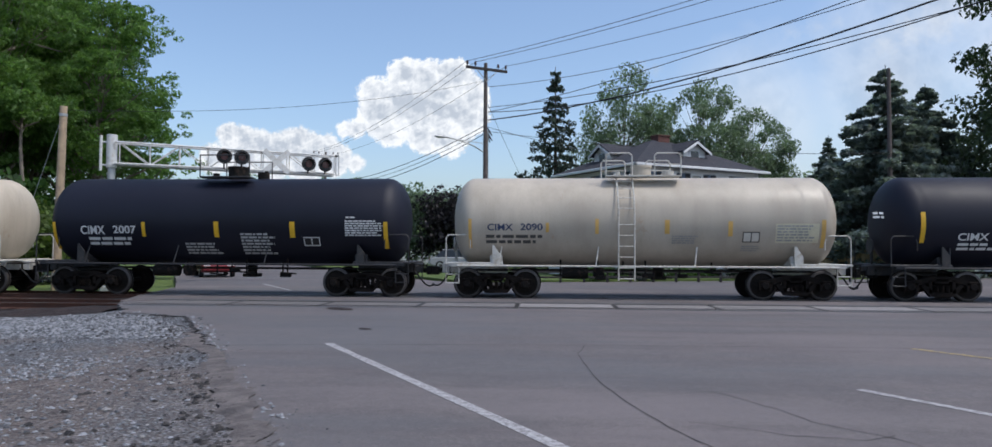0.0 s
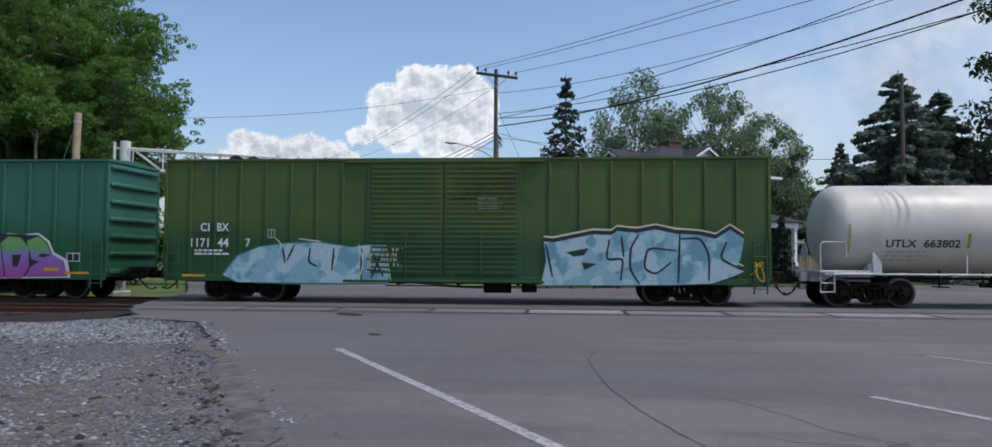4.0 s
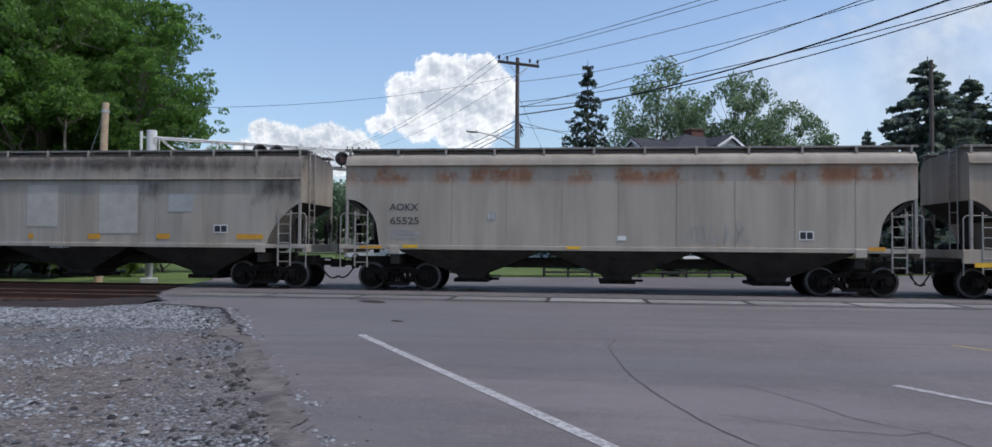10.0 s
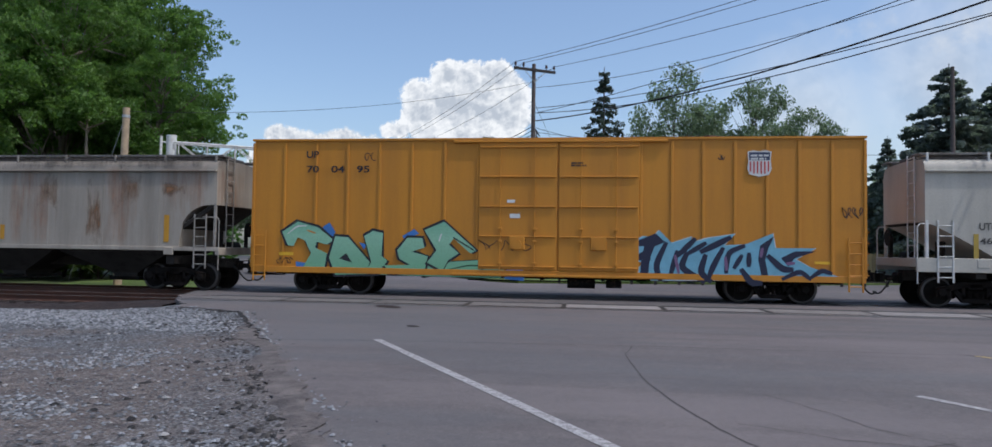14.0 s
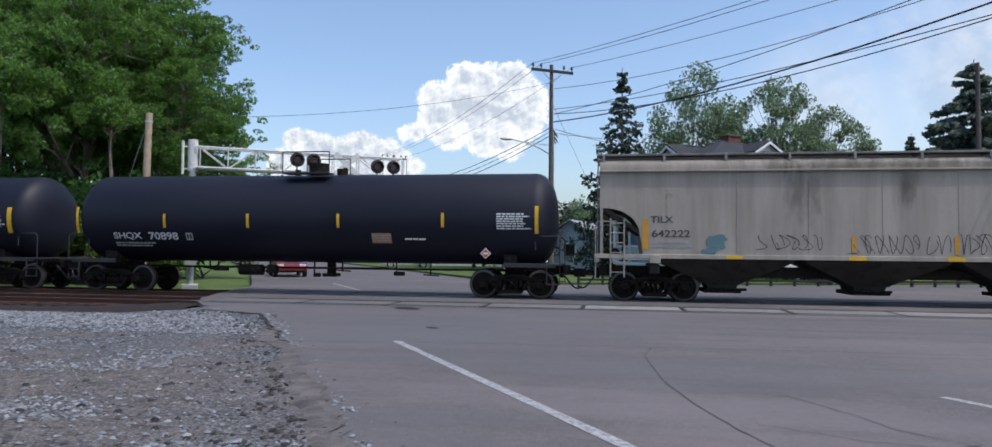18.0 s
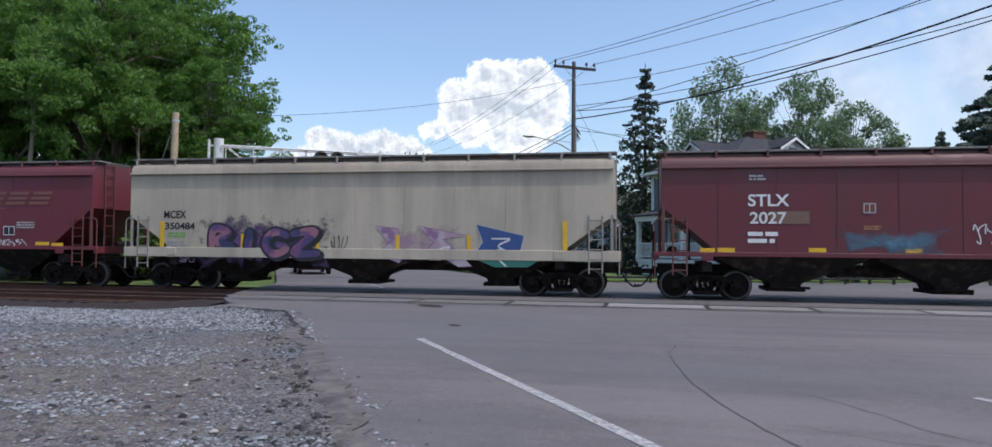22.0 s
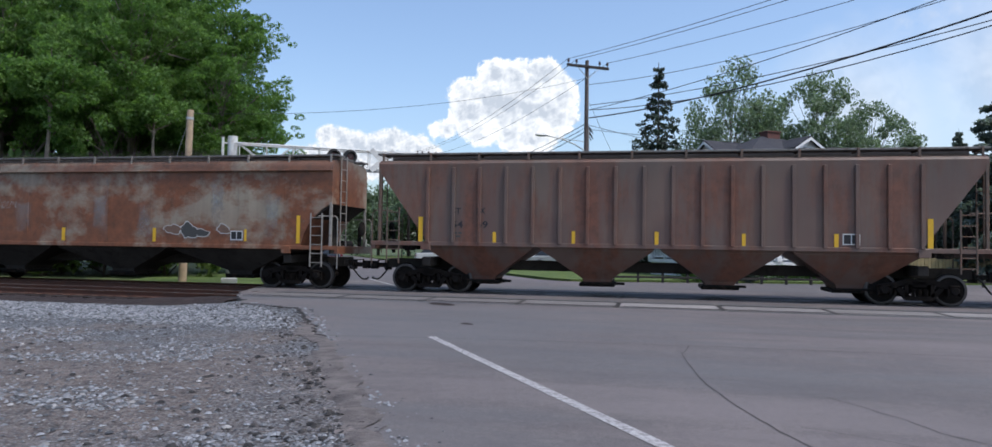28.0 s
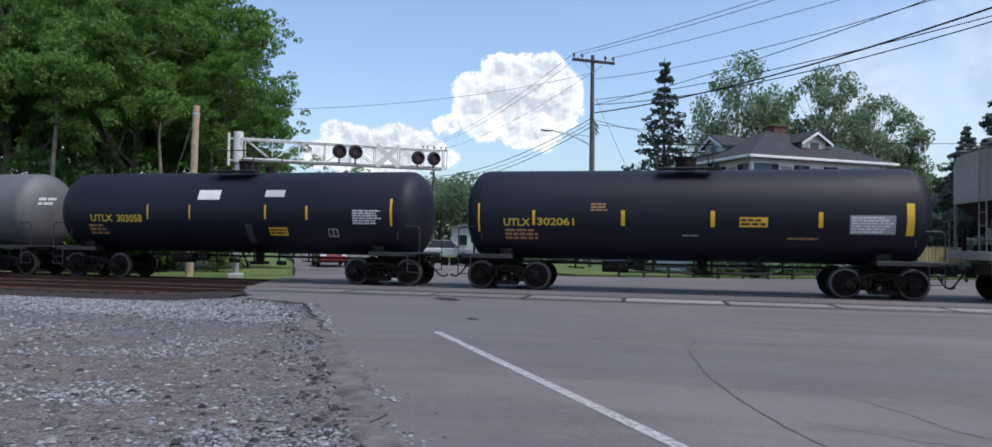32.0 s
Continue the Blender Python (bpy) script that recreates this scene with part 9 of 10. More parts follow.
# ---------------------------------------------------------------- the house
M["siding"] = surface("blue_grey_siding", (0.125, 0.165, 0.225), 0.7, 0, 0.08, 1.5, 30, 0.06)
M["trim"] = surface("white_house_trim", (0.72, 0.73, 0.73), 0.6, 0, 0.06, 2, 30, 0.05)
M["shingle"] = surface("dark_roof_shingles", (0.028, 0.028, 0.036), 0.9, 0, 0.25, 1.2, 18, 0.5, 0.02, stain=(0.045, 0.044, 0.05))
M["shutter"] = plain("black_shutter", (0.02, 0.022, 0.03), 0.6)
M["brick"] = surface("red_chimney_brick", (0.135, 0.058, 0.048), 0.9, 0, 0.25, 4, 30, 0.3, per=0.35)
M["dark_glass"] = plain("dark_window_glass", (0.02, 0.024, 0.03), 0.06)
M["curtain"] = plain("pale_curtain", (0.45, 0.46, 0.45), 0.8)
HM = Matrix.Translation((5.17, 40.7, 0.0)) @ Matrix.Rotation(math.atan2(CROSS.y, CROSS.x), 4, "Z")
house = root("house", HM)
tagged(house, "two-storey blue house with a white porch and dormers", "house")
HU, HW, HE = 9.2, 7.6, 6.4        # along the front, depth, eaves


def clap_wall(name, x0, x1, z0, z1, holes, put_at, mat=None):
    """A wall of clapboards with window holes: each board is a strip, cut at the holes. put_at maps (x, depth, z)."""
    mb = MB()
    z = z0
    while z < z1 - 0.01:
        zt = min(z + 0.2, z1)
        xs = [x0]
        spans = []
        cuts = sorted((a, b) for a, b, c, d in holes if c < zt - 0.02 and d > z + 0.02)
        cur = x0
        for a, b in cuts:
            if a > cur:
                spans.append((cur, a))
            cur = max(cur, b)
        if cur < x1:
            spans.append((cur, x1))
        for a, b in spans:
            vs = [put_at(a, -0.025, z), put_at(b, -0.025, z), put_at(b, -0.005, zt), put_at(a, -0.005, zt), put_at(a, 0.18, z), put_at(b, 0.18, z), put_at(b, 0.18, zt), put_at(a, 0.18, zt)]
            mb.add(vs, [(0, 1, 2, 3), (5, 4, 7, 6), (4, 0, 3, 7), (1, 5, 6, 2), (3, 2, 6, 7), (4, 5, 1, 0)])
        z = zt
    return part(name, mb, mat or M["siding"], house)


front = lambda x, d, z: (x, d, z)
side = lambda x, d, z: (d, x, z)
W_FRONT = [(1.85, 2.65, 4.35, 5.95), (3.95, 4.7, 4.35, 5.95), (5.95, 6.75, 4.35, 5.95), (1.4, 2.4, 1.9, 3.4), (4.1, 5.0, 1.15, 3.3), (6.4, 7.4, 1.9, 3.4)]
W_SIDE = [(1.2, 2.0, 4.35, 5.95), (4.6, 5.4, 4.35, 5.95), (1.6, 2.6, 1.9, 3.4), (4.8, 5.8, 1.9, 3.4)]
clap_wall("wall", 0, HU, 0.3, HE, W_FRONT, front)
clap_wall("wall", 0.18, HW, 0.3, HE, W_SIDE, side)
clap_wall("wall", 0, HU, 0.3, HE, [], lambda x, d, z: (x, HW - d, z))
clap_wall("wall", 0.18, HW, 0.3, HE, [], lambda x, d, z: (HU - d, x, z))
part("foundation", MB().box((HU / 2, HW / 2, 0.2), (HU + 0.06, HW + 0.06, 0.55), 0.02), M["galv"], house)
for x, y in ((0, 0), (HU, 0), (0, HW), (HU, HW)):
    part("corner_board", MB().box((x, y, HE / 2 + 0.15), (0.2, 0.2, HE - 0.3), 0.01), M["trim"], house)
part("frieze_board", MB().box((HU / 2, -0.03, HE - 0.18), (HU, 0.05, 0.34), 0.01), M["trim"], house)
part("frieze_board", MB().box((-0.03, HW / 2, HE - 0.18), (0.05, HW, 0.34), 0.01), M["trim"], house)


def house_window(x0, x1, z0, z1, put_at, shutters=True, door=False):
    def bx(a, b, c, d, e, f):
        vs = [put_at(p, q, r) for r in (e, f) for q in (c, d) for p in (a, b)]
        return MB().add(vs, [(0, 2, 3, 1), (4, 5, 7, 6), (0, 1, 5, 4), (2, 6, 7, 3), (0, 4, 6, 2), (1, 3, 7, 5)])
    mb = bx(x0 - 0.1, x0 + 0.03, -0.06, 0.1, z0 - 0.06, z1 + 0.1)
    win = part("window" if not door else "door", mb, M["trim"], house)
    part("frame", bx(x1 - 0.03, x1 + 0.1, -0.06, 0.1, z0 - 0.06, z1 + 0.1), M["trim"], win)
    part("frame", bx(x0 - 0.12, x1 + 0.12, -0.07, 0.1, z1 - 0.03, z1 + 0.14), M["trim"], win)
    part("sill", bx(x0 - 0.14, x1 + 0.14, -0.1, 0.1, z0 - 0.1, z0 + 0.03), M["trim"], win)
    if door:
        part("leaf", bx(x0 + 0.03, x1 - 0.03, 0.06, 0.1, z0, z1), M["trim"], win)
        part("pane", bx(x0 + 0.2, x1 - 0.2, 0.045, 0.056, z0 + 0.9, z1 - 0.2), M["dark_glass"], win)
        return
    part("meeting_rail", bx(x0, x1, 0.04, 0.09, (z0 + z1) / 2 - 0.03, (z0 + z1) / 2 + 0.03), M["trim"], win)
    part("pane", bx(x0 + 0.02, x1 - 0.02, 0.1, 0.11, z0, (z0 + z1) / 2), M["dark_glass"], win)
    part("pane", bx(x0 + 0.02, x1 - 0.02, 0.1, 0.11, (z0 + z1) / 2, z1), M["dark_glass"], win)
    part("curtain", bx(x0 + 0.05, x1 - 0.05, 0.09, 0.098, (z0 + z1) / 2 + 0.2, z1 - 0.03), M["curtain"], win)
    if shutters:
        w = (x1 - x0) * 0.48
        part("shutter", bx(x0 - 0.12 - w, x0 - 0.12, -0.07, -0.02, z0 - 0.02, z1 + 0.05), M["shutter"], win)
        part("shutter", bx(x1 + 0.12, x1 + 0.12 + w, -0.07, -0.02, z0 - 0.02, z1 + 0.05), M["shutter"], win)


for k, h in enumerate(W_FRONT):
    house_window(*h, front, k < 3, k == 4)
for k, h in enumerate(W_SIDE):
    house_window(*h, side, k < 2)
# hipped roof with eaves
o = 0.55
ridge = [(HW / 2 + 0.4, HW / 2, 8.55), (HU - HW / 2 - 0.0, HW / 2, 8.55)]
e0 = [(-o, -o, HE), (HU + o, -o, HE), (HU + o, HW + o, HE), (-o, HW + o, HE)]
mb = MB().add(e0 + ridge, [(0, 1, 5, 4), (1, 2, 5), (2, 3, 4, 5), (3, 0, 4)])
mb.add([(x, y, z - 0.1) for x, y, z in e0], [(3, 2, 1, 0)])
part("roof", mb, M["shingle"], house)
for a, b in zip(e0, e0[1:] + e0[:1]):
    d = Vector(b) - Vector(a)
    part("gutter", MB().box(((a[0] + b[0]) / 2, (a[1] + b[1]) / 2, HE - 0.06), (abs(d.x) + 0.14 if abs(d.x) > 1 else 0.14, abs(d.y) + 0.14 if abs(d.y) > 1 else 0.14, 0.15), 0.02), M["trim"], house)


def dormer(cx, y0, turn):
    """A small gabled dormer. cx along the eaves, y0 behind the wall face."""
    m = Matrix.Identity(4) if not turn else Matrix(((0, 1, 0, 0), (1, 0, 0, 0), (0, 0, 1, 0), (0, 0, 0, 1)))
    f = lambda mbx: (setattr_v(mbx, m))
    zf = HE + 0.1 + y0 * 0.5
    w = 0.86
    mb = MB().prism([(cx - w, zf - 0.1), (cx + w, zf - 0.1), (cx + w, 7.6), (cx, 8.12), (cx - w, 7.6)], y0, y0 + 2.1)
    body = part("dormer", f(mb), M["trim"], house)
    for s in (-1, 1):
        mb = MB().prism([(cx + s * (w + 0.28), 7.44), (cx + s * (w + 0.28), 7.54), (cx, 8.26), (cx, 8.14)], y0 - 0.3, y0 + 2.3)
        part("dormer_roof", f(mb), M["shingle"], body)
        mb = MB().prism([(cx + s * (w + 0.26), 7.34), (cx + s * (w + 0.26), 7.48), (cx, 8.16), (cx, 8.0)], y0 - 0.34, y0 - 0.28)
        part("barge_board", f(mb), M["trim"], body)
    part("dormer_window", f(MB().box((cx, y0 - 0.01, 7.2), (0.86, 0.05, 0.96), 0.01)), M["trim"], body)
    part("dormer_pane", f(MB().box((cx, y0 - 0.045, 7.2), (0.62, 0.02, 0.76))), M["dark_glass"], body)


def setattr_v(mbx, m):
    mbx.v = [tuple(m @ Vector(v)) for v in mbx.v]
    return mbx


dormer(5.25, 1.15, False)
dormer(4.9, 1.15, True)
ch = part("chimney", MB().box((4.95, 3.9, 8.2), (0.95, 0.7, 1.2), 0.02), M["brick"], house)
part("chimney_cap", MB().box((4.95, 3.9, 8.84), (1.05, 0.82, 0.1), 0.02), M["brick"], ch)
# porch on the front and round the left side
PD, PF = 2.2, 1.0
mb = MB().prism([(-PD, -PD), (HU, -PD), (HU, 0), (0, 0), (0, HW - 1.5), (-PD, HW - 1.5)], PF - 0.18, PF, "z")
part("porch_floor", mb, M["trim"], house)
mb = MB().prism([(-PD + 0.1, -PD + 0.1), (HU - 0.1, -PD + 0.1), (HU - 0.1, -PD + 0.16), (-PD + 0.16, -PD + 0.16), (-PD + 0.16, HW - 1.6), (-PD + 0.1, HW - 1.6)], 0.05, PF - 0.18, "z")
part("porch_skirt", mb, M["trim"], house)
pr = [(-PD - 0.3, -PD - 0.3, 3.62), (HU + 0.2, -PD - 0.3, 3.62), (HU + 0.2, 0, 4.2), (0, 0, 4.2), (0, HW - 1.3, 4.2), (-PD - 0.3, HW - 1.3, 3.62)]
mb = MB().add(pr + [(x, y, 3.56) for x, y, z in pr], [(0, 1, 2, 3), (0, 3, 4, 5), (6, 9, 8, 7), (6, 11, 10, 9), (0, 6, 7, 1), (5, 11, 6, 0), (1, 7, 8, 2), (4, 10, 11, 5)])
part("porch_roof", mb, M["shingle"], house)
part("porch_beam", MB().box((HU / 2 - PD / 2, -PD + 0.02, 3.4), (HU + PD, 0.24, 0.3), 0.01), M["trim"], house)
part("porch_beam", MB().box((-PD + 0.02, (HW - 1.5 - PD) / 2, 3.4), (0.24, HW - 1.5 + PD, 0.3), 0.01), M["trim"], house)
cols = [(-PD + 0.08, -PD + 0.08), (0.35, -PD + 0.08), (2.7, -PD + 0.08), (5.4, -PD + 0.08), (HU - 0.2, -PD + 0.08), (-PD + 0.08, 1.4), (-PD + 0.08, HW - 1.7)]
for x, y in cols:
    mb = MB().box((x, y, (PF + 3.3) / 2), (0.24, 0.24, 3.3 - PF), 0.02)
    mb.box((x, y, PF + 0.12), (0.32, 0.32, 0.24), 0.02).box((x, y, 3.18), (0.32, 0.32, 0.14), 0.02)
    part("porch_column", mb, M["trim"], house)


def railing(p, q):
    p, q = Vector(p), Vector(q)
    d = (q - p).length
    a = Matrix.Rotation(math.atan2(q.y - p.y, q.x - p.x), 3, "Z")
    c = (p + q) / 2
    rail = part("porch_railing", MB().box((c.x, c.y, PF + 0.92), (d, 0.09, 0.08), 0.01, a), M["trim"], house)
    part("bottom_rail", MB().box((c.x, c.y, PF + 0.14), (d, 0.07, 0.07), 0.01, a), M["trim"], rail)
    k = int(d / 0.16)
    for i in range(k):
        b = p.lerp(q, (i + 0.5) / k)
        part("baluster", MB().box((b.x, b.y, PF + 0.52), (0.045, 0.045, 0.74)), M["trim"], rail)


for i in (0, 1):
    railing((cols[i][0] + 0.14, cols[i][1], 0), (cols[i + 1][0] - 0.14, cols[i + 1][1], 0))
railing((cols[3][0] + 0.14, cols[3][1], 0), (cols[4][0] - 0.14, cols[4][1], 0))
railing((cols[0][0], cols[0][1] + 0.14, 0), (cols[5][0], cols[5][1] - 0.14, 0))
railing((cols[5][0], cols[5][1] + 0.14, 0), (cols[6][0], cols[6][1] - 0.14, 0))
for k in range(5):
    part("step", MB().box((4.05, -PD - 0.2 - 0.28 * k, PF - 0.1 - 0.19 * k), (1.9, 0.32, 0.18), 0.01), M["trim"], house)


# ---------------------------------------------------------------- trees
def leaf_mat(name, dark, light, trans=0.35):
    m, n, l, b = mat_new(name)
    r = n.new("ShaderNodeNewGeometry").outputs["Random Per Island"]
    tc = n.new("ShaderNodeTexCoord").outputs["Object"]
    c = mix(n, l, ramp(n, l, noise_tex(n, l, tc, 0.45, 3), [(0.3, 0.0), (0.7, 1.0)]), dark, light)
    c = mix(n, l, ramp(n, l, r, [(0.0, 0.0), (1.0, 0.75)]), c, tuple(x * 0.4 for x in dark))
    l.new(c, b.inputs["Base Color"])
    b.inputs["Roughness"].default_value = 0.65
    t = n.new("ShaderNodeBsdfTranslucent")
    l.new(mix(n, l, 0.5, c, (light[0] * 1.05, light[1] * 1.25, light[2] * 0.7)), t.inputs[0])
    ms = n.new("ShaderNodeMixShader")
    ms.inputs[0].default_value = trans
    l.new(b.outputs[0], ms.inputs[1])
    l.new(t.outputs[0], ms.inputs[2])
    l.new(ms.outputs[0], n["Material Output"].inputs[0])
    return m


M["leaf_locust"] = leaf_mat("locust_leaves", (0.030, 0.076, 0.020), (0.115, 0.225, 0.058), 0.5)
# Lighter copy of the locust leaves; stronger light is put into the colour.
M["leaf_lit"] = leaf_mat("sunlit_locust_leaves", (0.060, 0.138, 0.032), (0.195, 0.325, 0.082), 0.55)
M["leaf_bush"] = leaf_mat("bright_bush_leaves", (0.075, 0.13, 0.022), (0.15, 0.21, 0.045))
# Pale haze of the distance is mixed into the maple leaf colours.
M["leaf_maple"] = leaf_mat("hazed_maple_leaves", (0.105, 0.152, 0.100), (0.25, 0.325, 0.225), 0.5)
M["leaf_deep"] = leaf_mat("deep_green_leaves", (0.030, 0.055, 0.024), (0.07, 0.105, 0.045), 0.3)
M["leaf_dark"] = leaf_mat("purple_dark_leaves", (0.018, 0.016, 0.020), (0.035, 0.028, 0.035), 0.15)
M["needle"] = leaf_mat("spruce_needles", (0.022, 0.042, 0.026), (0.045, 0.075, 0.05), 0.1)
# Bluish haze is put into the spruce colour, which also lifts its dark side.
M["needle_blue"] = leaf_mat("hazed_blue_spruce_needles", (0.125, 0.160, 0.150), (0.25, 0.30, 0.275), 0.35)
M["bark"] = surface("grey_brown_bark", (0.085, 0.066, 0.05), 0.95, 0, 0.3, 2, 20, 0.8, 0.03)
M["pale_bark"] = surface("pale_grey_bark", (0.19, 0.16, 0.13), 0.95, 0, 0.3, 2, 20, 0.8, 0.03)


def leaves(name, centres, radii, counts, size, mat, seed, up=0.25, shell=0.5):
    """Many small leaf blades scattered through overlapping clumps."""
    rs = np.random.RandomState(seed)
    P = []
    for c, r, k in zip(centres, radii, counts):
        d = rs.normal(size=(k, 3))
        d /= np.linalg.norm(d, axis=1)[:, None]
        rad = shell + (1.05 - shell) * rs.random_sample(k) ** 0.6
        P.append(np.array(c) + d * rad[:, None] * np.array(r))
    P = np.concatenate(P)
    k = len(P)
    a = rs.normal(size=(k, 3))
    a /= np.linalg.norm(a, axis=1)[:, None]
    nrm = rs.normal(size=(k, 3)) + np.array([0, 0, up * 4])
    b = np.cross(nrm, a)
    b /= np.linalg.norm(b, axis=1)[:, None] + 1e-9
    s = size * (0.55 + 0.9 * rs.random_sample(k))[:, None]
    a, b = a * s, b * s * 0.55
    dr = np.array([0, 0, -0.25]) * s
    V = np.stack([P - a + dr, P - b, P + a + dr, P + b], 1).reshape(-1, 3)
    me = bpy.data.meshes.new(name)
    me.vertices.add(4 * k)
    me.vertices.foreach_set("co", V.ravel())
    me.loops.add(4 * k)
    me.loops.foreach_set("vertex_index", np.arange(4 * k))
    me.polygons.add(k)
    me.polygons.foreach_set("loop_start", np.arange(k) * 4)
    me.materials.append(mat)
    me.update(calc_edges=True)
    me.validate()
    return me


def limbs(rnd, h, spread, n, first, trunk_r, lean=0.0):
    """Trunk and limbs; returns the mesh and the limb tips."""
    mb = MB()
    pts = [Vector((lean * (k / 6) ** 2 + rnd.uniform(-0.12, 0.12), rnd.uniform(-0.12, 0.12), h * 0.82 * k / 6 - 0.4)) for k in range(7)]
    for i in range(6):
        mb.tube(pts[i], pts[i + 1], trunk_r * (1 - 0.14 * i), 9, trunk_r * (1 - 0.14 * (i + 1)), False)
    tips = [pts[-1]]
    for k in range(n):
        u = first + (0.8 - first) * (k + rnd.random() * 0.5) / n
        base = pts[0].lerp(pts[-1], u)
        i = min(5, int(u * 6))
        base = pts[i].lerp(pts[i + 1], u * 6 - i)
        a = k * 2.4 + rnd.uniform(-0.4, 0.4)
        ln = spread * (1.15 - 0.55 * u) * rnd.uniform(0.75, 1.1)
        mid = base + Vector((math.cos(a) * ln * 0.5, math.sin(a) * ln * 0.5, ln * rnd.uniform(0.25, 0.5)))
        end = base + Vector((math.cos(a) * ln, math.sin(a) * ln, ln * rnd.uniform(0.3, 0.75)))
        r = trunk_r * (0.5 - 0.25 * u)
        mb.tube(base, mid, r, 6, r * 0.65, False).tube(mid, end, r * 0.65, 6, r * 0.2, False)
        tips += [mid.lerp(end, 0.3), end]
        for j in range(2):
            e2 = mid + Vector((math.cos(a + rnd.uniform(-1, 1)) * ln * 0.45, math.sin(a + rnd.uniform(-1, 1)) * ln * 0.45, ln * rnd.uniform(0.1, 0.5)))
            mb.tube(mid, e2, r * 0.4, 5, r * 0.12, False)
            tips.append(e2)
    return mb, tips


def broadleaf(seed, h, spread, n_limb, first, size, count, clump, leaf, bark="bark", trunk_r=0.28, flat=0.75, dome=0, tufts=3):
    rnd = random.Random(seed)
    mb, tips = limbs(rnd, h, spread, n_limb, first, trunk_r)
    for k in range(dome):
        a, v = rnd.uniform(0, 6.28), rnd.uniform(-0.7, 1.0)
        r = math.sqrt(max(0.0, 1 - v * v)) * rnd.uniform(0.55, 1.0)
        p = Vector((math.cos(a) * r * spread * 0.85, math.sin(a) * r * spread * 0.85, h * (0.68 + 0.33 * v)))
        mb.tube((p.x * 0.2, p.y * 0.2, p.z - 0.22 * h), p, 0.035, 4, 0.008, False)
        tips.append(p)
    cs, rs2, ks = [], [], []
    for t in tips:
        for j in range(tufts):
            r = clump * rnd.uniform(0.5, 1.1)
            o = clump * 0.18 * tufts
            cs.append((t.x + rnd.gauss(0, o), t.y + rnd.gauss(0, o), t.z + rnd.gauss(0, o * 0.75)))
            rs2.append((r, r, r * flat))
            ks.append(max(8, int(count / (len(tips) * tufts) * (r / clump / 0.8) ** 2)))
    return mb.data("trunk", M[bark], True), leaves("crown", cs, rs2, ks, size, M[leaf], seed)


def spruce(seed, h, base_r, leaf, size=0.16, dense=1.0, skirt=0.06):
    rnd = random.Random(seed)
    mb = MB().tube((0, 0, -0.3), (0, 0, h), 0.22, 10, 0.02)
    cs, rs2, ks = [], [], []
    z = h * skirt
    while z < h * 0.985:
        u = z / h
        r = base_r * (1 - u) ** 0.95 * rnd.uniform(0.82, 1.12) + 0.08
        k = max(4, int(9 * (1 - u) + 4))
        for i in range(k):
            a = 2 * math.pi * (i + rnd.random() * 0.8) / k
            ln = r * rnd.uniform(0.65, 1.1)
            tip = (math.cos(a) * ln, math.sin(a) * ln, z - 0.2 * ln + rnd.uniform(-0.3, 0.3))
            mb.tube((0, 0, z + 0.05), tip, 0.03 * (1 - u) + 0.008, 4, 0.004, False)
            for f in (0.3, 0.55, 0.8, 1.0):
                cs.append((tip[0] * f, tip[1] * f, z + (tip[2] - z) * f - 0.05))
                w = 0.16 + 0.24 * ln * (1.1 - 0.5 * f) * 0.5
                rs2.append((w, w, 0.12 + 0.05 * ln))
                ks.append(int((9 + 9 * ln * f) * dense))
        z += h * 0.028 + 0.12
    return mb.data("trunk", M["bark"]), leaves("crown", cs, rs2, ks, size, M[leaf], seed, 0.1, 0.2)


def plant(kind, meshes, x, y, z, s, turn, label, cat="tree", group=""):
    ob = root(kind, Matrix.Translation((x, y, z)) @ Matrix.Rotation(radians(turn), 4, "Z") @ Matrix.Diagonal((s[0], s[0], s[1], 1)))
    tagged(ob, label, cat, group)
    put("trunk", meshes[0], ob)
    put("crown", meshes[1], ob)
    return ob


LOC = [broadleaf(11, 17, 5.0, 16, 0.25, 0.09, 56000, 0.5, "leaf_locust", "bark", 0.3, 0.55, 56, 8),
       broadleaf(23, 19, 4.6, 17, 0.3, 0.09, 56000, 0.5, "leaf_locust", "pale_bark", 0.26, 0.55, 56, 8),
       broadleaf(37, 15, 5.2, 15, 0.2, 0.09, 56000, 0.5, "leaf_locust", "bark", 0.26, 0.55, 56, 8),
       broadleaf(41, 17, 5.0, 16, 0.28, 0.095, 56000, 0.52, "leaf_lit", "pale_bark", 0.27, 0.55, 56, 8)]
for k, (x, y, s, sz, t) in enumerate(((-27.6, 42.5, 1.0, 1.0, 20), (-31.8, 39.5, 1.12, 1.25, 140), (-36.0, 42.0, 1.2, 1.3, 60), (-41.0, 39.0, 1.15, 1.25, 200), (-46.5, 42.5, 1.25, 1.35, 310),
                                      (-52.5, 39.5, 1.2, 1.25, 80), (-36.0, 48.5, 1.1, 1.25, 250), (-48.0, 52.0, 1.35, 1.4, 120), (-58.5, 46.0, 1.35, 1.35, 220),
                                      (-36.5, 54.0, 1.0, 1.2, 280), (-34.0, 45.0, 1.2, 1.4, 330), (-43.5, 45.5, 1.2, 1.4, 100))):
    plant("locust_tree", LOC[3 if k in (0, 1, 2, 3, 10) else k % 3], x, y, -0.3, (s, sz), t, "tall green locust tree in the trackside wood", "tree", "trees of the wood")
BARE = broadleaf(45, 15.5, 2.6, 6, 0.72, 0.11, 7000, 0.7, "leaf_lit", "pale_bark", 0.2, 0.8)
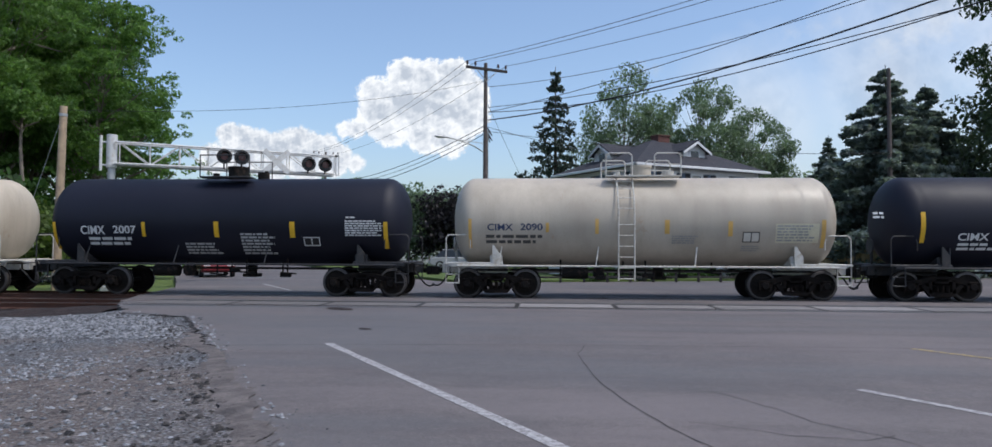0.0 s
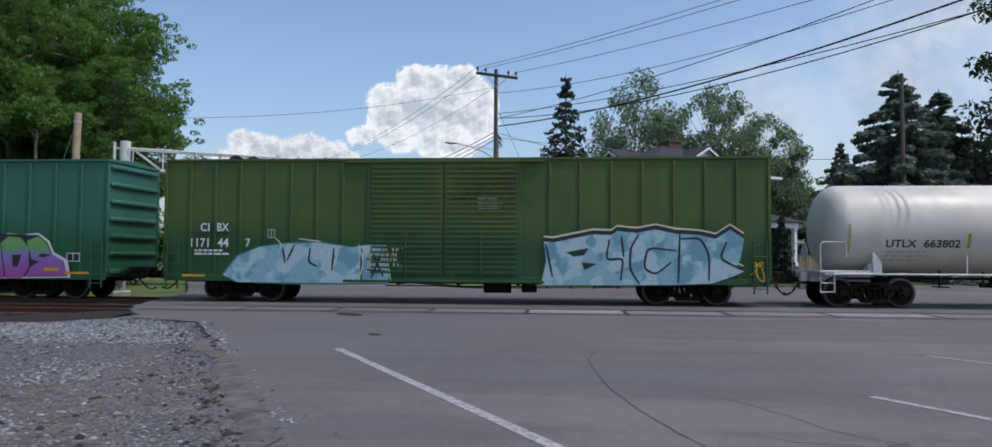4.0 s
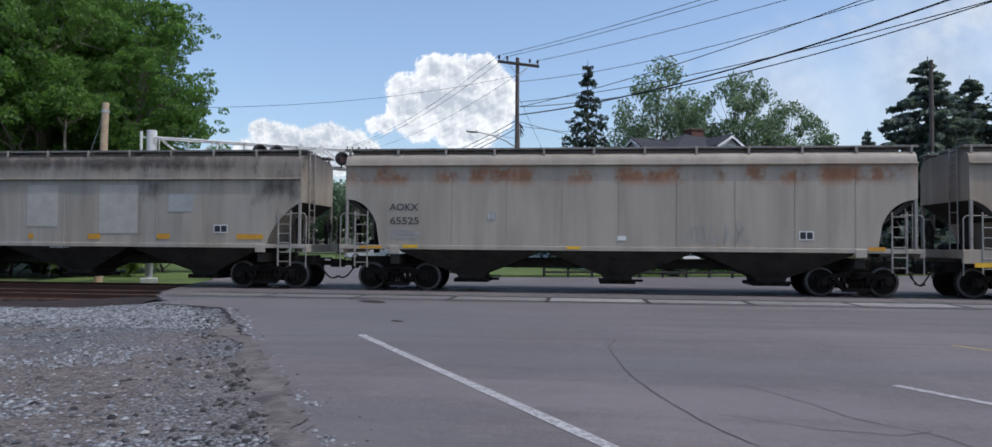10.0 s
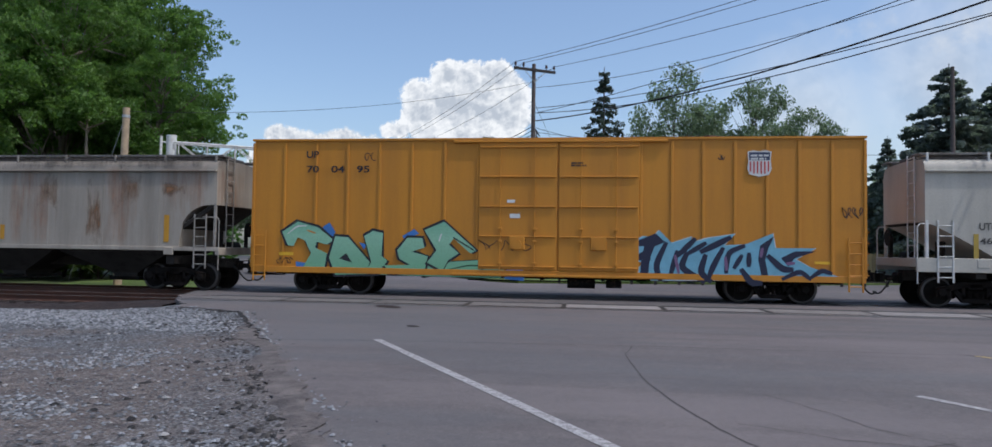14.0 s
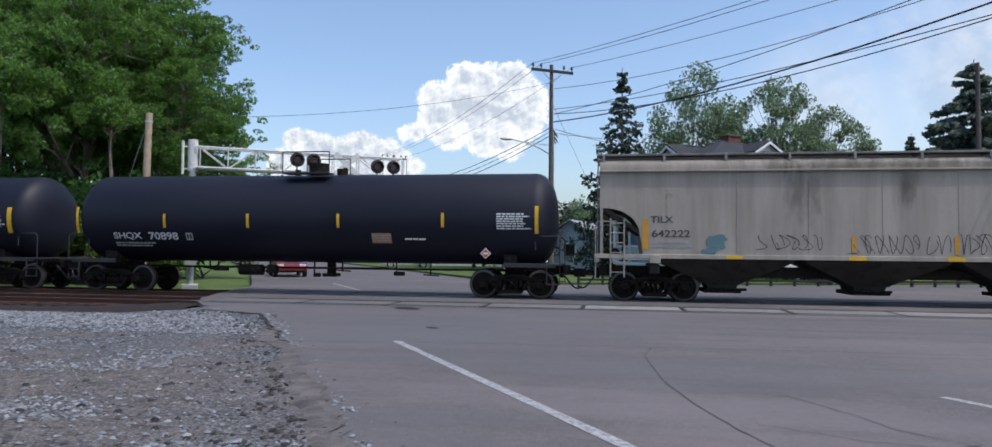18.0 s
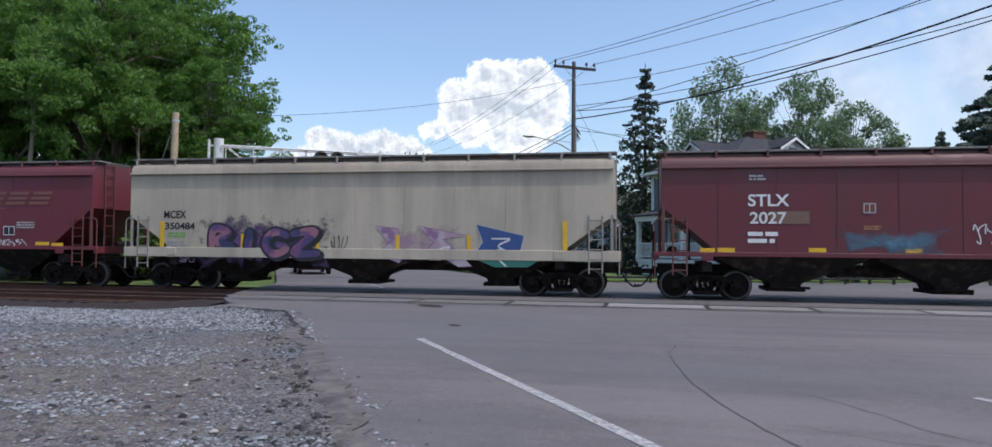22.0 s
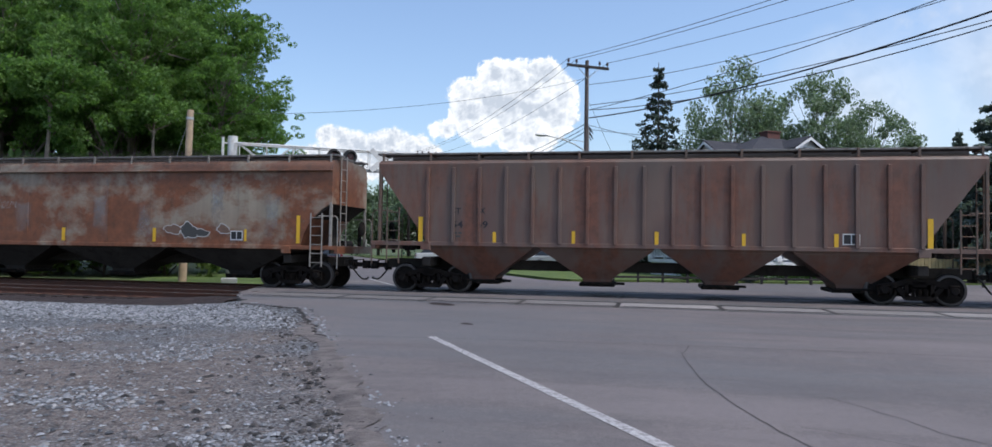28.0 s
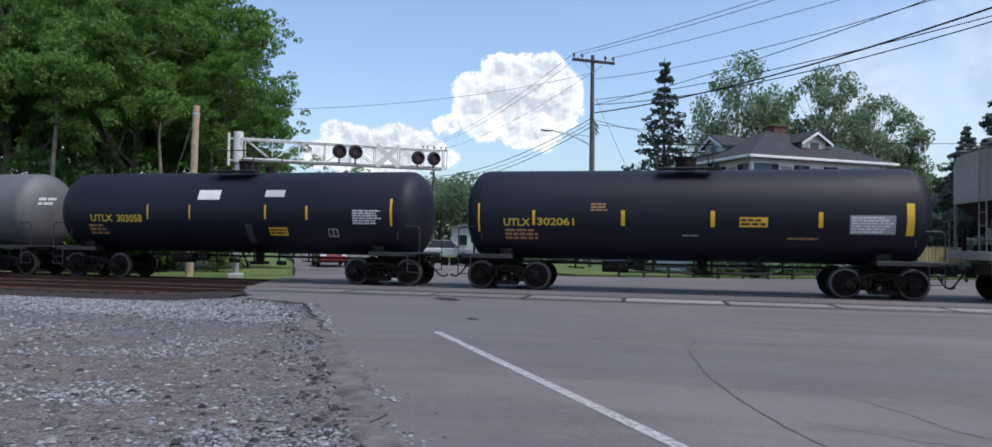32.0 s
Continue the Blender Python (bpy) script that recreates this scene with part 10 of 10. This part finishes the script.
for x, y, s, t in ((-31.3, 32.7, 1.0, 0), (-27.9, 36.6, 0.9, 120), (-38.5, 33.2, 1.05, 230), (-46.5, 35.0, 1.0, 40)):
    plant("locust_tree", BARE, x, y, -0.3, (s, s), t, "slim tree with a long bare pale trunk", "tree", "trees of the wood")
BUSH = [broadleaf(51, 3.6, 1.9, 9, 0.05, 0.15, 4200, 0.75, "leaf_bush", "bark", 0.07), broadleaf(57, 4.4, 2.2, 9, 0.05, 0.16, 4600, 0.85, "leaf_locust", "bark", 0.08)]
for k, (x, y, s) in enumerate(((-25.6, 34.8, 1.15), (-28.6, 34.0, 1.25), (-31.8, 34.6, 1.3), (-35.0, 33.8, 1.25), (-38.6, 34.4, 1.4), (-42.5, 33.8, 1.35), (-46.5, 34.5, 1.4), (-51.0, 34.0, 1.5), (-56.0, 34.6, 1.5),
                               (-24.6, 40.5, 1.1), (-29.5, 37.2, 1.5), (-34.0, 37.0, 1.55), (-39.5, 36.8, 1.5), (-44.5, 36.5, 1.5), (-49.0, 37.0, 1.5))):
    plant("shrub", BUSH[(k * 7 // 3) % 2], x, y, -0.3, (s, s), 67 * k, "leafy green shrub at the edge of the wood", "shrub", "shrubs at the edge of the wood")
SPR = spruce(71, 14.8, 4.2, "needle", 0.13, 0.75)
plant("spruce_tree", SPR, 0.75, 52.0, 0.0, (1.0, 1.0), 0, "slender dark green spruce beside the house")
SPB = spruce(73, 14.5, 6.6, "needle_blue", 0.15, 2.6)
plant("spruce_tree", SPB, 23.6, 51.5, 0.0, (1.3, 1.0), 40, "broad blue spruce with hanging branches, pale haze in its colour", group="spruces beside the house")
plant("spruce_tree", SPB, 29.3, 57.5, 0.0, (1.3, 1.0), 160, "broad blue spruce with hanging branches, pale haze in its colour", group="spruces beside the house")
plant("spruce_tree", SPB, 24.1, 63.0, 0.0, (0.7, 0.79), 90, "small dark spruce behind the house", group="spruces beside the house")
AIRY = [broadleaf(83, 14.6, 4.6, 17, 0.3, 0.12, 15500, 0.8, "leaf_maple", "bark", 0.2, 0.75, 58), broadleaf(87, 14.0, 4.8, 18, 0.22, 0.125, 23000, 0.82, "leaf_maple", "bark", 0.22, 0.75, 60)]
for k, (x, y, s, sz, t) in enumerate(((6.3, 57.5, 0.85, 1.06, 0), (12.6, 58.5, 0.88, 1.02, 60), (16.3, 58.5, 0.75, 0.88, 200), (9.8, 64.0, 0.6, 0.8, 130))):
    plant("maple_tree", AIRY[0 if k == 0 else 1], x, y, 0.0, (s, sz), t, "airy green broadleaf tree behind the house", group="trees behind the house")
BIG = broadleaf(91, 20, 6.0, 16, 0.15, 0.17, 24000, 1.6, "leaf_deep", "bark", 0.4, 0.6)
plant("broadleaf_tree", BIG, 36.6, 51.0, 0.0, (1.1, 1.35), 30, "large dark green tree beside the spruces", group="trees beside the spruces")
plant("broadleaf_tree", BIG, 31.0, 61.0, 0.0, (0.8, 0.62), 100, "large dark green tree beside the spruces", group="trees beside the spruces")
plant("broadleaf_tree", BIG, 41.0, 56.0, 0.0, (1.1, 1.0), 210, "large dark green tree beside the spruces", group="trees beside the spruces")
plant("broadleaf_tree", BIG, 21.8, 68.0, 0.0, (0.62, 0.5), 300, "green tree behind the house and the spruces", group="trees beside the spruces")
MIDT = broadleaf(97, 9.0, 3.6, 11, 0.12, 0.18, 7500, 1.2, "leaf_maple", "bark", 0.2)
DARKT = broadleaf(99, 8.2, 3.0, 11, 0.1, 0.17, 8500, 1.15, "leaf_dark", "bark", 0.2)
plant("broadleaf_tree", MIDT, -11.8, 62.0, 0.0, (0.9, 0.9), 0, "rounded green tree beyond the crossing", group="trees along the far road")
plant("broadleaf_tree", DARKT, -7.4, 60.5, 0.0, (0.95, 0.95), 50, "dark purple-leaved tree beyond the crossing", group="trees along the far road")
for k, (x, y, s) in enumerate(((-20.5, 84.0, 1.2), (-27.5, 92.0, 1.35), (-33.0, 98.0, 1.3), (-16.0, 88.0, 1.1), (-38.5, 100.0, 1.4), (-12.0, 92.0, 1.15), (-44.5, 96.0, 1.5), (17.0, 74.0, 1.1), (22.5, 72.0, 1.1), (27.0, 70.0, 1.15), (32.0, 68.0, 1.2), (-3.0, 92.0, 1.1),
                               (4.0, 90.0, 1.15))):
    plant("broadleaf_tree", MIDT, x, y, 0.0, (s, s), 73 * k, "rounded green tree far beyond the crossing", group="trees along the far road")
CON = spruce(103, 3.4, 0.75, "needle", 0.09, 1.3, 0.02)
for x, y, s in ((10.4, 39.4, 0.95), (12.6, 41.5, 1.05), (4.9, 37.2, 0.62)):
    plant("conical_shrub", CON, x, y, 0.09, (s, s), x * 40, "clipped conical evergreen shrub before the porch", "shrub", "evergreen shrubs at the house")
HEDGE = broadleaf(107, 1.1, 0.6, 7, 0.05, 0.07, 1800, 0.36, "leaf_locust", "bark", 0.03)
for k in range(7):
    plant("hedge_shrub", HEDGE, 2.2 + 1.15 * k, 36.6 + 0.66 * k, 0.09, (1.0, 0.85), 50 * k, "low green shrub before the porch", "shrub", "low shrubs at the house")

# ---------------------------------------------------------------- clouds, far behind everything
def cloud_mat(name, lobes, seed, size, edge, soft, body, top):
    """Heaped cloud: rounded lobes (x, z, radius in metres) with a billowed edge and grey hollows of painted shade."""
    m, n, l, b = mat_new(name)
    n.remove(b)
    tc = n.new("ShaderNodeTexCoord").outputs["Object"]
    f = None
    for x, z, r in lobes:
        d = n.new("ShaderNodeVectorMath")
        d.operation = "DISTANCE"
        l.new(tc, d.inputs[0])
        d.inputs[1].default_value = (x, 0, z)
        g = math_node(n, l, "SUBTRACT", r, d.outputs["Value"])
        if f is None:
            f = g
        else:
            sm = n.new("ShaderNodeMath")
            sm.operation = "SMOOTH_MAX"
            l.new(f, sm.inputs[0])
            l.new(g, sm.inputs[1])
            sm.inputs[2].default_value = size * 0.35
            f = sm.outputs[0]

    def puff(shift, k, detail):
        mp = n.new("ShaderNodeMapping")
        l.new(tc, mp.inputs[0])
        mp.inputs["Location"].default_value = (seed * 31 + shift[0], 0, shift[1])
        warp = noise_tex(n, l, mp.outputs[0], 1.2 / size, 4, 0.6)
        add = n.new("ShaderNodeVectorMath")
        add.operation = "MULTIPLY_ADD"
        l.new(warp, add.inputs[0])
        add.inputs[1].default_value = (size * 0.9, 0, size * 0.7)
        l.new(mp.outputs[0], add.inputs[2])
        v = n.new("ShaderNodeTexVoronoi")
        v.feature = "SMOOTH_F1"
        l.new(add.outputs[0], v.inputs["Vector"])
        v.inputs["Scale"].default_value = k / size
        v.inputs["Detail"].default_value = detail
        v.inputs["Roughness"].default_value = 0.6
        v.inputs["Smoothness"].default_value = 0.4
        v.normalize = True
        return v.outputs["Distance"]

    p0 = puff((0, 0), 1.5, 3)
    p1 = puff((size * 0.10, size * 0.14), 1.5, 3)
    fray = noise_tex(n, l, tc, 4.0 / size, 8, 0.65, shift=seed)
    f = math_node(n, l, "ADD", f, math_node(n, l, "MULTIPLY", math_node(n, l, "SUBTRACT", 0.48, p0), size * edge))
    f = math_node(n, l, "ADD", f, math_node(n, l, "MULTIPLY", math_node(n, l, "SUBTRACT", fray, 0.5), size * edge * 0.9))
    alpha = ramp(n, l, math_node(n, l, "DIVIDE", f, size), [(0.0, 0.0), (soft, body)])
    # Sunlit tops and shaded hollows are painted from offset puffs on a glowing card.
    lit = math_node(n, l, "MULTIPLY", math_node(n, l, "SUBTRACT", p1, p0), 1.6)
    fold = noise_tex(n, l, tc, 1.1 / size, 5, 0.6, shift=seed + 4)
    depth = math_node(n, l, "MULTIPLY", math_node(n, l, "MINIMUM", math_node(n, l, "DIVIDE", f, size), 0.9), -0.5)
    h = math_node(n, l, "ADD", math_node(n, l, "ADD", lit, fold), depth)
    col = mix(n, l, ramp(n, l, h, [(0.02, 0.0), (0.46, 1.0)]), (0.44, 0.48, 0.54), (top, top * 1.01, top * 1.02))
    em = n.new("ShaderNodeEmission")
    l.new(col, em.inputs[0])
    tr = n.new("ShaderNodeBsdfTransparent")
    ms = n.new("ShaderNodeMixShader")
    l.new(alpha, ms.inputs[0])
    l.new(tr.outputs[0], ms.inputs[1])
    l.new(em.outputs[0], ms.inputs[2])
    l.new(ms.outputs[0], n["Material Output"].inputs[0])
    return m


def cloud(lobes, seed, size, edge, soft, body, top, label):
    x0, x1 = min(x - r for x, z, r in lobes), max(x + r for x, z, r in lobes)
    z0, z1 = min(z - r for x, z, r in lobes), max(z + r for x, z, r in lobes)
    cx, cz, g = (x0 + x1) / 2, (z0 + z1) / 2, size * 0.5
    hw, hh = (x1 - x0) / 2 + g, (z1 - z0) / 2 + g
    me = bpy.data.meshes.new("cloud")
    me.from_pydata([(-hw, 0, -hh), (hw, 0, -hh), (hw, 0, hh), (-hw, 0, hh)], [], [(0, 1, 2, 3)])
    me.materials.append(cloud_mat("cloud_%d" % seed, [(x - cx, z - cz, r) for x, z, r in lobes], seed, size, edge, soft, body, top))
    ob = new("cloud", me)
    at = (cx, 1800.0 + 5 * (seed % 7), cz)
    ob.location = at
    tagged(ob, label, "cloud", "clouds", "structure")
    DRIFT.append((ob, at, -33.0))
    return ob


cloud([(-440, 399, 40), (-360, 440, 47), (-302, 433, 51), (-234, 432, 51), (-193, 387, 51), (-417, 350, 62), (-340, 362, 81), (-256, 362, 81), (-192, 336, 47), (-391, 305, 43), (-307, 298, 51), (-237, 279, 40), (-511, 305, 19), (-485, 305, 18)], 3, 70, 0.6, 0.12, 1.0, 0.80, "white cumulus cloud with grey folds")
cloud([(-816, 292, 31), (-773, 279, 36), (-726, 265, 40), (-677, 265, 37), (-631, 273, 40), (-592, 261, 36), (-556, 258, 34), (-520, 242, 25), (-782, 236, 51), (-696, 230, 58), (-611, 229, 58), (-539, 223, 40), (-480, 216, 20), (-855, 230, 40)], 8, 45, 0.7, 0.22, 1.0, 0.76, "low bank of white cloud")
cloud([(840, 520, 30), (900, 545, 35), (960, 560, 40), (1030, 585, 30), (1090, 610, 25)], 12, 90, 0.9, 0.9, 0.75, 0.68, "thin white cloud")
# Wide glowing card, added to brighten the sky on the right.
cloud([(520, 330, 230), (860, 420, 260), (1180, 480, 280), (250, 250, 160), (1000, 700, 300)], 27, 260, 0.35, 2.2, 0.68, 0.70, "thin white veil of cloud, added to brighten the sky")
cloud([(205, 440, 12), (240, 447, 16), (275, 452, 10)], 16, 60, 0.8, 1.4, 0.5, 0.66, "wisp of white cloud")
cloud([(600, 540, 18), (660, 552, 22), (710, 560, 14)], 21, 70, 0.9, 1.6, 0.45, 0.66, "wisp of white cloud")

# ---------------------------------------------------------------- far buildings, fences and cars
M["white_wall"] = surface("white_metal_siding", (0.58, 0.62, 0.66), 0.6, 0, 0.08, 1, 20, 0.08)
M["blue_wall"] = surface("pale_blue_siding", (0.36, 0.43, 0.50), 0.7, 0, 0.08, 1, 20, 0.08)
M["far_roof"] = surface("grey_metal_roof", (0.24, 0.25, 0.27), 0.6, 0, 0.12, 1, 20, 0.1)
M["tan_board"] = surface("tan_boards", (0.40, 0.31, 0.16), 0.75, 0, 0.12, 1.2, 20, 0.15, per=0.2)
M["dark_board"] = surface("dark_fence_boards", (0.035, 0.032, 0.030), 0.8, 0, 0.2, 2, 30, 0.2)


def shed(label, x, y, w, d, h, rise, wall, turn, doors):
    ob = root("building", Matrix.Translation((x, y, 0.0)) @ Matrix.Rotation(radians(turn), 4, "Z"))
    tagged(ob, label, "building", "buildings beyond the crossing")
    part("wall", MB().prism([(-w / 2, -0.3), (w / 2, -0.3), (w / 2, h), (0, h + rise), (-w / 2, h)], -d / 2, d / 2), M[wall], ob)
    for s in (-1, 1):
        part("roof", MB().prism([(s * (w / 2 + 0.4), h - 0.12), (s * (w / 2 + 0.4), h), (0, h + rise + 0.16), (0, h + rise + 0.02)], -d / 2 - 0.4, d / 2 + 0.4), M["far_roof"], ob)
    for k in range(doors):
        x0 = -w / 2 + w * (k + 0.5) / doors
        win = part("window", MB().box((x0, -d / 2 - 0.02, 1.7), (0.95, 0.06, 1.15), 0.01), M["trim"], ob)
        part("pane", MB().box((x0, -d / 2 - 0.06, 1.7), (0.78, 0.03, 0.98)), M["dark_glass"], win)
    n2 = max(2, int(d / 2.5))
    for k in range(n2):
        y0 = -d / 2 + d * (k + 0.5) / n2
        win = part("window", MB().box((w / 2 + 0.02, y0, 1.7), (0.06, 0.95, 1.15), 0.01), M["trim"], ob)
        part("pane", MB().box((w / 2 + 0.06, y0, 1.7), (0.03, 0.78, 0.98)), M["dark_glass"], win)
    return ob


shed("long low white building with a grey roof", -15.2, 73.0, 9.5, 7.0, 2.9, 0.9, "white_wall", 8, 4)
shed("small pale blue house with a gabled roof", -2.6, 63.0, 4.6, 6.0, 2.6, 1.5, "blue_wall", -14, 1)
fence = root("rail_fence", pose(-1.5, 34.0, 0.05, 0, 0, 12))
tagged(fence, "low dark board fence along the far road", "fence")
for k in range(18):
    part("post", MB().box((1.15 * k, 0, 0.28), (0.11, 0.11, 0.62), 0.01), M["dark_board"], fence)
for k in range(17):
    for z in (0.22, 0.48):
        part("board", MB().box((1.15 * (k + 0.5), -0.07, z), (1.15, 0.035, 0.1), 0.006), M["dark_board"], fence)
wall2 = root("board_fence", pose(16.0, 48.8, 0.0, 0, 0, 10))
tagged(wall2, "tan board fence behind the lawn", "fence")
for k in range(40):
    part("board", MB().box((0.22 * k, 0, 0.85), (0.20, 0.04, 1.6), 0.008), M["tan_board"], wall2)
for k in range(5):
    part("post", MB().box((2.2 * k, 0.08, 0.85), (0.12, 0.12, 1.75), 0.01), M["tan_board"], wall2)
for z in (0.35, 1.35):
    part("rail", MB().box((4.3, 0.05, z), (8.8, 0.05, 0.09), 0.008), M["tan_board"], wall2)

M["tyre"] = plain("black_tyre_rubber", (0.015, 0.015, 0.015), 0.85)
M["rim"] = plain("alloy_rim", (0.45, 0.45, 0.46), 0.35, 0.7)
M["car_glass"] = plain("tinted_car_glass", (0.015, 0.018, 0.02), 0.05)
M["lamp_red"] = plain("red_tail_lamp", (0.30, 0.012, 0.012), 0.3)
M["lamp_white"] = plain("clear_head_lamp", (0.6, 0.6, 0.6), 0.2)


def road_car(label, x, y, turn, paint, tall=0.0):
    ob = root("car", Matrix.Translation((x, y, 0.0)) @ Matrix.Rotation(radians(turn), 4, "Z"))
    tagged(ob, label, "car", "cars on the road")
    low, mid = 0.26, 0.86 + tall * 0.35
    prof = [(-2.2, low + 0.1), (-2.25, 0.55), (-2.15, mid), (-1.0, mid + 0.04), (1.3, mid + 0.03), (2.05, mid - 0.08), (2.25, 0.6), (2.2, low + 0.1), (1.9, low), (-1.9, low)]
    rings = []
    for y0, s, dz in ((-0.86, 0.96, 0.05), (-0.80, 1.0, 0.0), (0.80, 1.0, 0.0), (0.86, 0.96, 0.05)):
        rings.append([(px * s, y0, pz + dz * (1 if pz < 0.5 else -1)) for px, pz in prof])
    body = part("body", MB().loft(rings), paint, ob, smooth=30)
    top = 1.42 + tall
    mb = MB()
    cab = [(-1.75, mid), (-1.15, top), (0.35, top), (1.15, mid)]
    rings = [[(px, s * (0.78 - (0.14 if pz > mid + 0.1 else 0)), pz) for px, pz in cab] for s in (-1, 1)]
    part("cabin_glass", mb.loft(rings), M["car_glass"], ob)
    part("roof", MB().box((-0.4, 0, top + 0.01), (1.55, 1.26, 0.05), 0.02), paint, ob)
    for s in (-1, 1):
        for xx in (-1.4, 1.42):
            mb = MB().tube((xx, s * 0.70, 0.32), (xx, s * 0.90, 0.32), 0.32, 20)
            wh = part("wheel", mb, M["tyre"], ob, smooth=True)
            part("rim", MB().tube((xx, s * 0.89, 0.32), (xx, s * 0.91, 0.32), 0.2, 16), M["rim"], wh)
        part("tail_lamp", MB().box((-2.2, s * 0.62, 0.72), (0.08, 0.36, 0.16), 0.02), M["lamp_red"], ob)
        part("head_lamp", MB().box((2.18, s * 0.6, 0.66), (0.1, 0.36, 0.14), 0.02), M["lamp_white"], ob)
        part("mirror", MB().box((0.75, s * 0.92, mid + 0.08), (0.16, 0.16, 0.12), 0.03), paint, ob)
    part("bumper", MB().box((2.24, 0, 0.45), (0.1, 1.6, 0.2), 0.04), paint, ob)
    part("bumper", MB().box((-2.26, 0, 0.45), (0.1, 1.6, 0.2), 0.04), paint, ob)
    return ob


RA = math.degrees(math.atan2(ROAD.y, ROAD.x))
road_car("red car waiting beyond the crossing", -18.6, 39.6, RA + 180, car_paint("red_car_paint", (0.14, 0.012, 0.016), 0.25, 0.05, fade=0.03))
road_car("silver car parked by the far building", -17.8, 61.5, 20, car_paint("silver_car_paint", (0.5, 0.51, 0.53), 0.25, 0.05, fade=0.03), 0.2)
road_car("grey car parked by the far trees", -7.0, 57.5, 10, car_paint("grey_car_paint", (0.35, 0.36, 0.38), 0.25, 0.05, fade=0.03), 0.1)
road_car("white car waiting on the side road", 28.3, 45.9, 30, car_paint("white_car_paint", (0.65, 0.65, 0.65), 0.25, 0.05, fade=0.03), 0.25)


# ---------------------------------------------------------------- what moves
# seconds, and how far the train is ahead of its mean pace
PACE = [
    (0, -0), (0.5, 0.29), (1, 0.13), (1.5, 0.19), (2, 0.22), (2.5, 0.37), (3, 0.45), (3.5, 0.46), (5.5, 0.19), (6, 0.15),
    (6.5, 0.05), (7, 0.03), (7.5, -0), (8, -0.01), (8.5, -0.17), (9, -0.01), (9.5, -0.02), (10, -0.04), (10.5, -0.11), (11, -0.01),
    (11.5, -0.09), (12, -0.34), (12.5, -0.15), (13, -0.15), (13.5, -0.23), (14, -0.28), (14.5, -0.6), (16.5, -0.41), (17, -0.68), (17.5, -0.69),
    (18, -1.43), (18.5, -0.72), (19, -0.44), (19.5, -0.4), (20, -0.64), (20.5, -0.62), (21, -0.55), (21.5, -0.28), (22, -0.5), (22.5, -0.51),
    (23, -0.27), (23.5, -0.69), (24, -0.63), (24.5, -1.32), (25, -0.41), (25.5, -0.31), (27.5, -0.5), (28, -0.44), (28.5, -0.44), (29, -0.69),
    (29.5, -0.41), (30, -0.39), (30.5, -0.87), (31, -0.29), (31.5, 0.03), (32, -0.12),
]


def motions():
    for car, x0 in CARS:
        walk(car, [(t, pose(x0 + SPEED * t + d, TRACK, 0)) for t, d in PACE])
    turn = math.degrees(SPEED / WHEEL_R)
    for ws, dx, car, tx in WHEELS:
        x0 = dict(CARS)[car] + tx
        a = max(0.0, (-32.0 - x0) / SPEED)
        b = min(32.0, (24.0 - x0) / SPEED)
        f0, f1 = int(a * FPS), min(32 * FPS, int(b * FPS) + 1)
        if f1 <= f0:
            f0, f1 = 0, 1
        rows = [(k / FPS, pose(dx, 0, WHEEL_R, 0, turn * (k - f0) / FPS, 0)) for k in range(f0, f1 + 1)]
        if f0 > 0:
            rows.insert(0, (0.0, rows[0][1]))
        if f1 < 32 * FPS:
            rows.append((32.0, rows[-1][1]))
        walk(ws, rows)
    for ob, at, drift in DRIFT:
        walk(ob, [(t, pose(at[0] + drift * t / 32.0, at[1], at[2])) for t in (0.0, 16.0, 32.0)])


motions()
